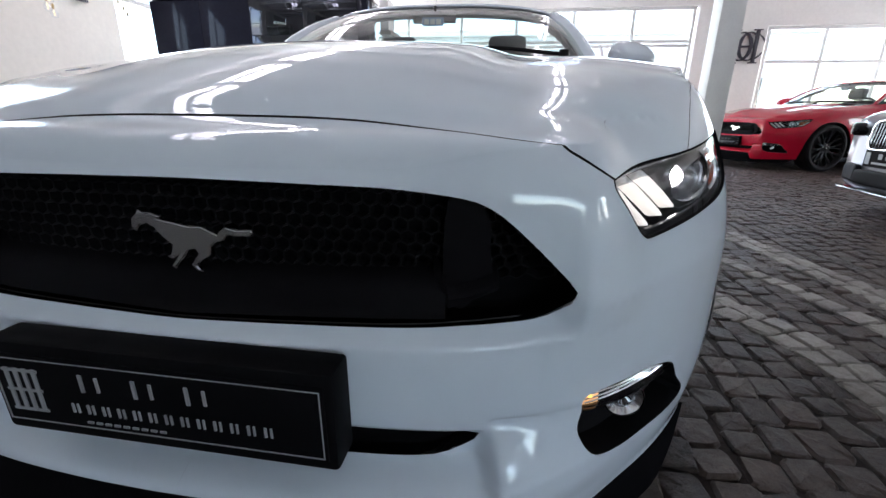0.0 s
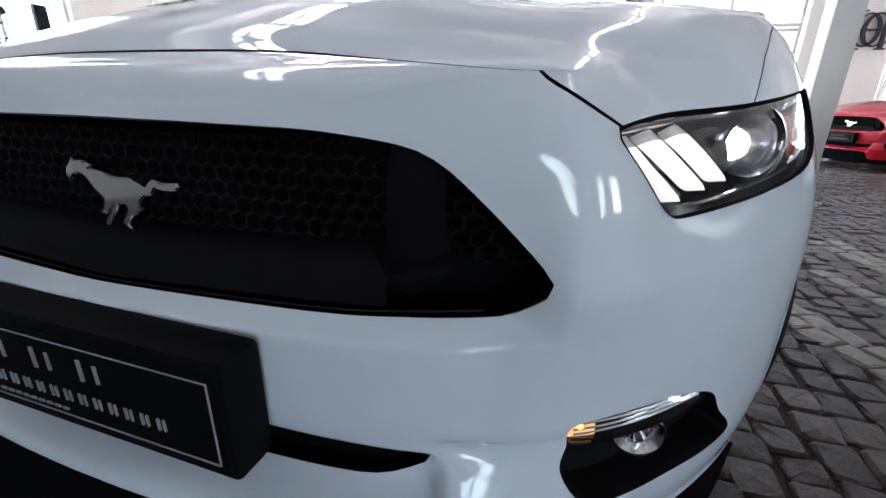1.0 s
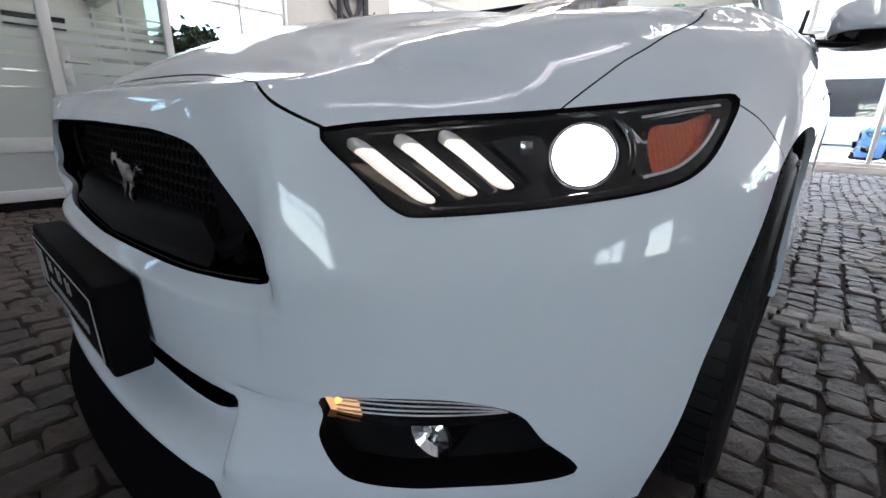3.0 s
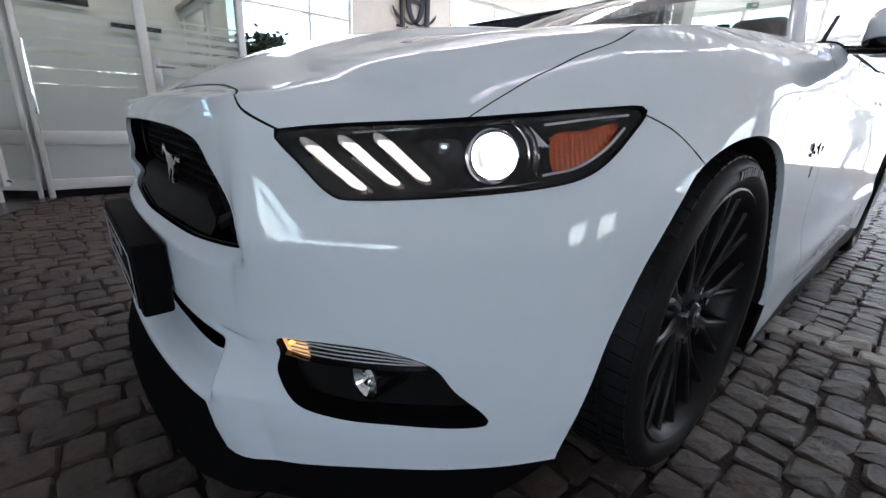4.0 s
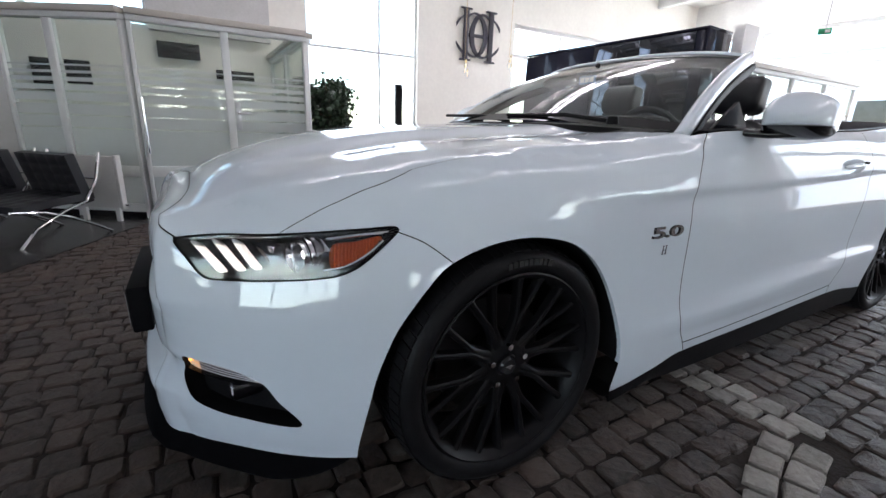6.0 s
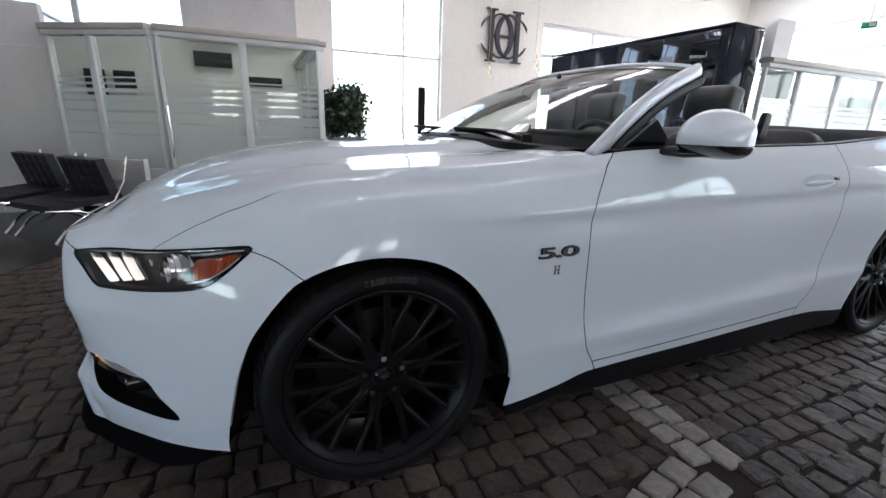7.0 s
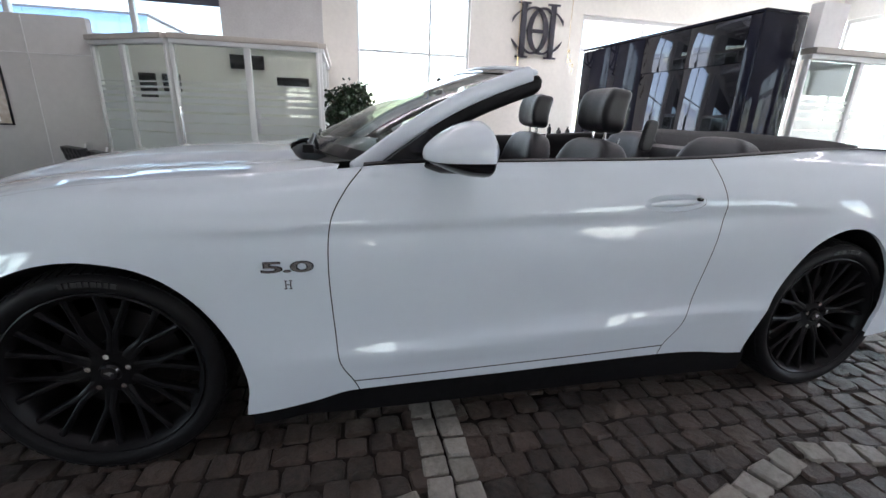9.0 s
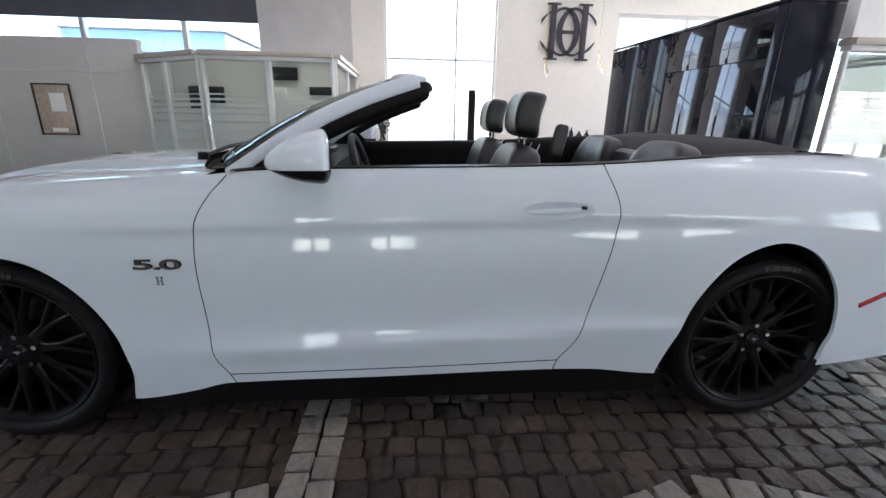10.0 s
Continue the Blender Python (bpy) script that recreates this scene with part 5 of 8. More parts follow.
su = np.r_[np.arange(0, 1.3, 0.0125), np.arange(1.3, S_END, 0.025)]
bottom = [(s, float(Z_BOT(s))) for s in np.linspace(0, S_END, 330)]
top = [(s, float(Z_SH(s))) for s in np.linspace(0, S_END, 330)]
MIDDLE = [(0.0, float(z)) for z in np.arange(float(Z_SH(0.0)) - 0.012, float(Z_BOT(0.0)) + 0.006, -0.0125)]
SHEET = [*bottom, *top[::-1], *MIDDLE]
GRID = [(s, z) for i, s in enumerate(su) for z in np.arange(0.14 + (0.006 if i % 2 else 0), 1.08, 0.0125)]
GRID += [(s, z) for s in np.arange(0.009, 0.56, 0.009) for z in (*np.arange(0.262, 0.372, 0.0062), *np.arange(0.468, 0.53, 0.0045))]
GRID += [(s, z) for s in np.arange(0.40, 0.57, 0.0055) for z in np.arange(0.17, 0.40, 0.006)]
GRID += [(s, z) for s in np.arange(1.75, 3.8, 0.02) for z in (*np.arange(0.352, 0.452, 0.0055), *np.arange(0.742, 0.855, 0.0055))]

# joints of the bonnet in plan
k_kink = skin(KINK_S, Z_SH(KINK_S))[0]
BONNET_FRONT = [(-0.02, -0.699), (0.17, -0.700), (0.27, -0.706), (0.37, -0.722), (0.44, -0.743), (k_kink[0], k_kink[1]), (k_kink[0] + 0.012, k_kink[1] - 0.012)]
edge_pts = SHOULDER[front][:, :2]
k_seam = skin(SEAM_S, Z_SH(SEAM_S))[0]
BONNET_SIDE = [(k_seam[0] + 0.010, k_seam[1] - 0.012), (k_seam[0], k_seam[1]), (0.785, -0.19), (0.789, -0.10), (0.790, 0.1), (0.788, 0.4), (0.783, 0.60), (0.780, 0.72)]
COWL = [(0, 0.485), (0.2, 0.492), (0.42, 0.525), (0.60, 0.588), (0.72, 0.655), (0.775, 0.705)]


def skin_mix(s, z):
    """Normals of the flank, eased into those of the top along the shoulder."""
    n = skin_normal(s, z)
    zs = Z_SH(s)
    w = np.clip(1 - (zs - z) / 0.05, 0, 1) * 0.5
    b = skin(s, zs)
    f = np.where((s < s_at(1.0))[:, None], field_normal(bonnet, b[:, 0] - 0.004, b[:, 1] + 0.002), field_normal(deck, b[:, 0] - 0.004, b[:, 1]))
    w = np.where((s > s_at(0.8)) & (s < s_at(2.6)), 0, w)
    f[s < 1e-6, 0] = 0
    m = n * (1 - w[:, None]) + f * w[:, None]
    return m / np.maximum(np.linalg.norm(m, axis=1), 1e-9)[:, None]


def field_mix(f, x, y, part_of):
    n = field_normal(f, x, y)
    b = SHOULDER[part_of]
    sb = SH_S[part_of]
    d = np.linalg.norm(np.stack([x, y], 1)[:, None, :] - b[None, :, :2], axis=2)
    k = d.argmin(axis=1)
    w = np.clip(1 - d[np.arange(len(x)), k] / 0.06, 0, 1) * 0.5
    e = skin_normal(sb[k], b[k, 2] - 0.002)
    m = n * (1 - w[:, None]) + e * w[:, None]
    m[np.abs(x) < 1e-5, 0] = 0
    m[~np.isfinite(m).all(axis=1)] = (0, 0, 1)
    return m / np.maximum(np.linalg.norm(m, axis=1), 1e-9)[:, None]


PANELS = {}


def add_panel(name, p, n, f):
    PANELS.setdefault(name, []).append((p, n, f))


def mirrored(p, n, f):
    m = np.array([-1, 1, 1])
    return p * m, n * m, f[:, ::-1]


# flank pieces
v, f, piece = cut_sheet(SHEET, [*SKIN_HOLES.values(), *GAPS], GRID)
P, N = skin(v[:, 0], v[:, 1]), skin_mix(v[:, 0], v[:, 1])
for k in np.unique(piece):
    g = f[piece == k]
    if len(g) < 12:
        continue
    c = v[g].reshape(-1, 2)
    s, z, s_hi = c[:, 0].mean(), c[:, 1].mean(), c[:, 0].max()
    name = "bonnet" if s_hi < 1.3 and z > 0.70 else "front_bumper" if s < 0.98 else "front_fender" if s < 2.0 else "sill_strip" if z < 0.30 and 2.0 < s < 3.5 else "door" if s < 3.45 else "rear_quarter"
    used, g2 = np.unique(g, return_inverse=True)
    add_panel(name, P[used], N[used], g2.reshape(-1, 3))
# bonnet and fender tops
plan_edge = [tuple(p) for p in edge_pts if p[1] < 0.70]
outer = [(0, Y_NOSE), *plan_edge[1:], *[tuple(p) for p in smooth_line(COWL, 30)[::-1]], *[(0.0, float(y)) for y in np.arange(0.475, Y_NOSE + 0.006, -0.0135)]]
gx = [(x, y) for i, x in enumerate(np.arange(0, 0.9, 0.0125)) for y in np.r_[np.arange(-0.81 + (0.003 if i % 2 else 0), -0.66, 0.0065), np.arange(-0.655 + (0.006 if i % 2 else 0), 0.72, 0.0145)]]
v, f, piece = cut_sheet(outer, [stripe(rounded(BONNET_FRONT, 34, False), 0.0038), stripe(rounded(BONNET_SIDE, 40, False), 0.0019)], gx)
P = np.c_[v, bonnet(v[:, 0], v[:, 1])]
N = field_mix(bonnet, v[:, 0], v[:, 1], front)
for k in np.unique(piece):
    g = f[piece == k]
    if len(g) < 12:
        continue
    c = v[g].reshape(-1, 2).mean(axis=0)
    name = "front_bumper" if c[1] < -0.69 else "front_fender" if c[0] > 0.70 else "bonnet"
    used, g2 = np.unique(g, return_inverse=True)
    add_panel(name, P[used], N[used], g2.reshape(-1, 3))
# rear deck
DECK_LINE = [(0, 3.16), (0.35, 3.13), (0.62, 3.04), (0.765, 2.88), (0.80, 2.70), (0.822, 2.45)]
redge = [tuple(p) for p in SHOULDER[rear][:, :2] if p[1] > 2.45]
outer = [*[tuple(p) for p in smooth_line(DECK_LINE, 30)], *redge]
gx = [(x, y) for i, x in enumerate(np.arange(0, 0.96, 0.03)) for y in np.arange(2.4, 3.85, 0.03)]
v, f, piece = cut_sheet(outer, [], gx)
add_panel("boot_lid", np.c_[v, deck(v[:, 0], v[:, 1])], field_mix(deck, v[:, 0], v[:, 1], rear), f)

car = thing("convertible", "white convertible with its roof down, parked on the cobbles", "car")


def skin_part(name, pieces, material, parent, label="", both=False, side=1):
    ps, ns, fs, k = [], [], [], 0
    for p, n, f in pieces:
        for q in ((1, -1) if both else (side,)):
            a, b, c = (p, n, f) if q == 1 else mirrored(p, n, f)
            ps.append(a), ns.append(b), fs.append(c + k)
            k += len(a)
    p, n, f = np.vstack(ps), np.vstack(ns), np.vstack(fs)
    # faces turned outwards
    e = np.cross(p[f[:, 1]] - p[f[:, 0]], p[f[:, 2]] - p[f[:, 0]])
    flip = np.sum(e * n[f[:, 0]], axis=1) < 0
    f[flip] = f[flip][:, ::-1]
    me = bpy.data.meshes.new(name)
    me.from_pydata(p.tolist(), [], f.tolist())
    me.materials.append(material)
    for poly in me.polygons:
        poly.use_smooth = True
    me.normals_split_custom_set_from_vertices(n.tolist())
    ob = new(name, me)
    ob.parent = parent
    if label:
        ob["label"] = label
    return ob


for name, pieces in PANELS.items():
    if name in ("bonnet", "front_bumper", "boot_lid"):
        PANELS[name] = skin_part(name, pieces, WHITE_PAINT, car, both=True)
    else:
        PANELS[name] = [skin_part(name, pieces, WHITE_PAINT, car, side=q) for q in (1, -1)]


def deep(s, z, d):
    """A point d under the skin."""
    return skin(s, z) - skin_normal(s, z) * np.atleast_1d(np.asarray(d, float))[:, None]


def sheet_at(poly, depth, step=0.012, side=1):
    """The patch of skin inside an outline, sunk by depth."""
    a = np.array(poly)
    lo, hi = a.min(axis=0), a.max(axis=0)
    grid = [(s, z) for s in np.arange(lo[0], hi[0], step) for z in np.arange(lo[1], hi[1], step)]
    v, f, _ = cut_sheet(poly, [], grid)
    n = skin_normal(v[:, 0], v[:, 1])
    p = skin(v[:, 0], v[:, 1]) - n * depth
    return (p, n, f)


def band(line, d0, d1, side=1, closed=True, bm=None, rows=1):
    """A strip along an outline from one depth to another: the return of an opening."""
    bm = bm or bmesh.new()
    a = np.array(line)
    rings = [[bm.verts.new((q[0] * side, q[1], q[2])) for q in deep(a[:, 0], a[:, 1], np.full(len(a), d))] for d in np.linspace(d0, d1, rows + 1)]
    m = len(a)
    for r1, r2 in zip(rings, rings[1:]):
        for i in range(m if closed else m - 1):
            j = (i + 1) % m
            q = (r1[i], r1[j], r2[j], r2[i])
            bm.faces.new(q if side == 1 else q[::-1])
    return bm


def shrink(poly, w):
    """An outline moved inwards by about w."""
    a = np.array(poly)
    t = np.roll(a, -1, axis=0) - np.roll(a, 1, axis=0)
    t /= np.maximum(np.linalg.norm(t, axis=1), 1e-9)[:, None]
    n = np.stack([-t[:, 1], t[:, 0]], 1)
    b = a + n * 1e-4
    if inside(poly, b).mean() < 0.5:
        n = -n
    return [tuple(p) for p in a + n * w]


# dark structure under the joints
LINER_HOLES = [SKIN_HOLES[k] for k in ("headlight", "fog", "grille", "slot")]
for k in ("arch_f", "arch_r"):
    a = np.array(SKIN_HOLES[k])
    c = np.array((a[:, 0].mean(), 0.3))
    LINER_HOLES.append([tuple(p) for p in c + (a - c) * (1.09, 1.05)])
v, f, piece = cut_sheet(SHEET, LINER_HOLES, GRID[::3])
f = np.vstack([f[piece == k] for k in np.unique(piece) if (piece == k).sum() > 400])
n = skin_normal(v[:, 0], v[:, 1])
for q in (1, -1):
    skin_part("inner_structure", [(skin(v[:, 0], v[:, 1]) - n * 0.016, n, f)], BLACK_PLASTIC, car, "dark inner structure behind the panel joints", side=q)
outer = [(0, Y_NOSE + 0.015), *[(x * 0.985, y + 0.012) for x, y in plan_edge[1:]], *[tuple(p) for p in smooth_line(COWL, 30)[::-1]], *[(0.0, float(y)) for y in np.arange(0.475, Y_NOSE + 0.006, -0.0135)]]
gx = [(x, y) for x in np.arange(0, 0.9, 0.03) for y in np.arange(-0.80, 0.72, 0.03)]
v, f, _ = cut_sheet(outer, [], gx)
skin_part("inner_structure", [(np.c_[v, bonnet(v[:, 0], v[:, 1]) - 0.016], field_normal(bonnet, v[:, 0], v[:, 1]), f)], BLACK_PLASTIC, car, "dark inner structure behind the panel joints", both=True)

# ---- grille ----
def both_sides(fn):
    """Runs a builder for the two sides into one mesh."""
    bm = bmesh.new()
    for q in (1, -1):
        fn(q, bm)
    return bm


LOW_EDGE = [p for p in GRILLE_LINE if p[1] < 0.538][3:]
part("grille_lip", both_sides(lambda q, bm: band(GRILLE_LINE, -0.0005, 0.012, q, False, bm)), WHITE_PAINT, car)
part("grille_bezel", both_sides(lambda q, bm: band(shrink(GRILLE_LINE + [(-0.05, 0.498), (-0.05, 0.687)], 0.001)[:len(GRILLE_LINE)], 0.010, 0.078, q, False, bm)), DEEP_BLACK, car, "black surround of the grille")
part("grille_edge", both_sides(lambda q, bm: tube([(c[0] * q, c[1], c[2]) for c in deep([p[0] for p in LOW_EDGE], [p[1] + 0.005 for p in LOW_EDGE], np.full(len(LOW_EDGE), 0.010))], 0.0010, 6, bm)), DISC_STEEL, car, "thin bright line along the lower grille edge")


def grille_back(q, bm):
    p, n, f = sheet_at([(0, 0.686), *GRILLE_LINE[1:-1], (0, 0.501)], 0.075)
    vs = [bm.verts.new((x * q, y, z)) for x, y, z in p]
    for t in f:
        try:
            bm.faces.new([vs[i] for i in t])
        except ValueError:
            pass


part("grille_backing", both_sides(grille_back), DEEP_BLACK, car)


def hexes(bm, s0, s1, z0, z1, r, depth, wall, outline=None):
    """A honeycomb of open cells over the skin."""
    dz, ds = r * 1.5, r * math.sqrt(3)
    for j in range(int((z1 - z0) / dz) + 1):
        for i in range(-int(s1 / ds) - 1, int(s1 / ds) + 2):
            cs, cz = (i + (0.5 if j % 2 else 0)) * ds, z0 + j * dz
            if abs(cs) > s1 or not (outline is None or bool(inside(outline, np.array([[abs(cs), cz]]))[0])):
                continue
            rings = []
            for rr, d in ((r * 0.98, depth + 0.014), (r * 0.98, depth), (r * (1 - wall), depth), (r * (1 - wall) * 0.9, depth + 0.014)):
                a = [(cs + rr * math.sin(k * math.pi / 3), cz + rr * math.cos(k * math.pi / 3)) for k in range(6)]
                w = np.array(a)
                q = deep(np.abs(w[:, 0]), w[:, 1], np.full(6, d))
                rings.append([bm.verts.new((p[0] * (1 if w[k, 0] >= 0 else -1), p[1], p[2])) for k, p in enumerate(q)])
            for r1, r2 in zip(rings, rings[1:]):
                for k in range(6):
                    bm.faces.new((r1[k], r1[(k + 1) % 6], r2[(k + 1) % 6], r2[k]))
    return bm


mesh_area = shrink([(-0.05, 0.687), *GRILLE_LINE, (-0.05, 0.498)], 0.016)
tagged(part("grille_mesh", hexes(bmesh.new(), 0, 0.50, 0.552, 0.676, 0.0125, 0.050, 0.13, mesh_area), BLACK_PLASTIC, car, "black honeycomb grille mesh"), kind="stuff")
for q in (1, -1):
    bm = bmesh.new()
    poly = [(0.372, 0.668), (0.420, 0.656), (0.428, 0.60), (0.432, 0.54), (0.372, 0.53)]
    p, n, f = sheet_at(rounded(poly, 30), 0.036)
    vs = [bm.verts.new((x * q, y, z)) for x, y, z in p]
    for t in f:
        bm.faces.new([vs[i] for i in t])
    part("grille_post", bm, GRILLE_BLACK, car, "plain black upright beside the mesh")
    for line in ([(0.352, 0.572), (0.372, 0.534)], [(0.372, 0.534), (0.405, 0.541), (0.440, 0.556)]):
        bm = bmesh.new()
        a = np.array(line)
        rows = [[bm.verts.new((c[0] * q, c[1], c[2])) for c in deep(a[:, 0] + ds, a[:, 1] + dz, np.full(len(a), d))] for ds, dz, d in ((0.0, 0.012, 0.055), (0.002, 0.006, 0.024), (0.004, -0.004, 0.018), (0.004, -0.012, 0.022))]
        for r1, r2 in zip(rows, rows[1:]):
            for i in range(len(a) - 1):
                bm.faces.new((r1[i], r1[i + 1], r2[i + 1], r2[i]))
        part("grille_brace", bm, GRILLE_BLACK, car, "angled black brace beside the mesh", smooth=50)


def shelf(q, bm):
    s = np.linspace(0, 0.372, 24)
    rows = [[bm.verts.new((c[0] * q, c[1], c[2])) for c in deep(s, np.full(24, z) + 0.010 * s / 0.372, np.full(24, d))] for z, d in ((0.505, 0.008), (0.515, 0.014), (0.533, 0.020), (0.546, 0.030), (0.554, 0.046), (0.556, 0.07))]
    for r1, r2 in zip(rows, rows[1:]):
        for i in range(23):
            bm.faces.new((r1[i], r1[i + 1], r2[i + 1], r2[i]))


part("grille_shelf", both_sides(shelf), GRILLE_BLACK, car, "smooth black shelf under the mesh", smooth=60)

# running emblem: a plain stretched chrome shape on the mesh
emblem_line = [(-0.101, 0.012), (-0.098, 0.024), (-0.090, 0.031), (-0.086, 0.038), (-0.080, 0.034), (-0.066, 0.034), (-0.048, 0.029), (-0.054, 0.025), (-0.030, 0.021), (-0.004, 0.016), (0.016, 0.017), (0.030, 0.011), (0.042, 0.006), (0.048, 0.012), (0.056, 0.018),
               (0.074, 0.014), (0.098, 0.016), (0.101, 0.011), (0.094, 0.006), (0.074, 0.005), (0.060, 0.007), (0.052, -0.003), (0.040, -0.005), (0.030, -0.014), (0.028, -0.026), (0.012, -0.036), (0.004, -0.046), (0.012, -0.054), (0.002, -0.052), (-0.006, -0.044), (0.000, -0.036), (0.008, -0.026), (0.004, -0.018),
               (-0.008, -0.020), (-0.016, -0.032), (-0.026, -0.042), (-0.034, -0.052), (-0.040, -0.048), (-0.032, -0.038), (-0.024, -0.028), (-0.036, -0.036), (-0.046, -0.034), (-0.038, -0.028), (-0.034, -0.014), (-0.050, -0.002), (-0.062, 0.012), (-0.074, 0.018), (-0.086, 0.014), (-0.093, 0.004)]
bm = sweep_polygon(emblem_line, 0.010)
bmesh.ops.bevel(bm, geom=[e for e in bm.edges if abs(e.verts[0].co.y - e.verts[1].co.y) < 1e-6], offset=0.0018, segments=2, affect="EDGES")
bm.transform(pose(0.0, -0.768, 0.598, -3) @ Matrix.Scale(0.94, 4))
part("grille_emblem", bm, CHROME, car, "polished chrome emblem on the grille")
part("emblem_bracket", box((-0.03, -0.760, 0.586), (0.03, -0.735, 0.612)), BLACK_PLASTIC, car)

# ---- lower air slot, splitter, plate ----
part("slot_lip", both_sides(lambda q, bm: band(SLOT_LINE, 0.0, 0.03, q, False, bm)), BLACK_PLASTIC, car)


def slot_back(q, bm):
    p, n, f = sheet_at([(0, 0.335), *SLOT_LINE[1:-1], (0, 0.290)], 0.03)
    vs = [bm.verts.new((x * q, y, z)) for x, y, z in p]
    for t in f:
        try:
            bm.faces.new([vs[i] for i in t])
        except ValueError:
            pass


part("slot_backing", both_sides(slot_back), DEEP_BLACK, car, "black lower air slot")


def splitter(q, bm):
    s = np.linspace(0, 1.0, 60)
    end = np.clip((s - 0.80) / 0.20, 0, 1) ** 2
    rings = []
    low = Z_BOT(s)
    base = skin(s, low)
    n = np.stack([np.interp(s, OUT_S, NOR[:, j]) for j in (0, 1)], 1)
    fade = np.clip((1.05 - s) / 0.25, 0.25, 1)[:, None]
    for out, z in ((-0.05, low + 0.014), (-0.004, low + 0.006), (0.002, low * 0.45 + 0.075), (0.020, 0.125 + 0 * s), (0.024, 0.108 + 0 * s), (0.010, 0.10 + 0 * s), (-0.15, 0.11 + 0 * s)):
        e = base[:, :2] + n * (out * (fade if out > 0 else 1))
        zz = z if out < 0.001 and out > -0.1 else z + (np.minimum(0.185, low) - z) * end
        rings.append([bm.verts.new((max(x, 0) * q, y, h)) for (x, y), h in zip(e, zz)])
    for r1, r2 in zip(rings, rings[1:]):
        for i in range(59):
            w = (r1[i], r1[i + 1], r2[i + 1], r2[i])
            bm.faces.new(w if q == -1 else w[::-1])
    return bm


part("splitter", both_sides(splitter), DEEP_BLACK, car, "black chin splitter under the bumper")

plate = part("plate_holder", box((-0.236, -0.046, -0.069), (0.252, 0.006, 0.072), 0.007, pose(0, -0.842, 0.410, 1.0)), PLATE_BLACK, car, "thick black plate holder with a dealer plate")
PLATE_AT = pose(0.008, -0.8885, 0.411, 1.0)
part("plate", box((-0.232, -0.0025, -0.054), (0.232, 0.002, 0.054), 0.001, PLATE_AT), PLATE_BLACK, plate, "black dealer plate with silver marks")
for lo, hi in (((-0.228, 0.048), (0.228, 0.0486)), ((-0.228, -0.0488), (0.228, -0.048)), ((0.2270, -0.048), (0.228, 0.048)), ((-0.228, -0.048), (-0.2272, 0.048))):
    part("plate_rim", box((lo[0], -0.0042, lo[1]), (hi[0], -0.002, hi[1]), 0, PLATE_AT), LETTER, plate)


def plate_bar(x0, x1, z0, z1):
    part("plate_mark", box((x0, -0.0042, z0), (x1, -0.002, z1), 0, PLATE_AT), LETTER, plate, "plain silver bar of writing")


for x in (-0.085, -0.008, 0.066):
    plate_bar(x - 0.015, x - 0.010, 0.008, 0.034), plate_bar(x + 0.009, x + 0.013, 0.010, 0.032)
for k in range(13):
    x = -0.122 + 0.0228 * k
    plate_bar(x, x + 0.0032, -0.026, -0.012), plate_bar(x + 0.008, x + 0.0105, -0.026, -0.012)
for k in range(9):
    plate_bar(-0.105 + 0.0135 * k, -0.096 + 0.0135 * k, -0.0415, -0.0385)
for x in (-0.210, -0.196, -0.182, -0.168):
    plate_bar(x - 0.0028, x + 0.0028, -0.030, 0.034)
for z in (-0.030, 0.001, 0.031):
    plate_bar(-0.216, -0.162, z - 0.0018, z + 0.0018)

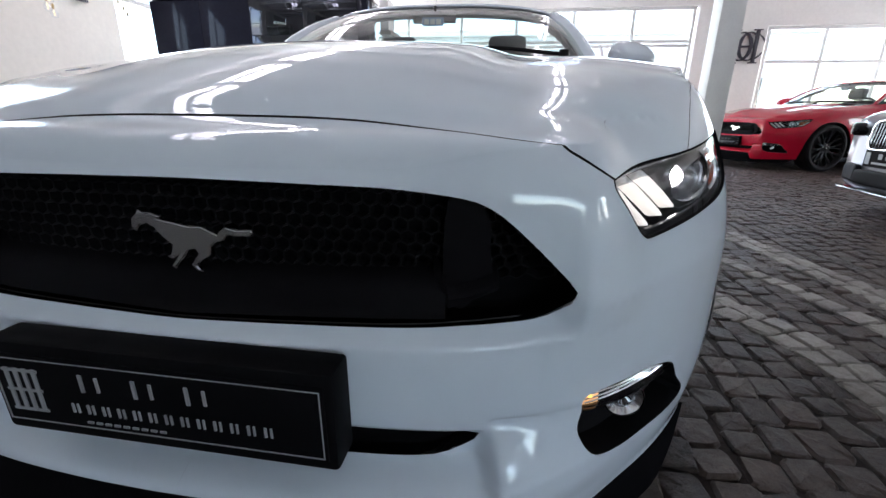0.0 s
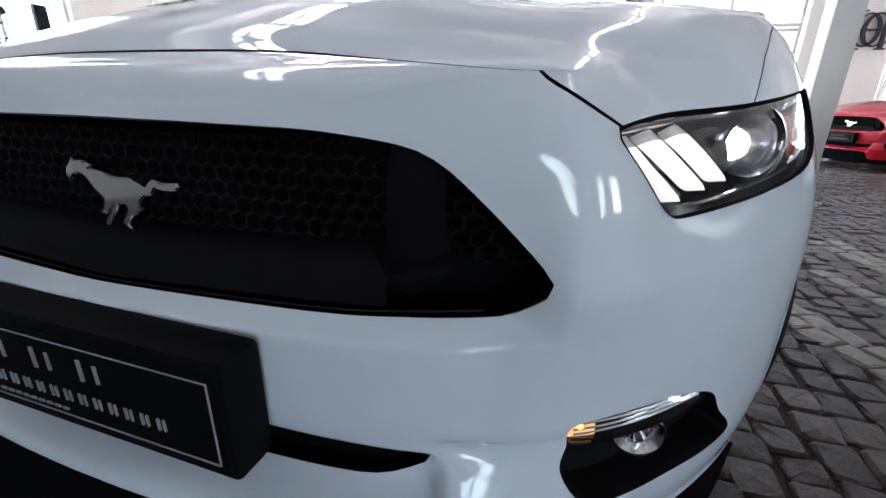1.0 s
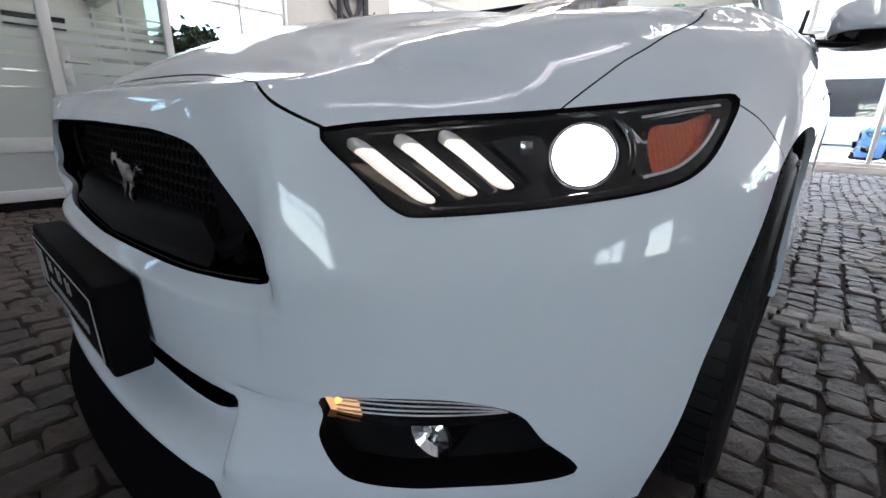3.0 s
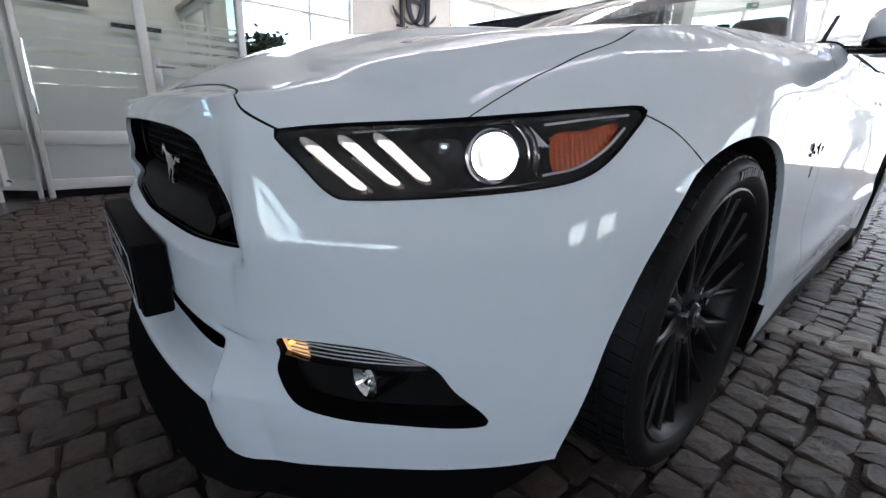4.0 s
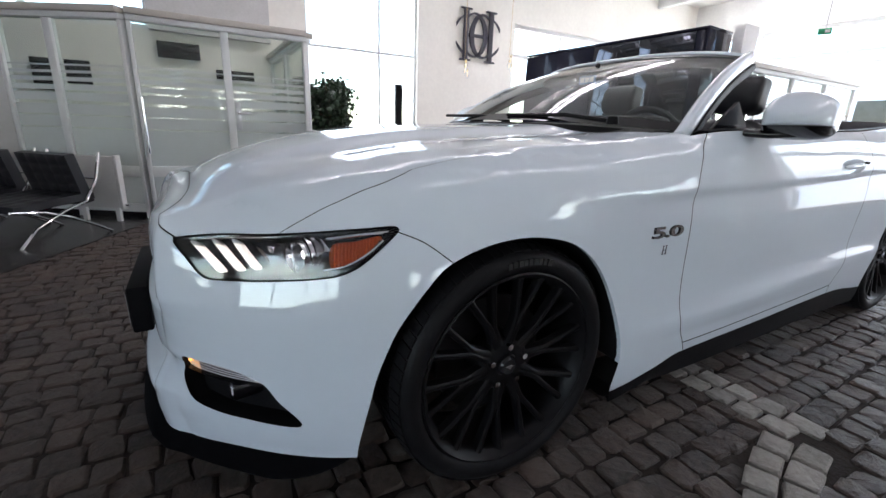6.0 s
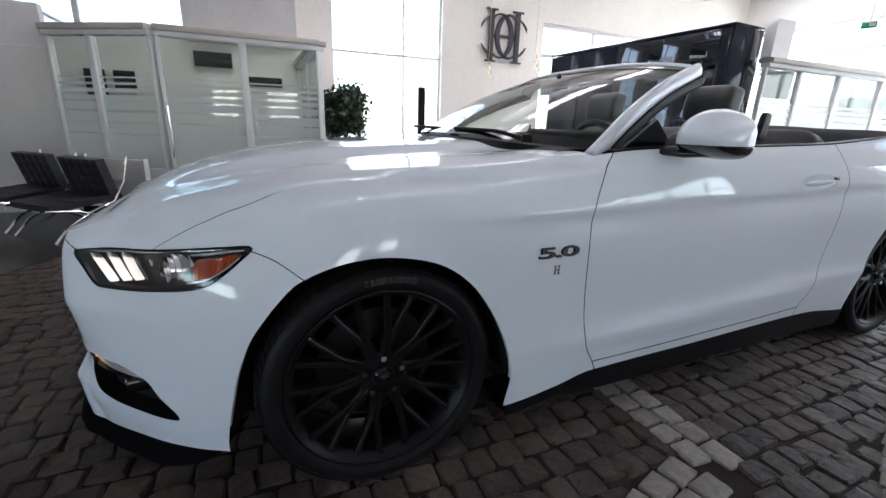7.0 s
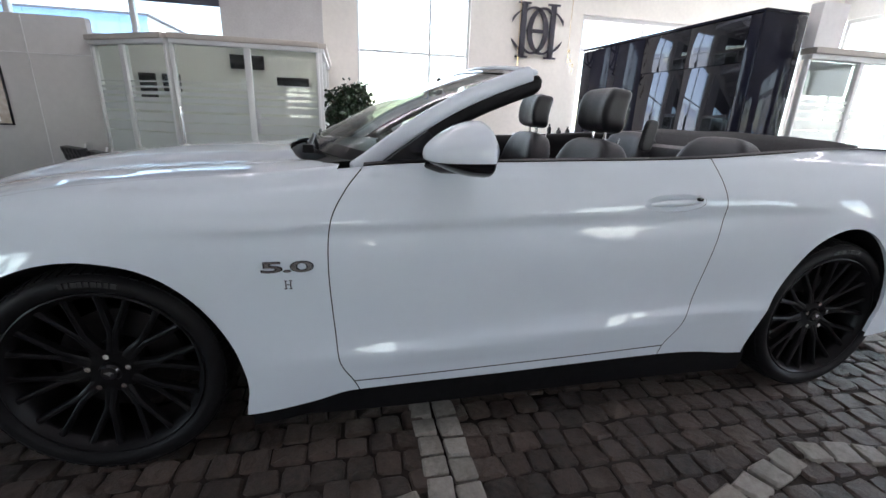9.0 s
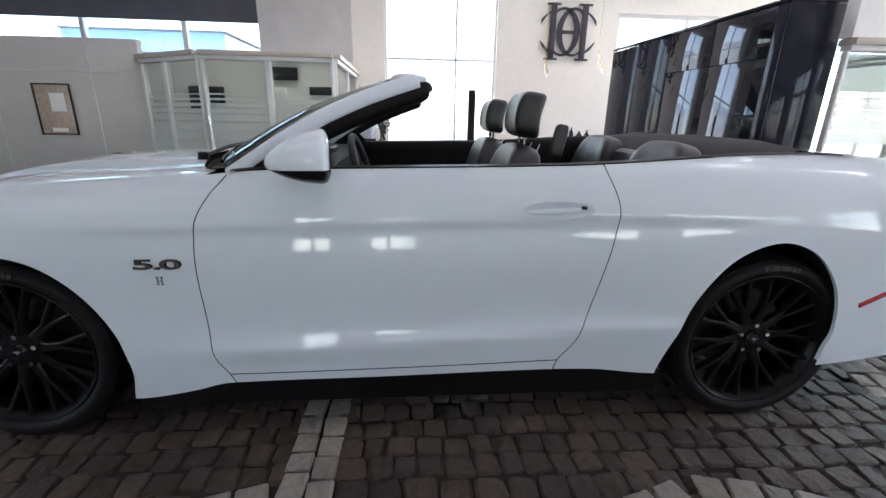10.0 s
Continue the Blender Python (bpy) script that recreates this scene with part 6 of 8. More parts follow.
# ---- lights ----
def headlight(q):
    hl = SKIN_HOLES["headlight"]
    top_ = part("headlight", band(hl, 0.0, 0.012, q, True), GLOSS_BLACK, car, "headlight with three light bars and an amber outer reflector")
    inner = shrink(hl, 0.0032)
    bm = bmesh.new()
    a, b = np.array(hl), np.array(inner)
    r1 = [bm.verts.new((p[0] * q, p[1], p[2])) for p in deep(a[:, 0], a[:, 1], np.full(len(a), -0.0015))]
    r2 = [bm.verts.new((p[0] * q, p[1], p[2])) for p in deep(b[:, 0], b[:, 1], np.full(len(b), 0.003))]
    for i in range(len(a)):
        j = (i + 1) % len(a)
        bm.faces.new((r1[i], r1[j], r2[j], r2[i]))
    part("bezel", bm, DEEP_BLACK, top_, "gloss black headlight rim")
    part("housing_wall", band(inner, 0.003, 0.06, q, True), GLOSS_BLACK, top_)
    p, n, f = sheet_at(inner, 0.058)
    o = skin_part("housing", [(p, n, f)], GLOSS_BLACK, top_, "black lamp housing", side=q)
    p, n, f = sheet_at(inner, 0.004)
    o = skin_part("cover_lens", [(p, n, f)], LENS, top_, "clear headlight cover", side=q)
    o.visible_shadow = False
    # three slanted light bars
    for s0, s1, z0, z1 in ((0.619, 0.700, 0.690, 0.622), (0.668, 0.746, 0.696, 0.630), (0.716, 0.788, 0.701, 0.637)):
        us = np.r_[np.linspace(0, 0.86, 12), np.linspace(0.89, 1, 8)]
        mid = np.stack([s0 + (s1 - s0) * us, z0 + (z1 - z0) * us], 1)
        for name, a, b, ma, lab in (("light_bar", 2, 20, LED, "white light bar"), ("bar_cap", 0, 3, ACRYLIC, "milky unlit end of the light bar")):
            bm = bmesh.new()
            rings = []
            v_ = us[a:b]
            fat = np.clip(np.minimum(0.55 + 9 * v_, np.sqrt(1 - np.clip(1 - (1 - v_) / 0.11, 0, 1) ** 2)), 0.2, 1)
            for off, d in ((-0.0110, 0.032), (-0.0105, 0.0205), (-0.0080, 0.0165), (-0.003, 0.0145), (0.003, 0.0145), (0.0080, 0.0165), (0.0105, 0.0205), (0.0110, 0.032)):
                rings.append([bm.verts.new((c[0] * q, c[1], c[2])) for c in deep(mid[a:b, 0] + off * fat, mid[a:b, 1], np.full(b - a, d) - 0.004 * v_)])
            for r1, r2 in zip(rings, rings[1:]):
                for i in range(b - a - 1):
                    bm.faces.new((r1[i], r1[i + 1], r2[i + 1], r2[i]))
            bm.faces.new([r[0] for r in rings]), bm.faces.new([r[-1] for r in rings][::-1])
            bmesh.ops.recalc_face_normals(bm, faces=bm.faces)
            part(name, bm, ma, top_, lab, smooth=50)
        mid = mid[np.linspace(0, 19, 8).astype(int)]
        line = deep(mid[:, 0] + 0.0235, mid[:, 1] + 0.002, np.linspace(0.036, 0.030, 8))
        part("bar_fin", tube([(c[0] * q, c[1], c[2]) for c in line], 0.007, 6, flat=1.0), GLOSS_BLACK, top_, "black fin between the light bars")
    # projector
    c = deep(0.888, 0.678, 0.035)[0]
    m = Matrix.Translation((c[0] * q, c[1], c[2])) @ Vector((0.36 * q, -0.93, 0.02)).to_track_quat("Z", "Y").to_matrix().to_4x4()
    for name, prof, ma, lab in (("projector_ring", [(0.036, -0.03), (0.0405, 0.010), (0.0375, 0.018), (0.034, 0.014), (0.0305, 0.004)], CHROME, "chrome projector ring"),
                                ("reflector_bowl", [(0.031, 0.004), (0.026, -0.006), (0.013, -0.016)], DARK_CHROME, "grey reflector bowl"),
                                ("projector_lens", [(0.0, 0.020), (0.014, 0.0185), (0.024, 0.013), (0.0305, 0.004)], LENS, "clear projector lens"),
                                ("projector_lamp", [(0.0, -0.002), (0.009, -0.005), (0.0135, -0.0155)], XENON, "glaring projector lamp"),
                                ("shroud_ring", [(0.0405, -0.03), (0.0430, 0.002), (0.0445, 0.004), (0.0455, 0.001), (0.0440, -0.03)], GLOSS_BLACK, "black ring round the projector"),
                                ("outer_ring", [(0.0465, -0.03), (0.0485, 0.006), (0.0500, 0.008), (0.0515, 0.005), (0.0500, -0.03)], CHROME, "thin outer chrome ring"),
                                ("projector_shroud", [(0.0525, -0.03), (0.0555, -0.002), (0.0580, -0.006), (0.0560, -0.03)], DARK_CHROME, "smoky outer shroud")):
        bm = lathe(prof, 44, "z")
        bm.transform(m)
        part(name, bm, ma, top_, lab, smooth=50)
    # dark module between the bars and the projector, with a small square lens
    mod = rounded([(0.772, 0.699), (0.815, 0.705), (0.838, 0.690), (0.838, 0.650), (0.800, 0.637), (0.806, 0.660)], 30)
    p, n, f = sheet_at(mod, 0.034)
    skin_part("lamp_module", [(p, n, f)], GLOSS_BLACK, top_, "smoky reflective module plate", side=q)
    c2 = deep(0.812, 0.686, 0.030)[0]
    part("square_lens", box((-0.007, -0.003, -0.008), (0.007, 0.003, 0.008), 0.0015, pose(c2[0] * q, c2[1], c2[2], 0, 0, 38 * q)), DARK_CHROME, top_, "small square marker lens")
    top_line = smooth_line([(0.60, 0.692), (0.70, 0.7025), (0.80, 0.7110), (0.93, 0.7240), (1.06, 0.7370)], 30)
    part("upper_trim", tube([(c3[0] * q, c3[1], c3[2]) for c3 in deep(top_line[:, 0], top_line[:, 1], np.full(30, 0.014))], 0.0022, 6), DARK_CHROME, top_, "thin bright strip along the upper rim")
    low_line = smooth_line([(0.70, 0.6115), (0.80, 0.6180), (0.90, 0.6290), (0.965, 0.6390)], 24)
    part("lower_trim", tube([(c3[0] * q, c3[1], c3[2]) for c3 in deep(low_line[:, 0], low_line[:, 1] + 0.004, np.full(24, 0.016))], 0.004, 6, flat=0.6), GLOSS_BLACK, top_, "glossy lower ledge")
    for k in range(3):
        d0 = deep(np.array([0.925, 0.950]) + 0.006 * k, np.array([0.716, 0.690]), np.array([0.022, 0.022]))
        part("reflector_rib", tube([(x * q, y, z) for x, y, z in d0], 0.003, 5), CHROME, top_)
    am = rounded([(0.968, 0.703), (1.02, 0.713), (1.078, 0.725), (1.052, 0.694), (1.012, 0.666), (0.968, 0.654)], 40)
    p, n, f = sheet_at(am, 0.024)
    skin_part("amber_reflector", [(p, n, f)], AMBER, top_, "amber side reflector", side=q)
    for u in np.linspace(0.962, 1.076, 15):
        zs_ = [z_ for z_ in np.linspace(0.64, 0.73, 60) if inside(am, np.array([[u, z_]]))[0]]
        if len(zs_) < 4:
            continue
        z0_, z1_ = zs_[0], zs_[-1]
        bm = bmesh.new()
        zz = np.linspace(z0_, z1_, 6)
        rows = [[bm.verts.new((c3[0] * q, c3[1], c3[2])) for c3 in deep(np.full(6, u + du), zz, np.full(6, d_))] for du, d_ in ((-0.0038, 0.0236), (0.0002, 0.0200), (0.0012, 0.0200), (0.0038, 0.0236))]
        for r1, r2 in zip(rows, rows[1:]):
            for i in range(5):
                bm.faces.new((r1[i], r1[i + 1], r2[i + 1], r2[i]))
        bmesh.ops.recalc_face_normals(bm, faces=bm.faces)
        part("prism_rib", bm, AMBER, top_)
    part("amber_rim", band(am, 0.014, 0.04, q, True), CHROME, top_)
    for line in ([(0.955, 0.716), (1.03, 0.727), (1.095, 0.734)], [(0.95, 0.648), (1.0, 0.660), (1.05, 0.688), (1.085, 0.716)]):
        a = smooth_line(line, 16)
        part("chrome_line", tube([(c[0] * q, c[1], c[2]) for c in deep(a[:, 0], a[:, 1], np.full(16, 0.012))], 0.0035, 6), CHROME, top_)


def fog_lamp(q):
    fo = SKIN_HOLES["fog"]
    top_ = part("fog_pocket", band(fo, 0.0, 0.05, q, True, rows=3), BLACK_PLASTIC, car, "dark lower corner pocket with a turn signal and fog lamp")
    p, n, f = sheet_at(fo, 0.05)
    skin_part("pocket_back", [(p, n, f)], BLACK_PLASTIC, top_, side=q)
    over = smooth_line([(0.570, 0.394), (0.612, 0.3985), (0.70, 0.3955), (0.76, 0.3855), (0.806, 0.367)], 24)
    under = smooth_line([(0.578, 0.368), (0.62, 0.363), (0.70, 0.359), (0.76, 0.360), (0.806, 0.3645)], 24)
    upper = [tuple(p) for p in np.vstack([over, under[::-1]])]
    p, n, f = sheet_at(upper, 0.002)
    o = skin_part("signal_lens", [(p, n, f)], LENS, top_, "clear ribbed turn signal lens", side=q)
    o.visible_shadow = False
    k = 5
    lit = [tuple(p) for p in np.vstack([over[:k], under[:k][::-1]])]
    p, n, f = sheet_at(lit, 0.012)
    skin_part("lit_reflector", [(p, n, f)], AMBER_LIT, top_, "amber-lit end of the turn signal", side=q)
    rest = [tuple(p) for p in np.vstack([over[k - 1:], under[k - 1:][::-1]])]
    p, n, f = sheet_at(rest, 0.014)
    skin_part("signal_reflector", [(p, n, f)], DARK_CHROME, top_, "smoky silver reflector", side=q)
    for u in (0.14, 0.32, 0.5, 0.68, 0.86):
        a = (over * (1 - u) + under * u)[1:-1]
        part("reflector_rib", tube([(x * q, y, z_) for x, y, z_ in deep(a[:, 0], a[:, 1], np.full(len(a), 0.011))], 0.0016, 5), CHROME, top_)
    part("signal_shelf", band([tuple(p) for p in under], 0.0, 0.04, q, False), GLOSS_BLACK, top_)
    c = deep(0.590, 0.384, 0.010)[0]
    bm = lathe([(0.0, -0.004), (0.003, -0.002), (0.0038, 0.002), (0.003, 0.005), (0.0, 0.007)], 14, "z")
    bm.transform(Matrix.Translation((c[0] * q, c[1], c[2])) @ pose(0, 0, 0, 90, 0, 35 * q))
    part("signal_bulb", bm, FOG_GLOW, top_, "lit amber bulb")
    c = deep(0.704, 0.328, 0.022)[0]
    m = Matrix.Translation((c[0] * q, c[1], c[2])) @ Vector((0.12 * q, -0.99, 0.0)).to_track_quat("Z", "Y").to_matrix().to_4x4()
    bm = lathe([(0.0, -0.010), (0.007, -0.008), (0.012, 0.002), (0.020, -0.003), (0.030, 0.004)], 28, "z")
    bm.transform(m)
    part("fog_bowl", bm, CHROME, top_, "small round fog lamp")
    for k in range(12):
        w = k * math.tau / 12
        bm = rod((0.010 * math.cos(w), 0.010 * math.sin(w), 0.006), (0.025 * math.cos(w), 0.025 * math.sin(w), 0.0), 0.0022, seg=5)
        bm.transform(m)
        part("lens_rib", bm, LENS, top_)
    bm = lathe([(0.033, -0.06), (0.033, 0.004), (0.031, 0.007), (0.029, 0.0)], 28, "z")
    bm.transform(m)
    part("fog_ring", bm, GLOSS_BLACK, top_)


for q in (1, -1):
    headlight(q)
    fog_lamp(q)

# ---- arches, sills ----
for q in (1, -1):
    part("arch_lip", band(ARCH_F_LINE[7:-7], -0.0005, 0.014, q, False), WHITE_PAINT, car)
    part("arch_lip", band(ARCH_R_LINE[7:-7], -0.0005, 0.014, q, False), WHITE_PAINT, car)
    part("arch_liner", band(ARCH_F_LINE[5:-7], 0.012, 0.34, q, False, rows=2), BLACK_PLASTIC, car, "black wheel arch liner")
    part("arch_liner", band(ARCH_R_LINE[6:-13], 0.012, 0.34, q, False, rows=2), BLACK_PLASTIC, car, "black wheel arch liner")
    bm = bmesh.new()
    ys = np.linspace(0.40, 2.33, 50)
    rings = []
    for dx, dz in ((-0.10, 0.02), (-0.016, 0.012), (-0.006, -0.004), (-0.010, -0.05), (-0.020, -0.105), (-0.05, -0.115), (-0.2, -0.10)):
        r_ = []
        for y in ys:
            s = s_at(float(y))
            zb = float(Z_BOT(s))
            base = skin(s, zb)[0]
            depth = 0.10 + dz if dz < -0.06 else None
            z = zb + dz if dz > -0.06 else max(0.13 + (dz + 0.105), 0.105)
            r_.append(bm.verts.new(((base[0] + dx) * q, y, z)))
        rings.append(r_)
    for r1, r2 in zip(rings, rings[1:]):
        for i in range(len(ys) - 1):
            w = (r1[i], r1[i + 1], r2[i + 1], r2[i])
            bm.faces.new(w if q == -1 else w[::-1])
    part("side_sill", bm, BLACK_PLASTIC, car, "black side sill under the door")
part("underbody", box((-0.60, -0.55, 0.17), (0.60, 3.4, 0.25), 0.02), BLACK_PLASTIC, car, "dark underbody")
part("rear_diffuser", box((-0.80, 3.50, 0.25), (0.80, 3.77, 0.33), 0.03), BLACK_PLASTIC, car)
a = deep(np.linspace(4.50, 4.60, 6), np.linspace(0.500, 0.545, 6), np.full(6, 0.0))
for q in (1, -1):
    part("side_marker", tube([(x * q, y, z) for x, y, z in a], 0.009, 8), RED_LENS, car, "red rear side marker")


# ---- wheels ----
def wheel(name, x, y, q, r=0.338, wide=0.255):
    t = part(name, lathe([(0.262, -wide + 0.02), (0.275, -wide), (0.312, -wide + 0.004), (0.330, -wide + 0.025), (r, -wide + 0.05), (r, -0.05), (0.332, -0.024), (0.322, -0.008), (0.306, 0.0), (0.290, -0.002), (0.281, -0.008), (0.272, -0.016), (0.268, -0.026)], 72, "x"), RUBBER, car, "black tyre on a black multi-spoke rim", smooth=40)
    t.matrix_basis = pose(x * q, y, r) @ (Matrix.Rotation(math.pi, 4, "Z") if q == -1 else Matrix())
    part("rim", lathe([(0.262, -0.21), (0.248, -0.19), (0.246, -0.045), (0.254, -0.030), (0.262, -0.016), (0.269, -0.009), (0.2735, -0.011), (0.272, -0.024), (0.268, -0.2)], 72, "x"), SATIN_BLACK, t, "satin black rim", smooth=40)
    part("brake_disc", lathe([(0.07, -0.125), (0.175, -0.125), (0.175, -0.150), (0.07, -0.150)], 48, "x"), DISC_STEEL, t, "dark steel brake disc")
    part("hub", lathe([(0.0, -0.038), (0.030, -0.038), (0.033, -0.046), (0.072, -0.050), (0.080, -0.060), (0.080, -0.13), (0.0, -0.13)], 40, "x"), SATIN_BLACK, t, smooth=40)
    part("hub_cap", lathe([(0.0, -0.030), (0.022, -0.031), (0.027, -0.038)], 28, "x"), GLOSS_BLACK, t)
    cap = sweep_polygon([(-0.015, 0.004), (0.002, 0.007), (0.015, 0.003), (0.006, -0.001), (0.002, -0.009), (-0.004, -0.002)], 0.003)
    cap.transform(pose(-0.0285, 0, 0, 0, 0, 90))
    part("cap_mark", cap, CHROME, t)
    for k in range(10):
        a0 = k * math.tau / 10 + 0.12
        for d in (-1, 1):
            bm = bmesh.new()
            rings = []
            for u in np.linspace(0, 1, 9):
                rad_ = 0.060 + u * (0.257 - 0.060)
                ang = a0 + d * (0.0052 + 0.033 * max(0.0, u - 0.36) / 0.64) / rad_
                wd = 0.0088 * (1.35 if u > 0.9 else 1) + 0.006 * max(0.0, 1 - u / 0.42)
                depth = -0.048 + 0.024 * u + 0.0004 * d
                c, s = math.cos(ang), math.sin(ang)
                e = Vector((0, -s, c))
                o = Vector((0, c * rad_, s * rad_))
                rings.append([bm.verts.new(o + e * w + Vector((h, 0, 0))) for w, h in ((-wd, depth - 0.026), (-wd * 0.9, depth - 0.004), (-wd * 0.35, depth), (wd * 0.35, depth), (wd * 0.9, depth - 0.004), (wd, depth - 0.026))])
            for r1, r2 in zip(rings, rings[1:]):
                for j in range(5):
                    bm.faces.new((r1[j], r1[j + 1], r2[j + 1], r2[j]))
            bmesh.ops.recalc_face_normals(bm, faces=bm.faces)
            part("spoke", bm, SATIN_BLACK, t)
    for k in range(5):
        a0 = k * math.tau / 5 + 0.3
        c, s = 0.057 * math.cos(a0), 0.057 * math.sin(a0)
        part("wheel_nut", rod((-0.052, c, s), (-0.032, c, s), 0.0105, 0.009, 6), CHROME, t, "bright wheel nut")
    # tread blocks
    tread = bmesh.new()
    for k in range(72):
        a0 = k * math.tau / 72
        for x0, x1, sk in ((-0.052, -0.016, 0.02), (-0.115, -0.062, -0.02), (-0.185, -0.125, 0.02), (-0.24, -0.195, -0.02)):
            vs = []
            for rr in (r - 0.001, r + 0.0035):
                for xx, aa in ((x0, a0), (x1, a0 + sk), (x1, a0 + sk + 0.068), (x0, a0 + 0.068)):
                    r2_ = rr - (0.008 if xx > -0.02 or xx < -0.235 else 0)
                    vs.append(tread.verts.new((xx, r2_ * math.cos(aa), r2_ * math.sin(aa))))
            tread.faces.new(vs[4:8])
            for i in range(4):
                tread.faces.new((vs[i], vs[(i + 1) % 4], vs[4 + (i + 1) % 4], vs[4 + i]))
    bmesh.ops.recalc_face_normals(tread, faces=tread.faces)
    tagged(part("tread", tread, RUBBER, t, "grooved tyre tread"), kind="stuff")
    # raised sidewall marks as plain bars
    for k in range(9):
        a0 = 1.32 + 0.052 * k
        m = Matrix.Rotation(a0 - math.pi / 2, 4, "X")
        part("sidewall_mark", box((-0.004, -0.006, 0.297), (0.0016, 0.005 if k % 3 else 0.009, 0.313), 0, m), RUBBER_MARK, t)
    return t


wheel("wheel", 0.918, 0.0, 1)
wheel("wheel", 0.918, 0.0, -1)
wheel("wheel", 0.932, 2.72, 1, wide=0.275)
wheel("wheel", 0.932, 2.72, -1, wide=0.275)

# ---- badges, handle, mirror ----
c = skin(1.985, 0.672)[0]
side_m = pose(c[0] + 0.001, c[1], c[2], 90, 0, 90)
badge = words("displacement_badge", "5.0", 0.075, 0.003, side_m @ Matrix.Diagonal((1.85, 0.62, 1, 1)), GLOSS_BLACK, car, 0.90, 0.0022)
badge["label"] = "chrome-faced engine size badge"
words("badge_face", "5.0", 0.075, 0.0042, side_m @ Matrix.Diagonal((1.85, 0.62, 1, 1)), CHROME, badge, 0.90, 0.0002)
for dy, dz, w_, h_ in ((-0.007, 0, 0.0035, 0.026), (0.007, 0, 0.0035, 0.026), (0.0, 0, 0.012, 0.0025), (-0.007, 0.013, 0.009, 0.0025), (0.007, 0.013, 0.009, 0.0025), (-0.007, -0.013, 0.009, 0.0025), (0.007, -0.013, 0.009, 0.0025)):
    part("fender_mark", box((c[0] - 0.008, c[1] + dy - w_ / 2, 0.616 + dz - h_ / 2), (c[0] + 0.0015, c[1] + dy + w_ / 2, 0.616 + dz + h_ / 2)), LOGO_BLACK, car, "small dark dealer mark")
# hollow behind the handle
a_ = np.array(SCOOP)
gs = [(p, z) for p in np.arange(3.19, 3.45, 0.008) for z in np.arange(0.82, 0.885, 0.006)]
sv, sf, _ = cut_sheet(SCOOP, [], gs)
rr = np.clip(((sv[:, 0] - 3.318) / 0.128) ** 2 + ((sv[:, 1] - 0.851) / 0.031) ** 2, 0, 1)
for q in (1, -1):
    bm = bmesh.new()
    vs = [bm.verts.new((p[0] * q, p[1], p[2])) for p in deep(sv[:, 0], sv[:, 1], 0.001 + 0.011 * (1 - rr) ** 0.8)]
    for t in sf:
        bm.faces.new([vs[i] for i in (t if q == 1 else t[::-1])])
    bmesh.ops.recalc_face_normals(bm, faces=bm.faces)
    part("handle_scoop", bm, WHITE_PAINT, PANELS["door"][0 if q == 1 else 1], "hollow behind the door handle", smooth=70)
for q in (1, -1):
    bm = bmesh.new()
    rings = []
    for u in np.linspace(0, 1, 13):
        s = 3.215 + 0.20 * u
        k_ = math.sin(math.pi * min(max(u, 0.02), 0.98)) ** 0.35
        ring = []
        for a_ in np.linspace(0, math.tau, 10, endpoint=False):
            p = deep(s, 0.846 + 0.010 * u + 0.0120 * k_ * math.sin(a_), -0.006 - 0.010 * k_ * math.cos(a_) * 0.9)[0]
            ring.append(bm.verts.new((p[0] * q, p[1], p[2])))
        rings.append(ring)
    for r1, r2 in zip(rings, rings[1:]):
        for k in range(10):
            w = (r1[k], r1[(k + 1) % 10], r2[(k + 1) % 10], r2[k])
            bm.faces.new(w)
    bm.faces.new(rings[0][::-1]), bm.faces.new(rings[-1])
    bmesh.ops.recalc_face_normals(bm, faces=bm.faces)
    part("door_handle", bm, WHITE_PAINT, PANELS["door"][0 if q == 1 else 1], smooth=60)
    p = deep(3.40, 0.863, -0.020)[0]
    part("lock", box((-0.004, -0.008, -0.006), (0.012, 0.010, 0.006), 0.003, pose(p[0] * q - 0.004, p[1], p[2])), GLOSS_BLACK, PANELS["door"][0 if q == 1 else 1], "small black lock cap")


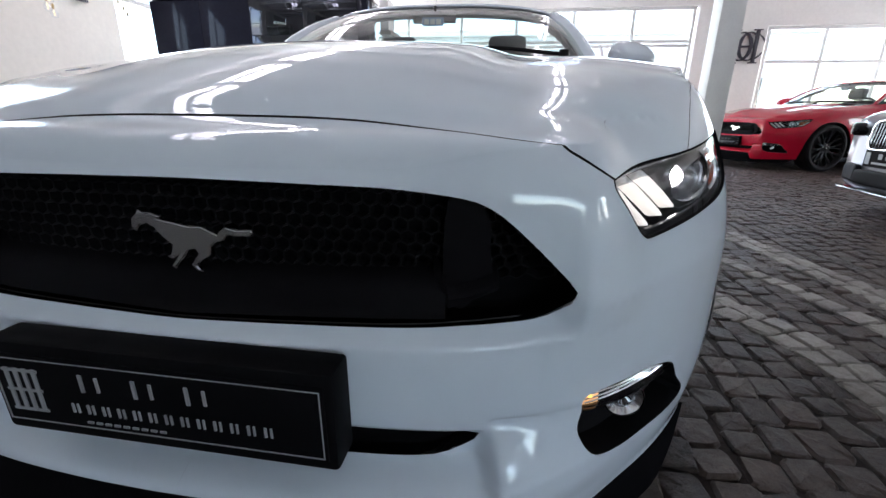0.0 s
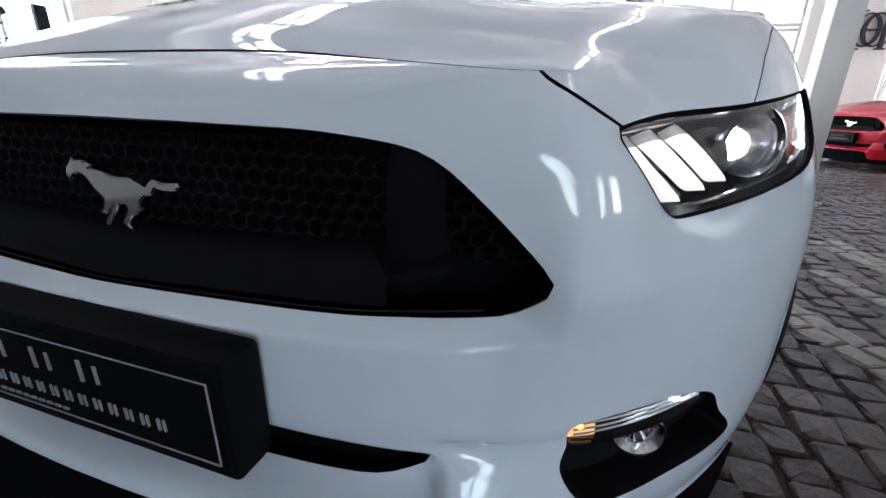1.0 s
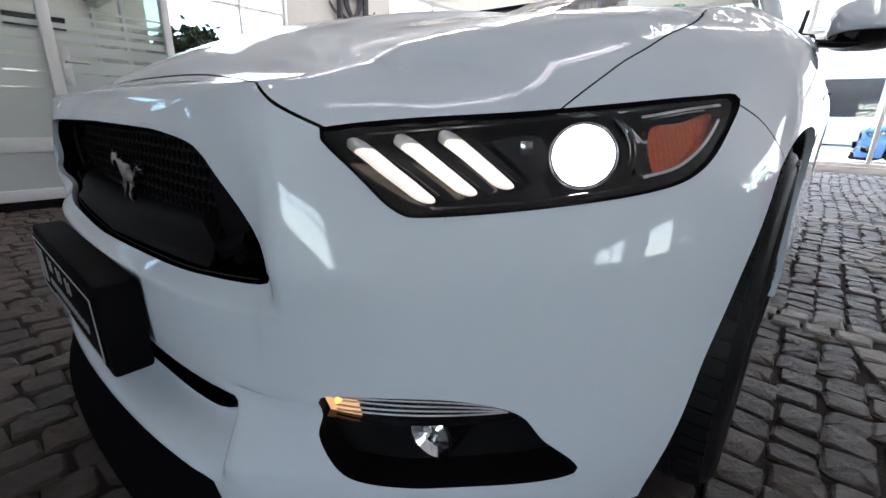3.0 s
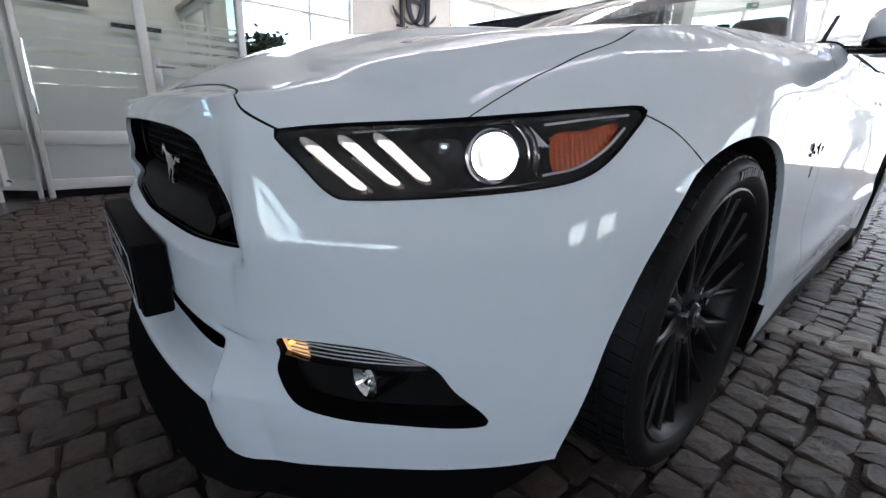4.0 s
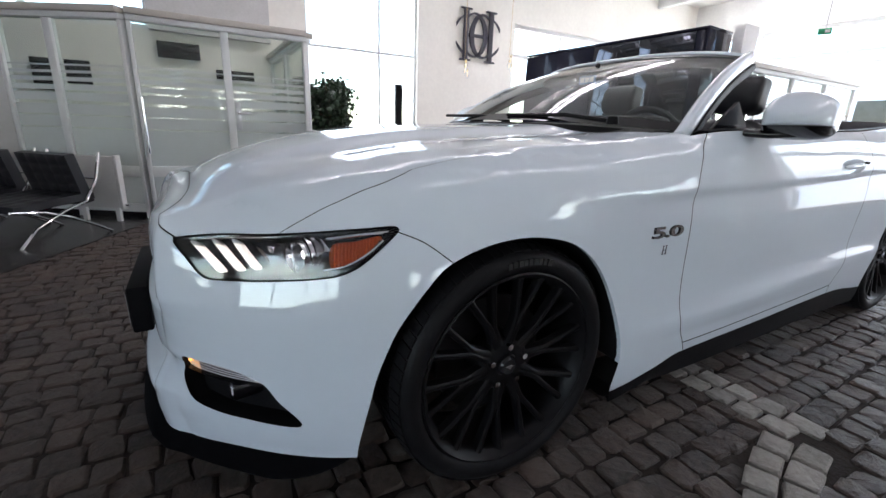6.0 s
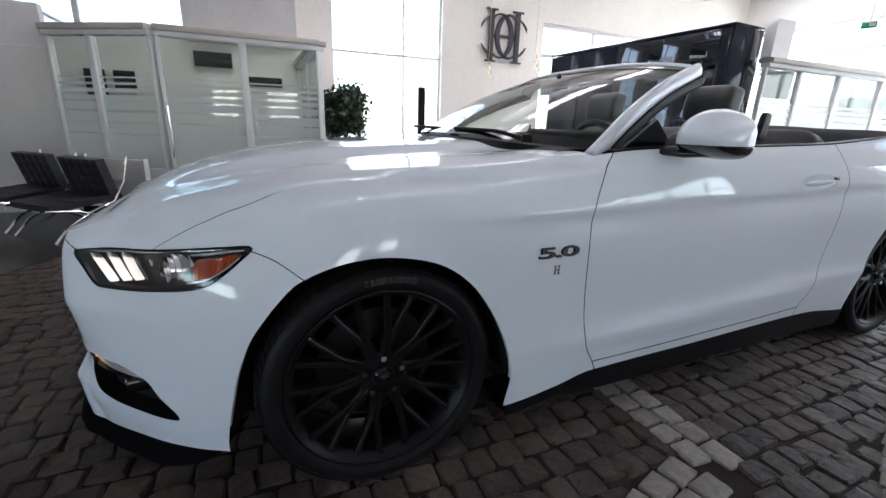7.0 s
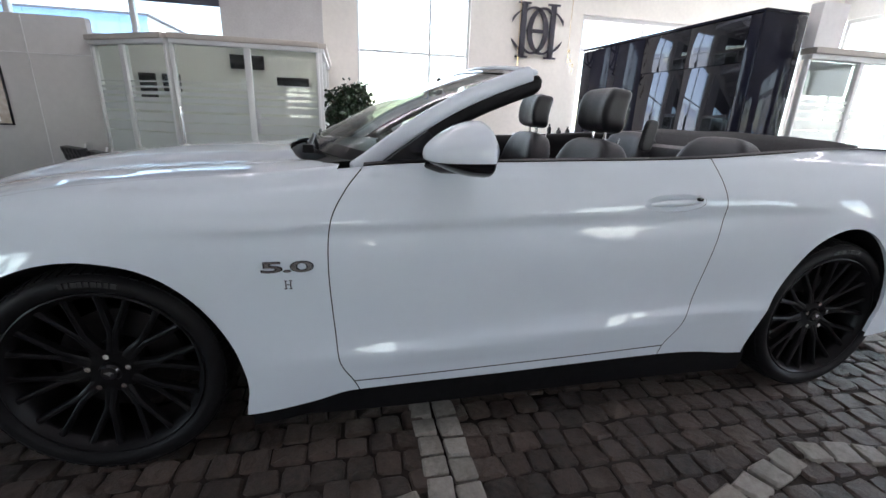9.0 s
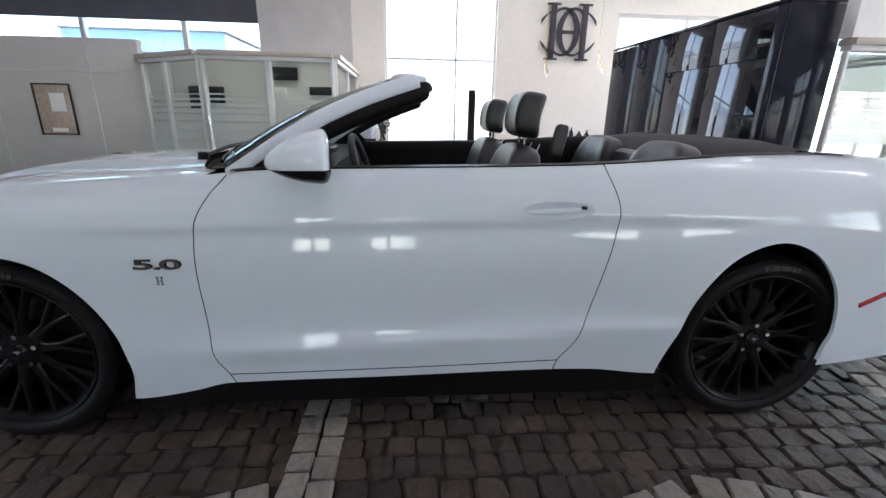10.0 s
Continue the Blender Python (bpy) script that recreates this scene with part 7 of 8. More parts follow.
def wing_mirror(q):
    t = part("wing_mirror", tube([(0.86 * q, 0.985, 0.972), (0.93 * q, 1.01, 0.968), (0.99 * q, 1.045, 0.975)], 0.022, 10, flat=0.6), GLOSS_BLACK, car, "white wing mirror on a black foot", smooth=60)
    bm = bmesh.new()
    bmesh.ops.create_uvsphere(bm, u_segments=32, v_segments=18, radius=1)
    for v in bm.verts:
        x, y, z = v.co
        e = 0.62
        x, y, z = [math.copysign(abs(w) ** e, w) for w in (x, y, z)]
        back = max(0, y)
        v.co = Vector((x * 0.100 * (1 - 0.10 * max(0, -y)), y * (0.155 if y < 0 else 0.032), z * (0.098 if z > 0 else 0.060) * (1 - 0.25 * max(0, x) * (z > 0)) * (1 - 0.62 * max(0, -y) ** 1.6)))
    bm.transform(pose(0.975 * q, 1.098, 1.014, 0, 0, 10 * q))
    low = bm.copy()
    bmesh.ops.bisect_plane(bm, geom=bm.verts[:] + bm.edges[:] + bm.faces[:], plane_co=(0, 0, 1.000), plane_no=(0, 0, -1), clear_outer=True)
    bmesh.ops.bisect_plane(low, geom=low.verts[:] + low.edges[:] + low.faces[:], plane_co=(0, 0, 0.998), plane_no=(0, 0, 1), clear_outer=True)
    part("mirror_shell", bm, WHITE_PAINT, t, "white painted mirror shell", smooth=70)
    part("mirror_base", low, GLOSS_BLACK, t, "black lower mirror shell", smooth=70)
    bm = bmesh.new()
    bmesh.ops.create_circle(bm, cap_ends=True, segments=28, radius=1)
    for v in bm.verts:
        v.co = Vector((v.co.x * 0.074, 0, v.co.y * 0.052))
    bm.transform(pose(0.975 * q, 1.132, 1.026, 0, 0, 10 * q))
    part("mirror_glass", bm, CHROME, t, "mirror glass")


for q in (1, -1):
    wing_mirror(q)

# ---- windscreen, pillars, header ----
BASE = smooth_line([(0, 0.56, 0.995), (0.25, 0.57, 0.993), (0.48, 0.615, 0.985), (0.66, 0.69, 0.975), (0.755, 0.765, 0.965)], 24)
HEAD = smooth_line([(0, 1.285, 1.318), (0.22, 1.292, 1.317), (0.42, 1.318, 1.308), (0.54, 1.355, 1.296), (0.60, 1.385, 1.285)], 24)


def screen_point(i, u):
    p = BASE[i] * (1 - u) + HEAD[i] * u
    p[2] += 0.030 * math.sin(math.pi * u)
    p[1] -= 0.012 * math.sin(math.pi * u)
    return p


bm = bmesh.new()
cols = []
idx = [(-1, i) for i in range(23, 0, -1)] + [(1, i) for i in range(24)]
for q, i in idx:
    cols.append([bm.verts.new((q * screen_point(i, u)[0], *screen_point(i, u)[1:])) for u in np.linspace(0, 1, 12)])
for a_, b_ in zip(cols, cols[1:]):
    for j in range(11):
        bm.faces.new((a_[j], b_[j], b_[j + 1], a_[j + 1]))
glass = part("windscreen", bm, SCREEN_GLASS, car, "raked windscreen with a dark edge band", smooth=80)
glass.visible_shadow = False


def edge_strip(q, bm, u0, u1):
    rows = [[bm.verts.new((q * screen_point(i, u)[0], screen_point(i, u)[1] - 0.002, screen_point(i, u)[2] + 0.003)) for i in range(24)] for u in (u0, u1)]
    for i in range(23):
        bm.faces.new((rows[0][i], rows[0][i + 1], rows[1][i + 1], rows[1][i]))
    return bm


part("edge_band", both_sides(lambda q, bm: edge_strip(q, bm, 0.0, 0.07)), GLOSS_BLACK, glass, "black lower glass band")
part("edge_band", both_sides(lambda q, bm: edge_strip(q, bm, 0.93, 1.0)), GLOSS_BLACK, glass, "black upper glass band")


def soften(ring, times=2):
    """Rounds a closed section by cutting its corners."""
    for _ in range(times):
        out = []
        for a_, b_ in zip(ring, ring[1:] + ring[:1]):
            a_, b_ = np.array(a_), np.array(b_)
            out += [tuple(a_ * 0.78 + b_ * 0.22), tuple(a_ * 0.22 + b_ * 0.78)]
        ring = out
    return ring


def capped(sections, axis, reach=0.010):
    """Adds two shrinking rings at each end, so that a bar ends in a round nose."""
    def nose(ring, sign):
        c_ = np.mean(np.array(ring), axis=0)
        return [[tuple(c_ + (np.array(p) - c_) * k + np.array(axis) * reach * sign * h) for p in ring] for k, h in ((0.88, 0.6), (0.55, 1.0))]

    return nose(sections[0], -1)[::-1] + sections + nose(sections[-1], 1)


def ribbon(sections, name, material, parent, label=""):
    """Skins a bar whose cross-sections are given ring by ring."""
    bm = bmesh.new()
    rings = [[bm.verts.new(p) for p in s] for s in sections]
    k = len(rings[0])
    for r1, r2 in zip(rings, rings[1:]):
        for j in range(k):
            bm.faces.new((r1[j], r1[(j + 1) % k], r2[(j + 1) % k], r2[j]))
    bm.faces.new(rings[0]), bm.faces.new(rings[-1][::-1])
    bmesh.ops.recalc_face_normals(bm, faces=bm.faces)
    return part(name, bm, material, parent, label, smooth=50)


for q in (1, -1):
    secs, trims = [], []
    for u in np.linspace(-0.03, 1.0, 16):
        g = screen_point(23, max(u, 0))
        g = g + (0 if u >= 0 else 1) * np.array([0.004, -0.02, -0.012])
        w = 0.030 + 0.004 * u
        out, up = Vector((0.85, 0.05, 0.30)).normalized(), Vector((0.10, -0.42, 0.90)).normalized()
        o = Vector(g)
        pts = [o - out * 0.010 + up * 0.004, o + out * 0.012 + up * 0.016, o + out * 0.036 + up * 0.008, o + out * 0.046 - up * 0.020, o + out * 0.040 - up * 0.050, o + out * 0.0 - up * 0.045, o - out * 0.012 - up * 0.012]
        secs.append(soften([(p.x * q, p.y, p.z) for p in pts]))
        pts = [o + out * 0.040 - up * 0.046, o + out * 0.046 - up * 0.054, o + out * 0.042 - up * 0.088, o + out * 0.006 - up * 0.094, o - out * 0.006 - up * 0.046]
        trims.append(soften([(p.x * q, p.y, p.z) for p in pts]))
    ribbon(capped(secs, (0, 0.4, 0.2), 0.02), "windscreen_pillar", WHITE_PAINT, car, "white painted windscreen pillar")
    ribbon(capped(trims, (0, 0.85, 0.4), 0.03), "pillar_trim", BLACK_PLASTIC, car, "black inner pillar trim")
head_secs, head_trim = [], []
for q, i in idx:
    g = Vector(screen_point(i, 1.0))
    x = g.x * q
    head_secs.append([(x, g.y - 0.012, g.z + 0.004), (x, g.y + 0.008, g.z + 0.016), (x, g.y + 0.040, g.z + 0.014), (x, g.y + 0.052, g.z + 0.002), (x, g.y + 0.045, g.z - 0.012), (x, g.y, g.z - 0.014)])
    head_trim.append([(x, g.y + 0.0, g.z - 0.012), (x, g.y + 0.054, g.z - 0.003), (x, g.y + 0.074, g.z - 0.026), (x, g.y + 0.066, g.z - 0.046), (x, g.y + 0.010, g.z - 0.055), (x, g.y - 0.03, g.z - 0.035)])
ribbon(capped([soften(r_) for r_ in head_secs], (1, 0, 0), 0.018), "screen_header", WHITE_PAINT, car, "white header rail over the windscreen")
ribbon(capped([soften(r_) for r_ in head_trim], (1, 0, 0), 0.018), "header_trim", BLACK_PLASTIC, car, "black rubber seal on the header rail")
# cowl with wipers
bm = bmesh.new()
cw = smooth_line(COWL, 24)
rows = []
for q, i in idx:
    a_, b_ = cw[i], BASE[i]
    za = float(bonnet(a_[0], a_[1])[0])
    rows.append([bm.verts.new((q * (a_[0] * (1 - u) + b_[0] * u), a_[1] * (1 - u) + (b_[1] - 0.01) * u, (za - 0.022) * (1 - u) + (b_[2] - 0.006) * u - 0.016 * math.sin(math.pi * u))) for u in np.linspace(0, 1, 5)])
for r1, r2 in zip(rows, rows[1:]):
    for j in range(4):
        bm.faces.new((r1[j], r2[j], r2[j + 1], r1[j + 1]))
part("cowl", bm, BLACK_PLASTIC, car, "black scuttle under the windscreen", smooth=60)
for x0, x1 in ((0.62, 0.05), (0.02, -0.50)):
    w = part("wiper", tube([(x0, 0.60, 0.995), (x0 * 0.6 + x1 * 0.4, 0.60, 1.018), (x1, 0.585, 1.020)], 0.008, 6), BLACK_PLASTIC, car, "black wiper resting at the screen's foot")
    part("wiper_pivot", lathe([(0.0, 0.03), (0.018, 0.026), (0.022, 0.0)], 16, "z"), BLACK_PLASTIC, w).location = (x0, 0.60, 0.985)
part("interior_mirror", box((-0.115, 1.155, 1.215), (0.115, 1.18, 1.275), 0.010), GLOSS_BLACK, car, "black interior mirror behind the screen")
part("mirror_stem", rod((0, 1.165, 1.26), (0, 1.19, 1.296), 0.010), GLOSS_BLACK, car)
tag = part("screen_tag", box((-0.055, 1.120, 1.195), (0.055, 1.123, 1.235)), BLUE_ROOF, car, "small blue sticker behind the screen")
for k in range(3):
    part("tag_mark", box((-0.045 + 0.031 * k, 1.1185, 1.203), (-0.020 + 0.031 * k, 1.1205, 1.227)), SIGN_WHITE, tag, "plain pale bar of writing")

# ---- cabin ----
part("cabin_floor", box((-0.74, 0.6, 0.24), (0.74, 2.75, 0.32), 0.02), FABRIC, car, "black carpeted cabin floor")
part("bulkhead", box((-0.76, 0.52, 0.25), (0.76, 0.62, 0.93)), BLACK_PLASTIC, car)
dash = [(0.60, 0.955), (0.66, 0.985), (0.80, 0.995), (0.98, 0.985), (1.05, 0.955), (1.06, 0.80), (1.02, 0.62), (0.62, 0.60)]
bm = bmesh.new()
r_ = [[bm.verts.new((x, y, z - 0.02 * (abs(x) / 0.74) ** 2)) for y, z in dash] for x in np.linspace(-0.745, 0.745, 13)]
for r1, r2 in zip(r_, r_[1:]):
    for j in range(len(dash) - 1):
        bm.faces.new((r1[j], r2[j], r2[j + 1], r1[j + 1]))
part("dashboard", bm, BLACK_PLASTIC, car, "black moulded dashboard", smooth=50)
bm = bmesh.new()
part("instrument_hood", box((0.20, 0.86, 0.985), (0.56, 1.04, 1.03), 0.03), BLACK_PLASTIC, car)
st = part("steering_wheel", tube([(0.37 + 0.18 * math.cos(a_), 1.17 - 0.05 * math.sin(a_), 0.895 + 0.17 * math.sin(a_)) for a_ in np.linspace(0, math.tau, 36, endpoint=False)], 0.016, 8, closed=True), LEATHER, car, "black leather steering wheel")
part("steering_hub", lathe([(0.0, 0.0), (0.055, 0.005), (0.06, 0.03), (0.0, 0.04)], 20, "z"), BLACK_PLASTIC, st).matrix_basis = pose(0.37, 1.155, 0.895, 70)
for a_ in (0.0, math.pi, -math.pi / 2):
    part("steering_spoke", rod((0.37, 1.15, 0.895), (0.37 + 0.17 * math.cos(a_), 1.165 - 0.05 * math.sin(a_), 0.895 + 0.165 * math.sin(a_)), 0.012, seg=8), DARK_CHROME, st)
part("centre_console", box((-0.13, 0.95, 0.3), (0.13, 2.1, 0.66), 0.03), BLACK_PLASTIC, car)
for q in (1, -1):
    # inner door and side trim up to the belt
    bm = bmesh.new()
    ys = np.linspace(0.78, 3.0, 40)
    rows = []
    for off, dz in ((0.004, 0.004), (-0.028, 0.008), (-0.055, -0.006), (-0.075, -0.06), (-0.075, -0.60)):
        row = []
        for y in ys:
            s = s_at(float(y))
            p = skin(s, Z_SH(s))[0]
            row.append(bm.verts.new(((p[0] + off) * q, y, max(p[2] + dz, 0.3))))
        rows.append(row)
    for r1, r2 in zip(rows, rows[1:]):
        for i in range(len(ys) - 1):
            w = (r1[i], r1[i + 1], r2[i + 1], r2[i])
            bm.faces.new(w if q == 1 else w[::-1])
    part("belt_trim", bm, BLACK_PLASTIC, car, "black belt trim and inner side panel", smooth=50)
    # mirror triangle
    part("quarter_trim", sweep_polygon([(0.83, 0.968), (1.07, 0.985), (0.98, 1.075)], 0.012, m=Matrix(((0, 1, 0, 0.815 * q), (1, 0, 0, 0), (0, 0, 1, 0), (0, 0, 0, 1)))), GLOSS_BLACK, car)


def cushion(w, d, h, bend=0.0, ribs=0):
    """A padded block, rounded, with bolsters and stitched ribs."""
    bm = bmesh.new()
    bmesh.ops.create_cube(bm, size=2)
    bmesh.ops.subdivide_edges(bm, edges=bm.edges[:], cuts=9, use_grid_fill=True)
    for v in bm.verts:
        x, y, z = v.co
        n_ = (abs(x) ** 5 + abs(y) ** 5 + abs(z) ** 5) ** 0.2
        x, y, z = x / n_, y / n_, z / n_
        bol = 0.28 * max(0, abs(x) - 0.5) ** 1.0 * (y < 0)
        v.co = Vector((x * w / 2, y * d / 2 - bol * d + bend * z * z, z * h / 2))
    return bm


def seat(x, y, name, hgt, head):
    t = part(name, cushion(0.50, 0.52, 0.16), LEATHER, car, "black leather seat with white stitching", smooth=80)
    home = pose(x, y - 0.22, 0.50, 8)
    t.matrix_basis = home
    away = home.inverted()
    bm = cushion(0.50, 0.15, hgt, 0.0)
    for v in bm.verts:
        if v.co.z > 0:
            v.co.x *= 1 - 0.30 * (v.co.z / (hgt / 2)) ** 2
    bm.transform(away @ pose(x, y + 0.06, 0.45 + hgt / 2, -14))
    part("backrest", bm, LEATHER, t, smooth=80)
    if head:
        for dx in (-0.10, 0.10):
            line = [pose(x, y, 0) @ Vector((dx * (1 - 0.35 * u), 0.08 + 0.19 * u - 0.075, 0.55 + 0.50 * u)) for u in np.linspace(0, 1, 8)]
            part("seam", tube([away @ p for p in line], 0.002, 5), SIGN_WHITE, t, "pale stitched seam")
        bm = cushion(0.25, 0.11, 0.19, 0.02)
        bm.transform(away @ pose(x, y + 0.13, head - 0.095, -8))
        part("headrest", bm, LEATHER, t, smooth=80)
        for dx in (-0.05, 0.05):
            part("headrest_post", rod(away @ Vector((x + dx, y + 0.13, head - 0.26)), away @ Vector((x + dx, y + 0.13, head - 0.16)), 0.007, seg=8), CHROME, t)
    return t


seat(0.37, 1.74, "seat", 0.60, 1.265)
seat(-0.37, 1.74, "seat", 0.60, 1.265)
part("belt_guide", cushion(0.03, 0.05, 0.13), LEATHER, car, "black belt guide on the seat shoulder", smooth=80).matrix_basis = pose(0.58, 1.97, 1.07, -10)
for q in (1, -1):
    seat(0.36 * q, 2.46, "rear_seat", 0.62, 0)
part("rear_shelf", box((-0.74, 2.55, 0.55), (0.74, 2.75, 1.00), 0.05), LEATHER, car, "black padded rear cabin wall")
# folded roof under its cover
bm = bmesh.new()
rows = []
for y, z, w in ((2.62, 0.99, 0.80), (2.70, 1.06, 0.80), (2.82, 1.088, 0.79), (2.98, 1.080, 0.74), (3.10, 1.062, 0.62), (3.17, 1.045, 0.45), (3.19, 1.03, 0.40)):
    rows.append([bm.verts.new((w * x, y - 0.10 * abs(x) ** 2.5 * (y > 2.9), z - 0.030 * abs(x) ** 3 + 0.004 * math.sin(9 * x + y * 20))) for x in np.linspace(-1, 1, 25)])
for r1, r2 in zip(rows, rows[1:]):
    for i in range(24):
        bm.faces.new((r1[i], r1[i + 1], r2[i + 1], r2[i]))
part("roof_cover", bm, FABRIC, car, "black cover over the folded roof", smooth=70)

# ---- neighbouring cars ----
def repaint(thing_, paint, label):
    for ob in (thing_, *thing_.children_recursive):
        if ob.type == "MESH" and ob.material_slots and ob.material_slots[0].material == WHITE_PAINT:
            ob.material_slots[0].link = "OBJECT"
            ob.material_slots[0].material = paint
        elif ob.type == "MESH" and ob.material_slots and ob.material_slots[0].material in (LED, XENON, AMBER_LIT, FOG_GLOW):
            ob.material_slots[0].link = "OBJECT"
            ob.material_slots[0].material = ACRYLIC
    return tagged(thing_, label, "car")


red = repaint(copy_thing(car, pose(4.72, 6.75, 0, 0, 0, -72)), RED_PAINT, "red convertible with black wheels, parked on the cobbles")
red.name = "red_convertible"
blue = repaint(copy_thing(car, pose(2.45, 12.98, -0.06, 0, 0, -90)), BLUE_PAINT, "blue convertible parked outside behind the glazed front")
blue.name = "blue_convertible"


def silver_car(at, turn):
    """A silver hatchback seen from its nose: rounded body, double grille, lamps, plate, wheels."""
    t = thing("silver_hatchback", "silver hatchback with a twin grille and black dealer plate", "car", at, turn)
    secs = []
    for y, w, zt, zb in ((0.0, 0.62, 0.72, 0.22), (0.04, 0.76, 0.79, 0.19), (0.16, 0.86, 0.84, 0.18), (0.5, 0.90, 0.90, 0.20), (1.1, 0.90, 0.98, 0.22), (1.5, 0.90, 1.02, 0.22), (3.6, 0.89, 1.05, 0.22), (4.1, 0.86, 1.0, 0.25), (4.25, 0.75, 0.9, 0.3)):
        ring = []
        for a in np.linspace(0, math.tau, 40, endpoint=False):
            c, s_ = math.cos(a), math.sin(a)
            e = 0.45
            ring.append((w * math.copysign(abs(c) ** e, c), y + 0.10 * (abs(c) ** 4) * (y < 0.1), (zt + zb) / 2 + (zt - zb) / 2 * math.copysign(abs(s_) ** e, s_)))
        secs.append(ring)
    ribbon(secs, "body", SILVER_PAINT, t)
    secs = []
    for y, w, z in ((1.05, 0.74, 0.97), (1.75, 0.62, 1.40), (2.3, 0.60, 1.45), (3.3, 0.60, 1.40), (4.0, 0.70, 1.0)):
        secs.append([(w, y, z), (-w, y, z), (-0.84, y, 0.95), (0.84, y, 0.95)])
    ribbon(secs, "glasshouse", GLOSS_BLACK, t, "dark glazed cabin")
    ribbon([[(0.58, y, z), (-0.58, y, z), (-0.58, y, z + 0.02), (0.58, y, z + 0.02)] for y, z in ((1.8, 1.42), (2.3, 1.465), (3.2, 1.42))], "roof", SILVER_PAINT, t)
    for q in (-1, 1):
        g = part("kidney_grille", cushion(0.28, 0.05, 0.22), GLOSS_BLACK, t, "chrome-framed half of the twin grille", smooth=80)
        g.matrix_basis = pose(0.16 * q, -0.005, 0.64, -6)
        for k in range(7):
            part("grille_slat", box((-0.105 + 0.033 * k, -0.034, -0.09), (-0.095 + 0.033 * k, -0.026, 0.09), 0.002), DARK_CHROME, g)
        part("grille_ring", tube([(0.14 * math.copysign(abs(math.cos(a)) ** 0.5, math.cos(a)), -0.026, 0.112 * math.copysign(abs(math.sin(a)) ** 0.5, math.sin(a))) for a in np.linspace(0, math.tau, 32, endpoint=False)], 0.009, 6, closed=True), CHROME, g)
        h = part("headlight", cushion(0.32, 0.16, 0.11), GLOSS_BLACK, t, "clear headlight", smooth=80)
        h.matrix_basis = pose(0.60 * q, 0.09, 0.68, 0, 0, 28 * q)
        for dx in (-0.07, 0.06):
            part("lamp_ring", tube([(dx + 0.04 * math.cos(a), -0.085, 0.038 * math.sin(a)) for a in np.linspace(0, math.tau, 24, endpoint=False)], 0.006, 6, closed=True), SIGN_WHITE, h)
        part("side_intake", cushion(0.28, 0.06, 0.15), BLACK_PLASTIC, t, smooth=80).matrix_basis = pose(0.56 * q, 0.06, 0.32, 0, 0, 14 * q)
        for y in (0.80, 3.45):
            w = part("wheel", lathe([(0.20, -0.2), (0.31, -0.2), (0.325, -0.17), (0.325, -0.03), (0.31, 0.0), (0.22, -0.01), (0.21, -0.03), (0.0, -0.03)], 40, "x"), RUBBER, t, smooth=40)
            w.matrix_basis = pose(0.905 * q, y, 0.325) @ (Matrix.Rotation(math.pi, 4, "Z") if q == -1 else Matrix())
            for k in range(10):
                a = k * math.tau / 10
                part("spoke", rod((-0.02, 0.04 * math.cos(a), 0.04 * math.sin(a)), (-0.015, 0.20 * math.cos(a), 0.20 * math.sin(a)), 0.014, seg=6), STEEL, w)
        part("wing_mirror", cushion(0.2, 0.1, 0.12), SILVER_PAINT, t, smooth=80).matrix_basis = pose(0.98 * q, 1.35, 1.03)
    part("lower_intake", cushion(0.95, 0.06, 0.13), BLACK_PLASTIC, t, smooth=80).matrix_basis = pose(0, 0.03, 0.30)
    part("lip", box((-0.60, -0.015, 0.18), (0.60, 0.10, 0.20), 0.008), DARK_CHROME, t, "grey lower lip")
    pl = part("plate_holder", box((-0.26, -0.06, 0.40), (0.26, -0.02, 0.53), 0.005), PLATE_BLACK, t, "black dealer plate")
    for k in range(3):
        part("plate_mark", box((-0.10 + 0.08 * k, -0.0625, 0.465), (-0.06 + 0.08 * k, -0.059, 0.505)), LETTER, pl, "plain silver bar of writing")
    part("plate_mark", box((-0.16, -0.0625, 0.425), (0.18, -0.059, 0.44)), LETTER, pl, "plain silver bar of writing")
    part("plate_mark", box((-0.24, -0.0625, 0.42), (-0.19, -0.059, 0.51)), LETTER, pl, "plain silver bar of writing")
    return t


silver_car((3.30, 2.45, 0), -95)

# ---- cobbled floor: dark setts, and double rows of pale ones ----
rng = random.Random(11)
STRIPS = [(2, [(-1.2, 1.03), (1.26, 1.03)]), (2, [(1.24, 0.98), (1.30, 0.72), (1.39, 0.50), (1.50, 0.28), (1.545, 0.05), (1.56, -0.25), (1.52, -0.8), (1.40, -1.5)]),
          (1, [(1.62, 1.25), (1.72, 0.97), (1.88, 0.45), (1.93, -0.1), (1.90, -0.8)]), (2, [(1.92, 1.85), (2.03, 1.25), (2.13, 0.73), (2.18, 0.1), (2.15, -0.7)]),
          (1, [(1.62, 1.28), (1.50, 1.55), (1.36, 1.97), (1.275, 2.24)]), (1, [(1.255, 2.30), (1.30, 2.50), (1.40, 2.74), (1.62, 2.92), (2.1, 3.3)]),
          (2, [(0.2, 3.75), (0.78, 3.53), (1.2, 3.52), (1.75, 3.38), (2.4, 3.1)]), (2, [(1.62, 3.52), (1.80, 4.2), (2.05, 4.9), (2.3, 5.6)])]


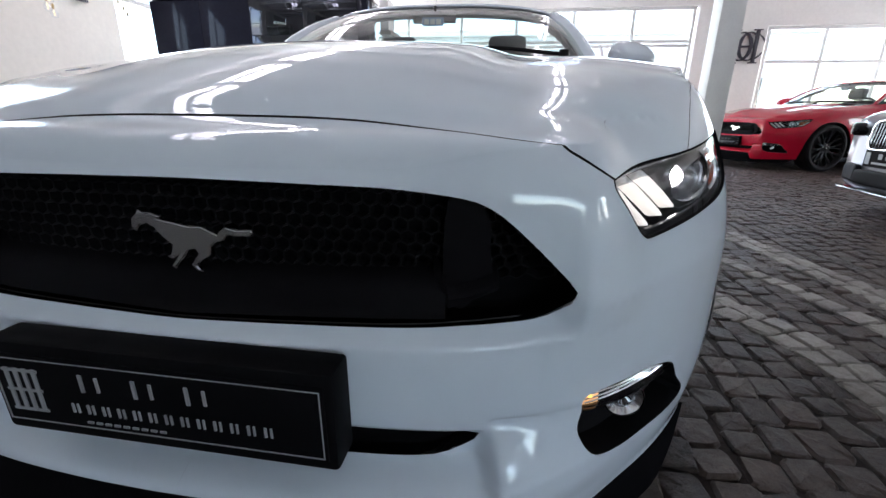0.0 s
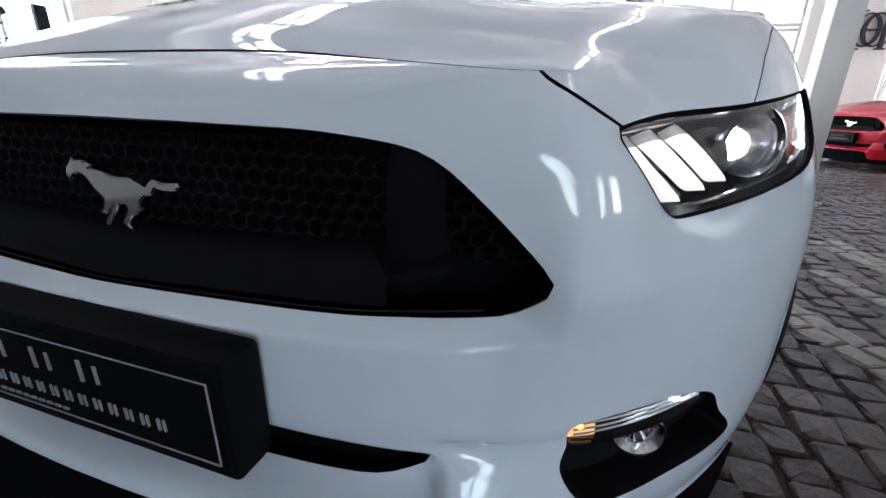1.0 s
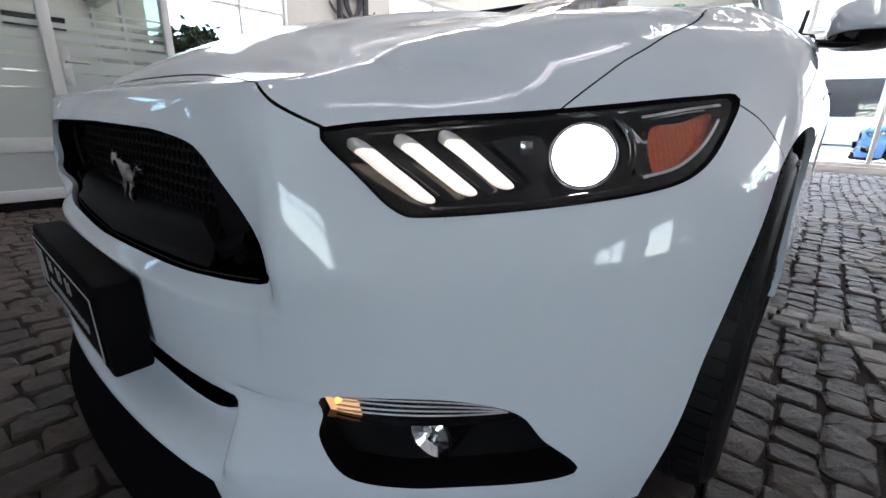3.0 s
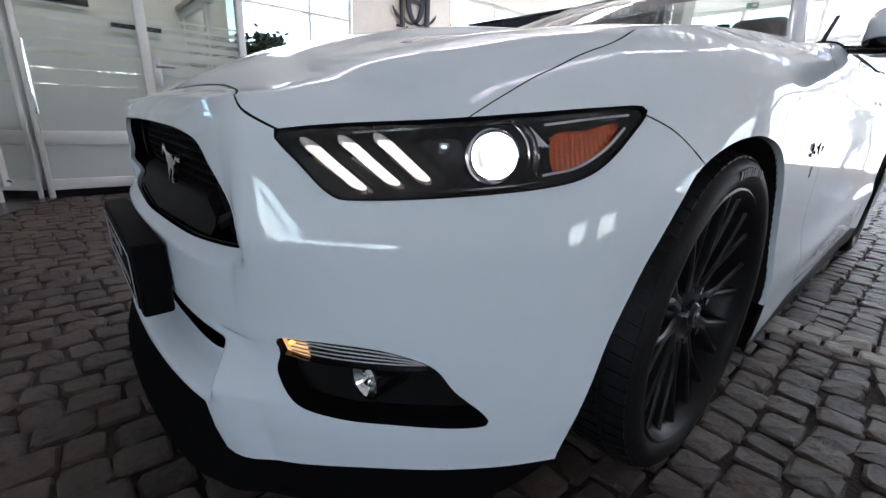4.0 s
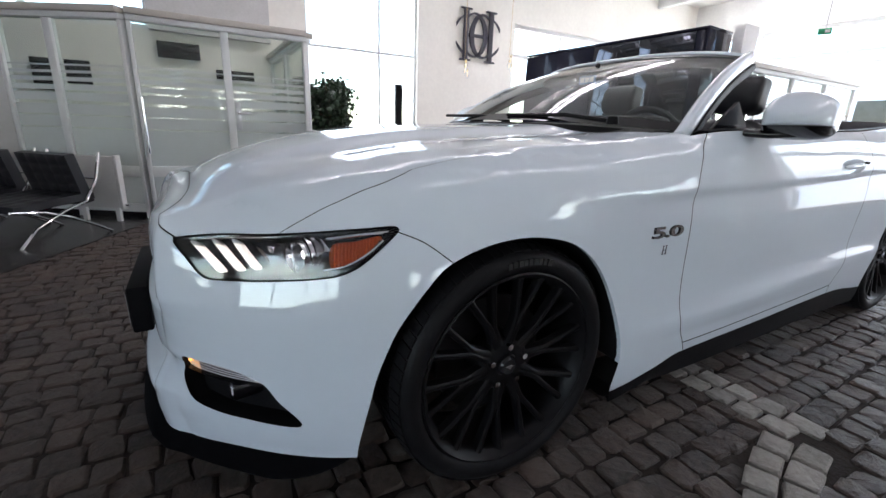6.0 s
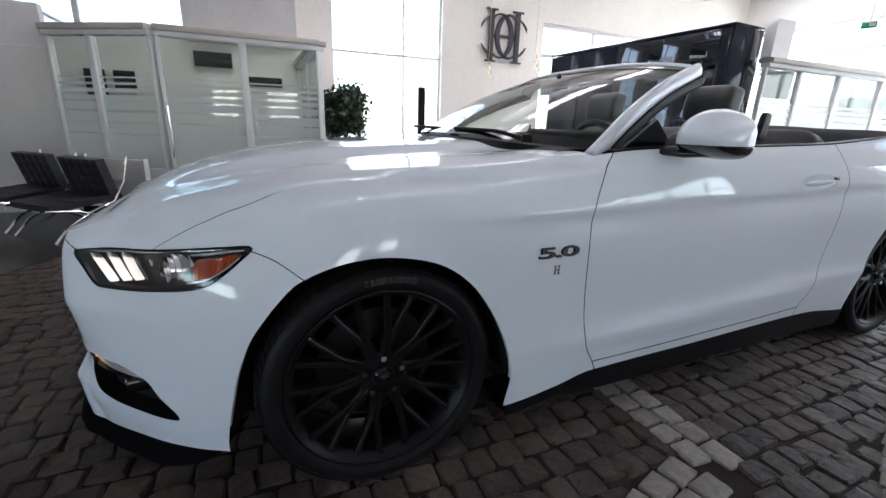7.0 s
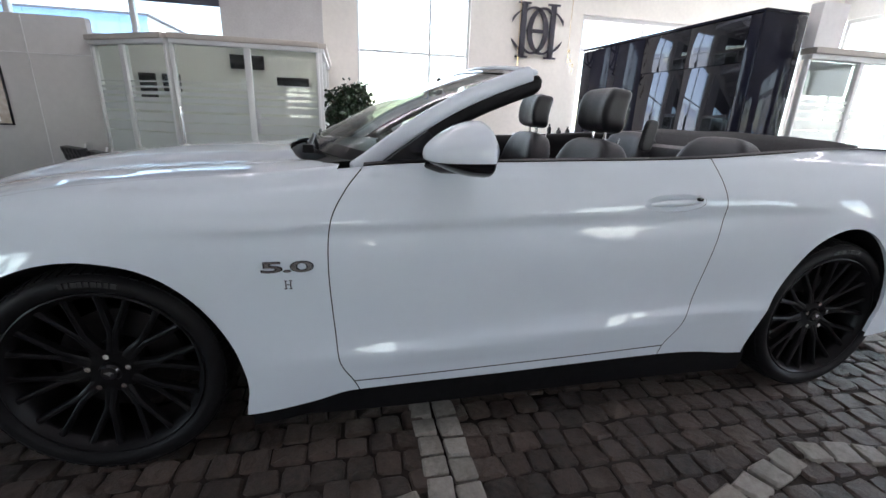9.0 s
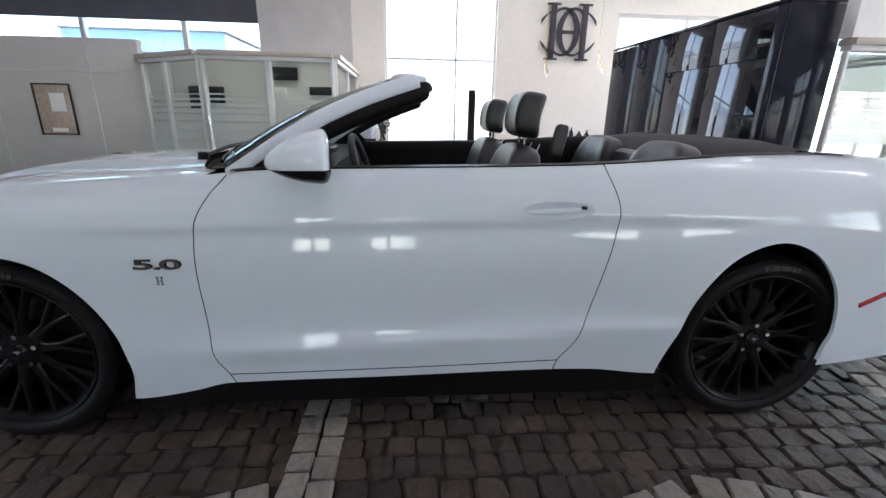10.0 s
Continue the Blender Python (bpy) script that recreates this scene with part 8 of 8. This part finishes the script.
def stone_mesh(seed, bm=None, crown=0.004, cut=1.0):
    """A split stone with broken corners and a worn, uneven top; forty triangles."""
    r = random.Random(seed)
    bm = bm or bmesh.new()
    c = [(-0.5 + r.uniform(0, 0.07), -0.5 + r.uniform(0, 0.09)), (0.5 - r.uniform(0, 0.07), -0.5 + r.uniform(0, 0.09)), (0.5 - r.uniform(0, 0.07), 0.5 - r.uniform(0, 0.09)), (-0.5 + r.uniform(0, 0.07), 0.5 - r.uniform(0, 0.09))]
    e = []
    for i in range(4):
        p, a_, b_ = c[i], c[i - 1], c[(i + 1) % 4]
        k, l = cut * r.uniform(0.05, 0.18), cut * r.uniform(0.05, 0.18)
        e += [(p[0] + (a_[0] - p[0]) * k, p[1] + (a_[1] - p[1]) * k), (p[0] + (b_[0] - p[0]) * l, p[1] + (b_[1] - p[1]) * l)]
    c, n = e, 8
    m = (sum(p[0] for p in c) / n, sum(p[1] for p in c) / n)
    lo = [bm.verts.new((*p, -0.03)) for p in c]
    mid = [bm.verts.new((*p, -0.0045 - r.uniform(0, 0.005))) for p in c]
    tilt, lean = r.uniform(-0.005, 0.005), r.uniform(-0.005, 0.005)
    hi = [bm.verts.new((m[0] + (p[0] - m[0]) * r.uniform(0.78, 0.92), m[1] + (p[1] - m[1]) * r.uniform(0.78, 0.92), tilt * p[0] + lean * p[1] + r.uniform(-0.003, 0.003))) for p in c]
    top_ = bm.verts.new((m[0] + r.uniform(-0.12, 0.12), m[1] + r.uniform(-0.12, 0.12), crown * r.uniform(-0.1, 0.8)))
    for i in range(n):
        j = (i + 1) % n
        bm.faces.new((lo[i], lo[j], mid[j], mid[i])), bm.faces.new((mid[i], mid[j], hi[j], hi[i])), bm.faces.new((hi[i], hi[j], top_))
    return bm


def stone_data(name, n, material, cut=1.0):
    out = []
    for k in range(n):
        bm = stone_mesh(100 + k, cut=cut)
        me = bpy.data.meshes.new(name)
        bm.to_mesh(me)
        bm.free()
        me.materials.append(material)
        out.append(me)
    return out


PALE, DARK = stone_data("pale_cobble", 12, PALE_SETT, 0.45), stone_data("cobble", 24, SETT, 1.1)
strip_lines = []
for rows, line in STRIPS:
    pts = smooth_line(line, 120) if len(line) > 2 else np.linspace(line[0], line[1], 120)
    strip_lines.append((rows, pts))
    s = np.r_[0, np.cumsum(np.linalg.norm(np.diff(pts, axis=0), axis=1))]
    for row in range(rows):
        at = rng.uniform(0, 0.05)
        while at < s[-1] - 0.05:
            l = rng.uniform(0.085, 0.125)
            c = at + l / 2
            p = np.array([np.interp(c, s, pts[:, 0]), np.interp(c, s, pts[:, 1])])
            q = np.array([np.interp(c + 0.02, s, pts[:, 0]), np.interp(c + 0.02, s, pts[:, 1])])
            d = (q - p) / max(np.linalg.norm(q - p), 1e-6)
            n_ = np.array([-d[1], d[0]])
            p = p + n_ * ((row - 0.5) * 0.092 if rows == 2 else 0.0)
            ob = new("pale_cobble", rng.choice(PALE))
            ob.parent = floor
            ob.matrix_basis = pose(p[0], p[1], rng.uniform(0.003, 0.006), rng.uniform(-1, 1), rng.uniform(-1, 1), math.degrees(math.atan2(d[1], d[0])) + rng.uniform(-3, 3)) @ Matrix.Diagonal((l - 0.002, 0.091 if rows == 2 else 0.104, 1, 1))
            at += l + 0.002


def on_strip(x, y, extra=0.045):
    for rows, pts in strip_lines:
        if np.min(np.hypot(pts[:, 0] - x, pts[:, 1] - y)) < (0.095 if rows == 2 else 0.052) + extra:
            return True
    return False


single = 0
verts, faces = [], []
for i, x in enumerate(np.arange(-4.6, 6.4, 0.099)):
    y = -4.6 + rng.uniform(0, 0.1)
    while y < 8.6:
        l = rng.uniform(0.078, 0.122)
        cx, cy = x + rng.uniform(-0.010, 0.010) + 0.02 * math.sin(y * 1.3 + i * 0.05), y + l / 2
        y += l
        if cy > -1.02 - (cx + 3.3) * 0.515 - 0.03 or cx > -0.42:
            if on_strip(cx, cy, -0.022):
                continue
            w, d, turn = 0.103 + rng.uniform(-0.008, 0.004), l + 0.002, rng.uniform(-6, 6)
            if 0.96 < cx < 1.95 and 0.25 < cy < 2.9 and single < 300:
                ob = new("cobble", rng.choice(DARK))
                ob.parent = floor
                ob.matrix_basis = pose(cx, cy, rng.uniform(-0.006, 0.0005), rng.uniform(-2.5, 2.5), rng.uniform(-2.5, 2.5), turn) @ Matrix.Diagonal((w, d, 1, 1))
                single += 1
                continue
            me = rng.choice(DARK)
            m = pose(cx, cy, rng.uniform(-0.006, 0.0005), rng.uniform(-2.5, 2.5), rng.uniform(-2.5, 2.5), turn) @ Matrix.Diagonal((w, d, 1, 1))
            k = len(verts)
            verts += [tuple(m @ v.co) for v in me.vertices]
            faces += [tuple(k + j for j in p.vertices) for p in me.polygons]
me = bpy.data.meshes.new("cobbles")
me.from_pydata(verts, [], faces)
me.materials.append(SETT)
ob = new("cobbles", me)
ob.parent = floor
tagged(ob, "dark brown split-stone cobbles with sandy joints", kind="stuff")
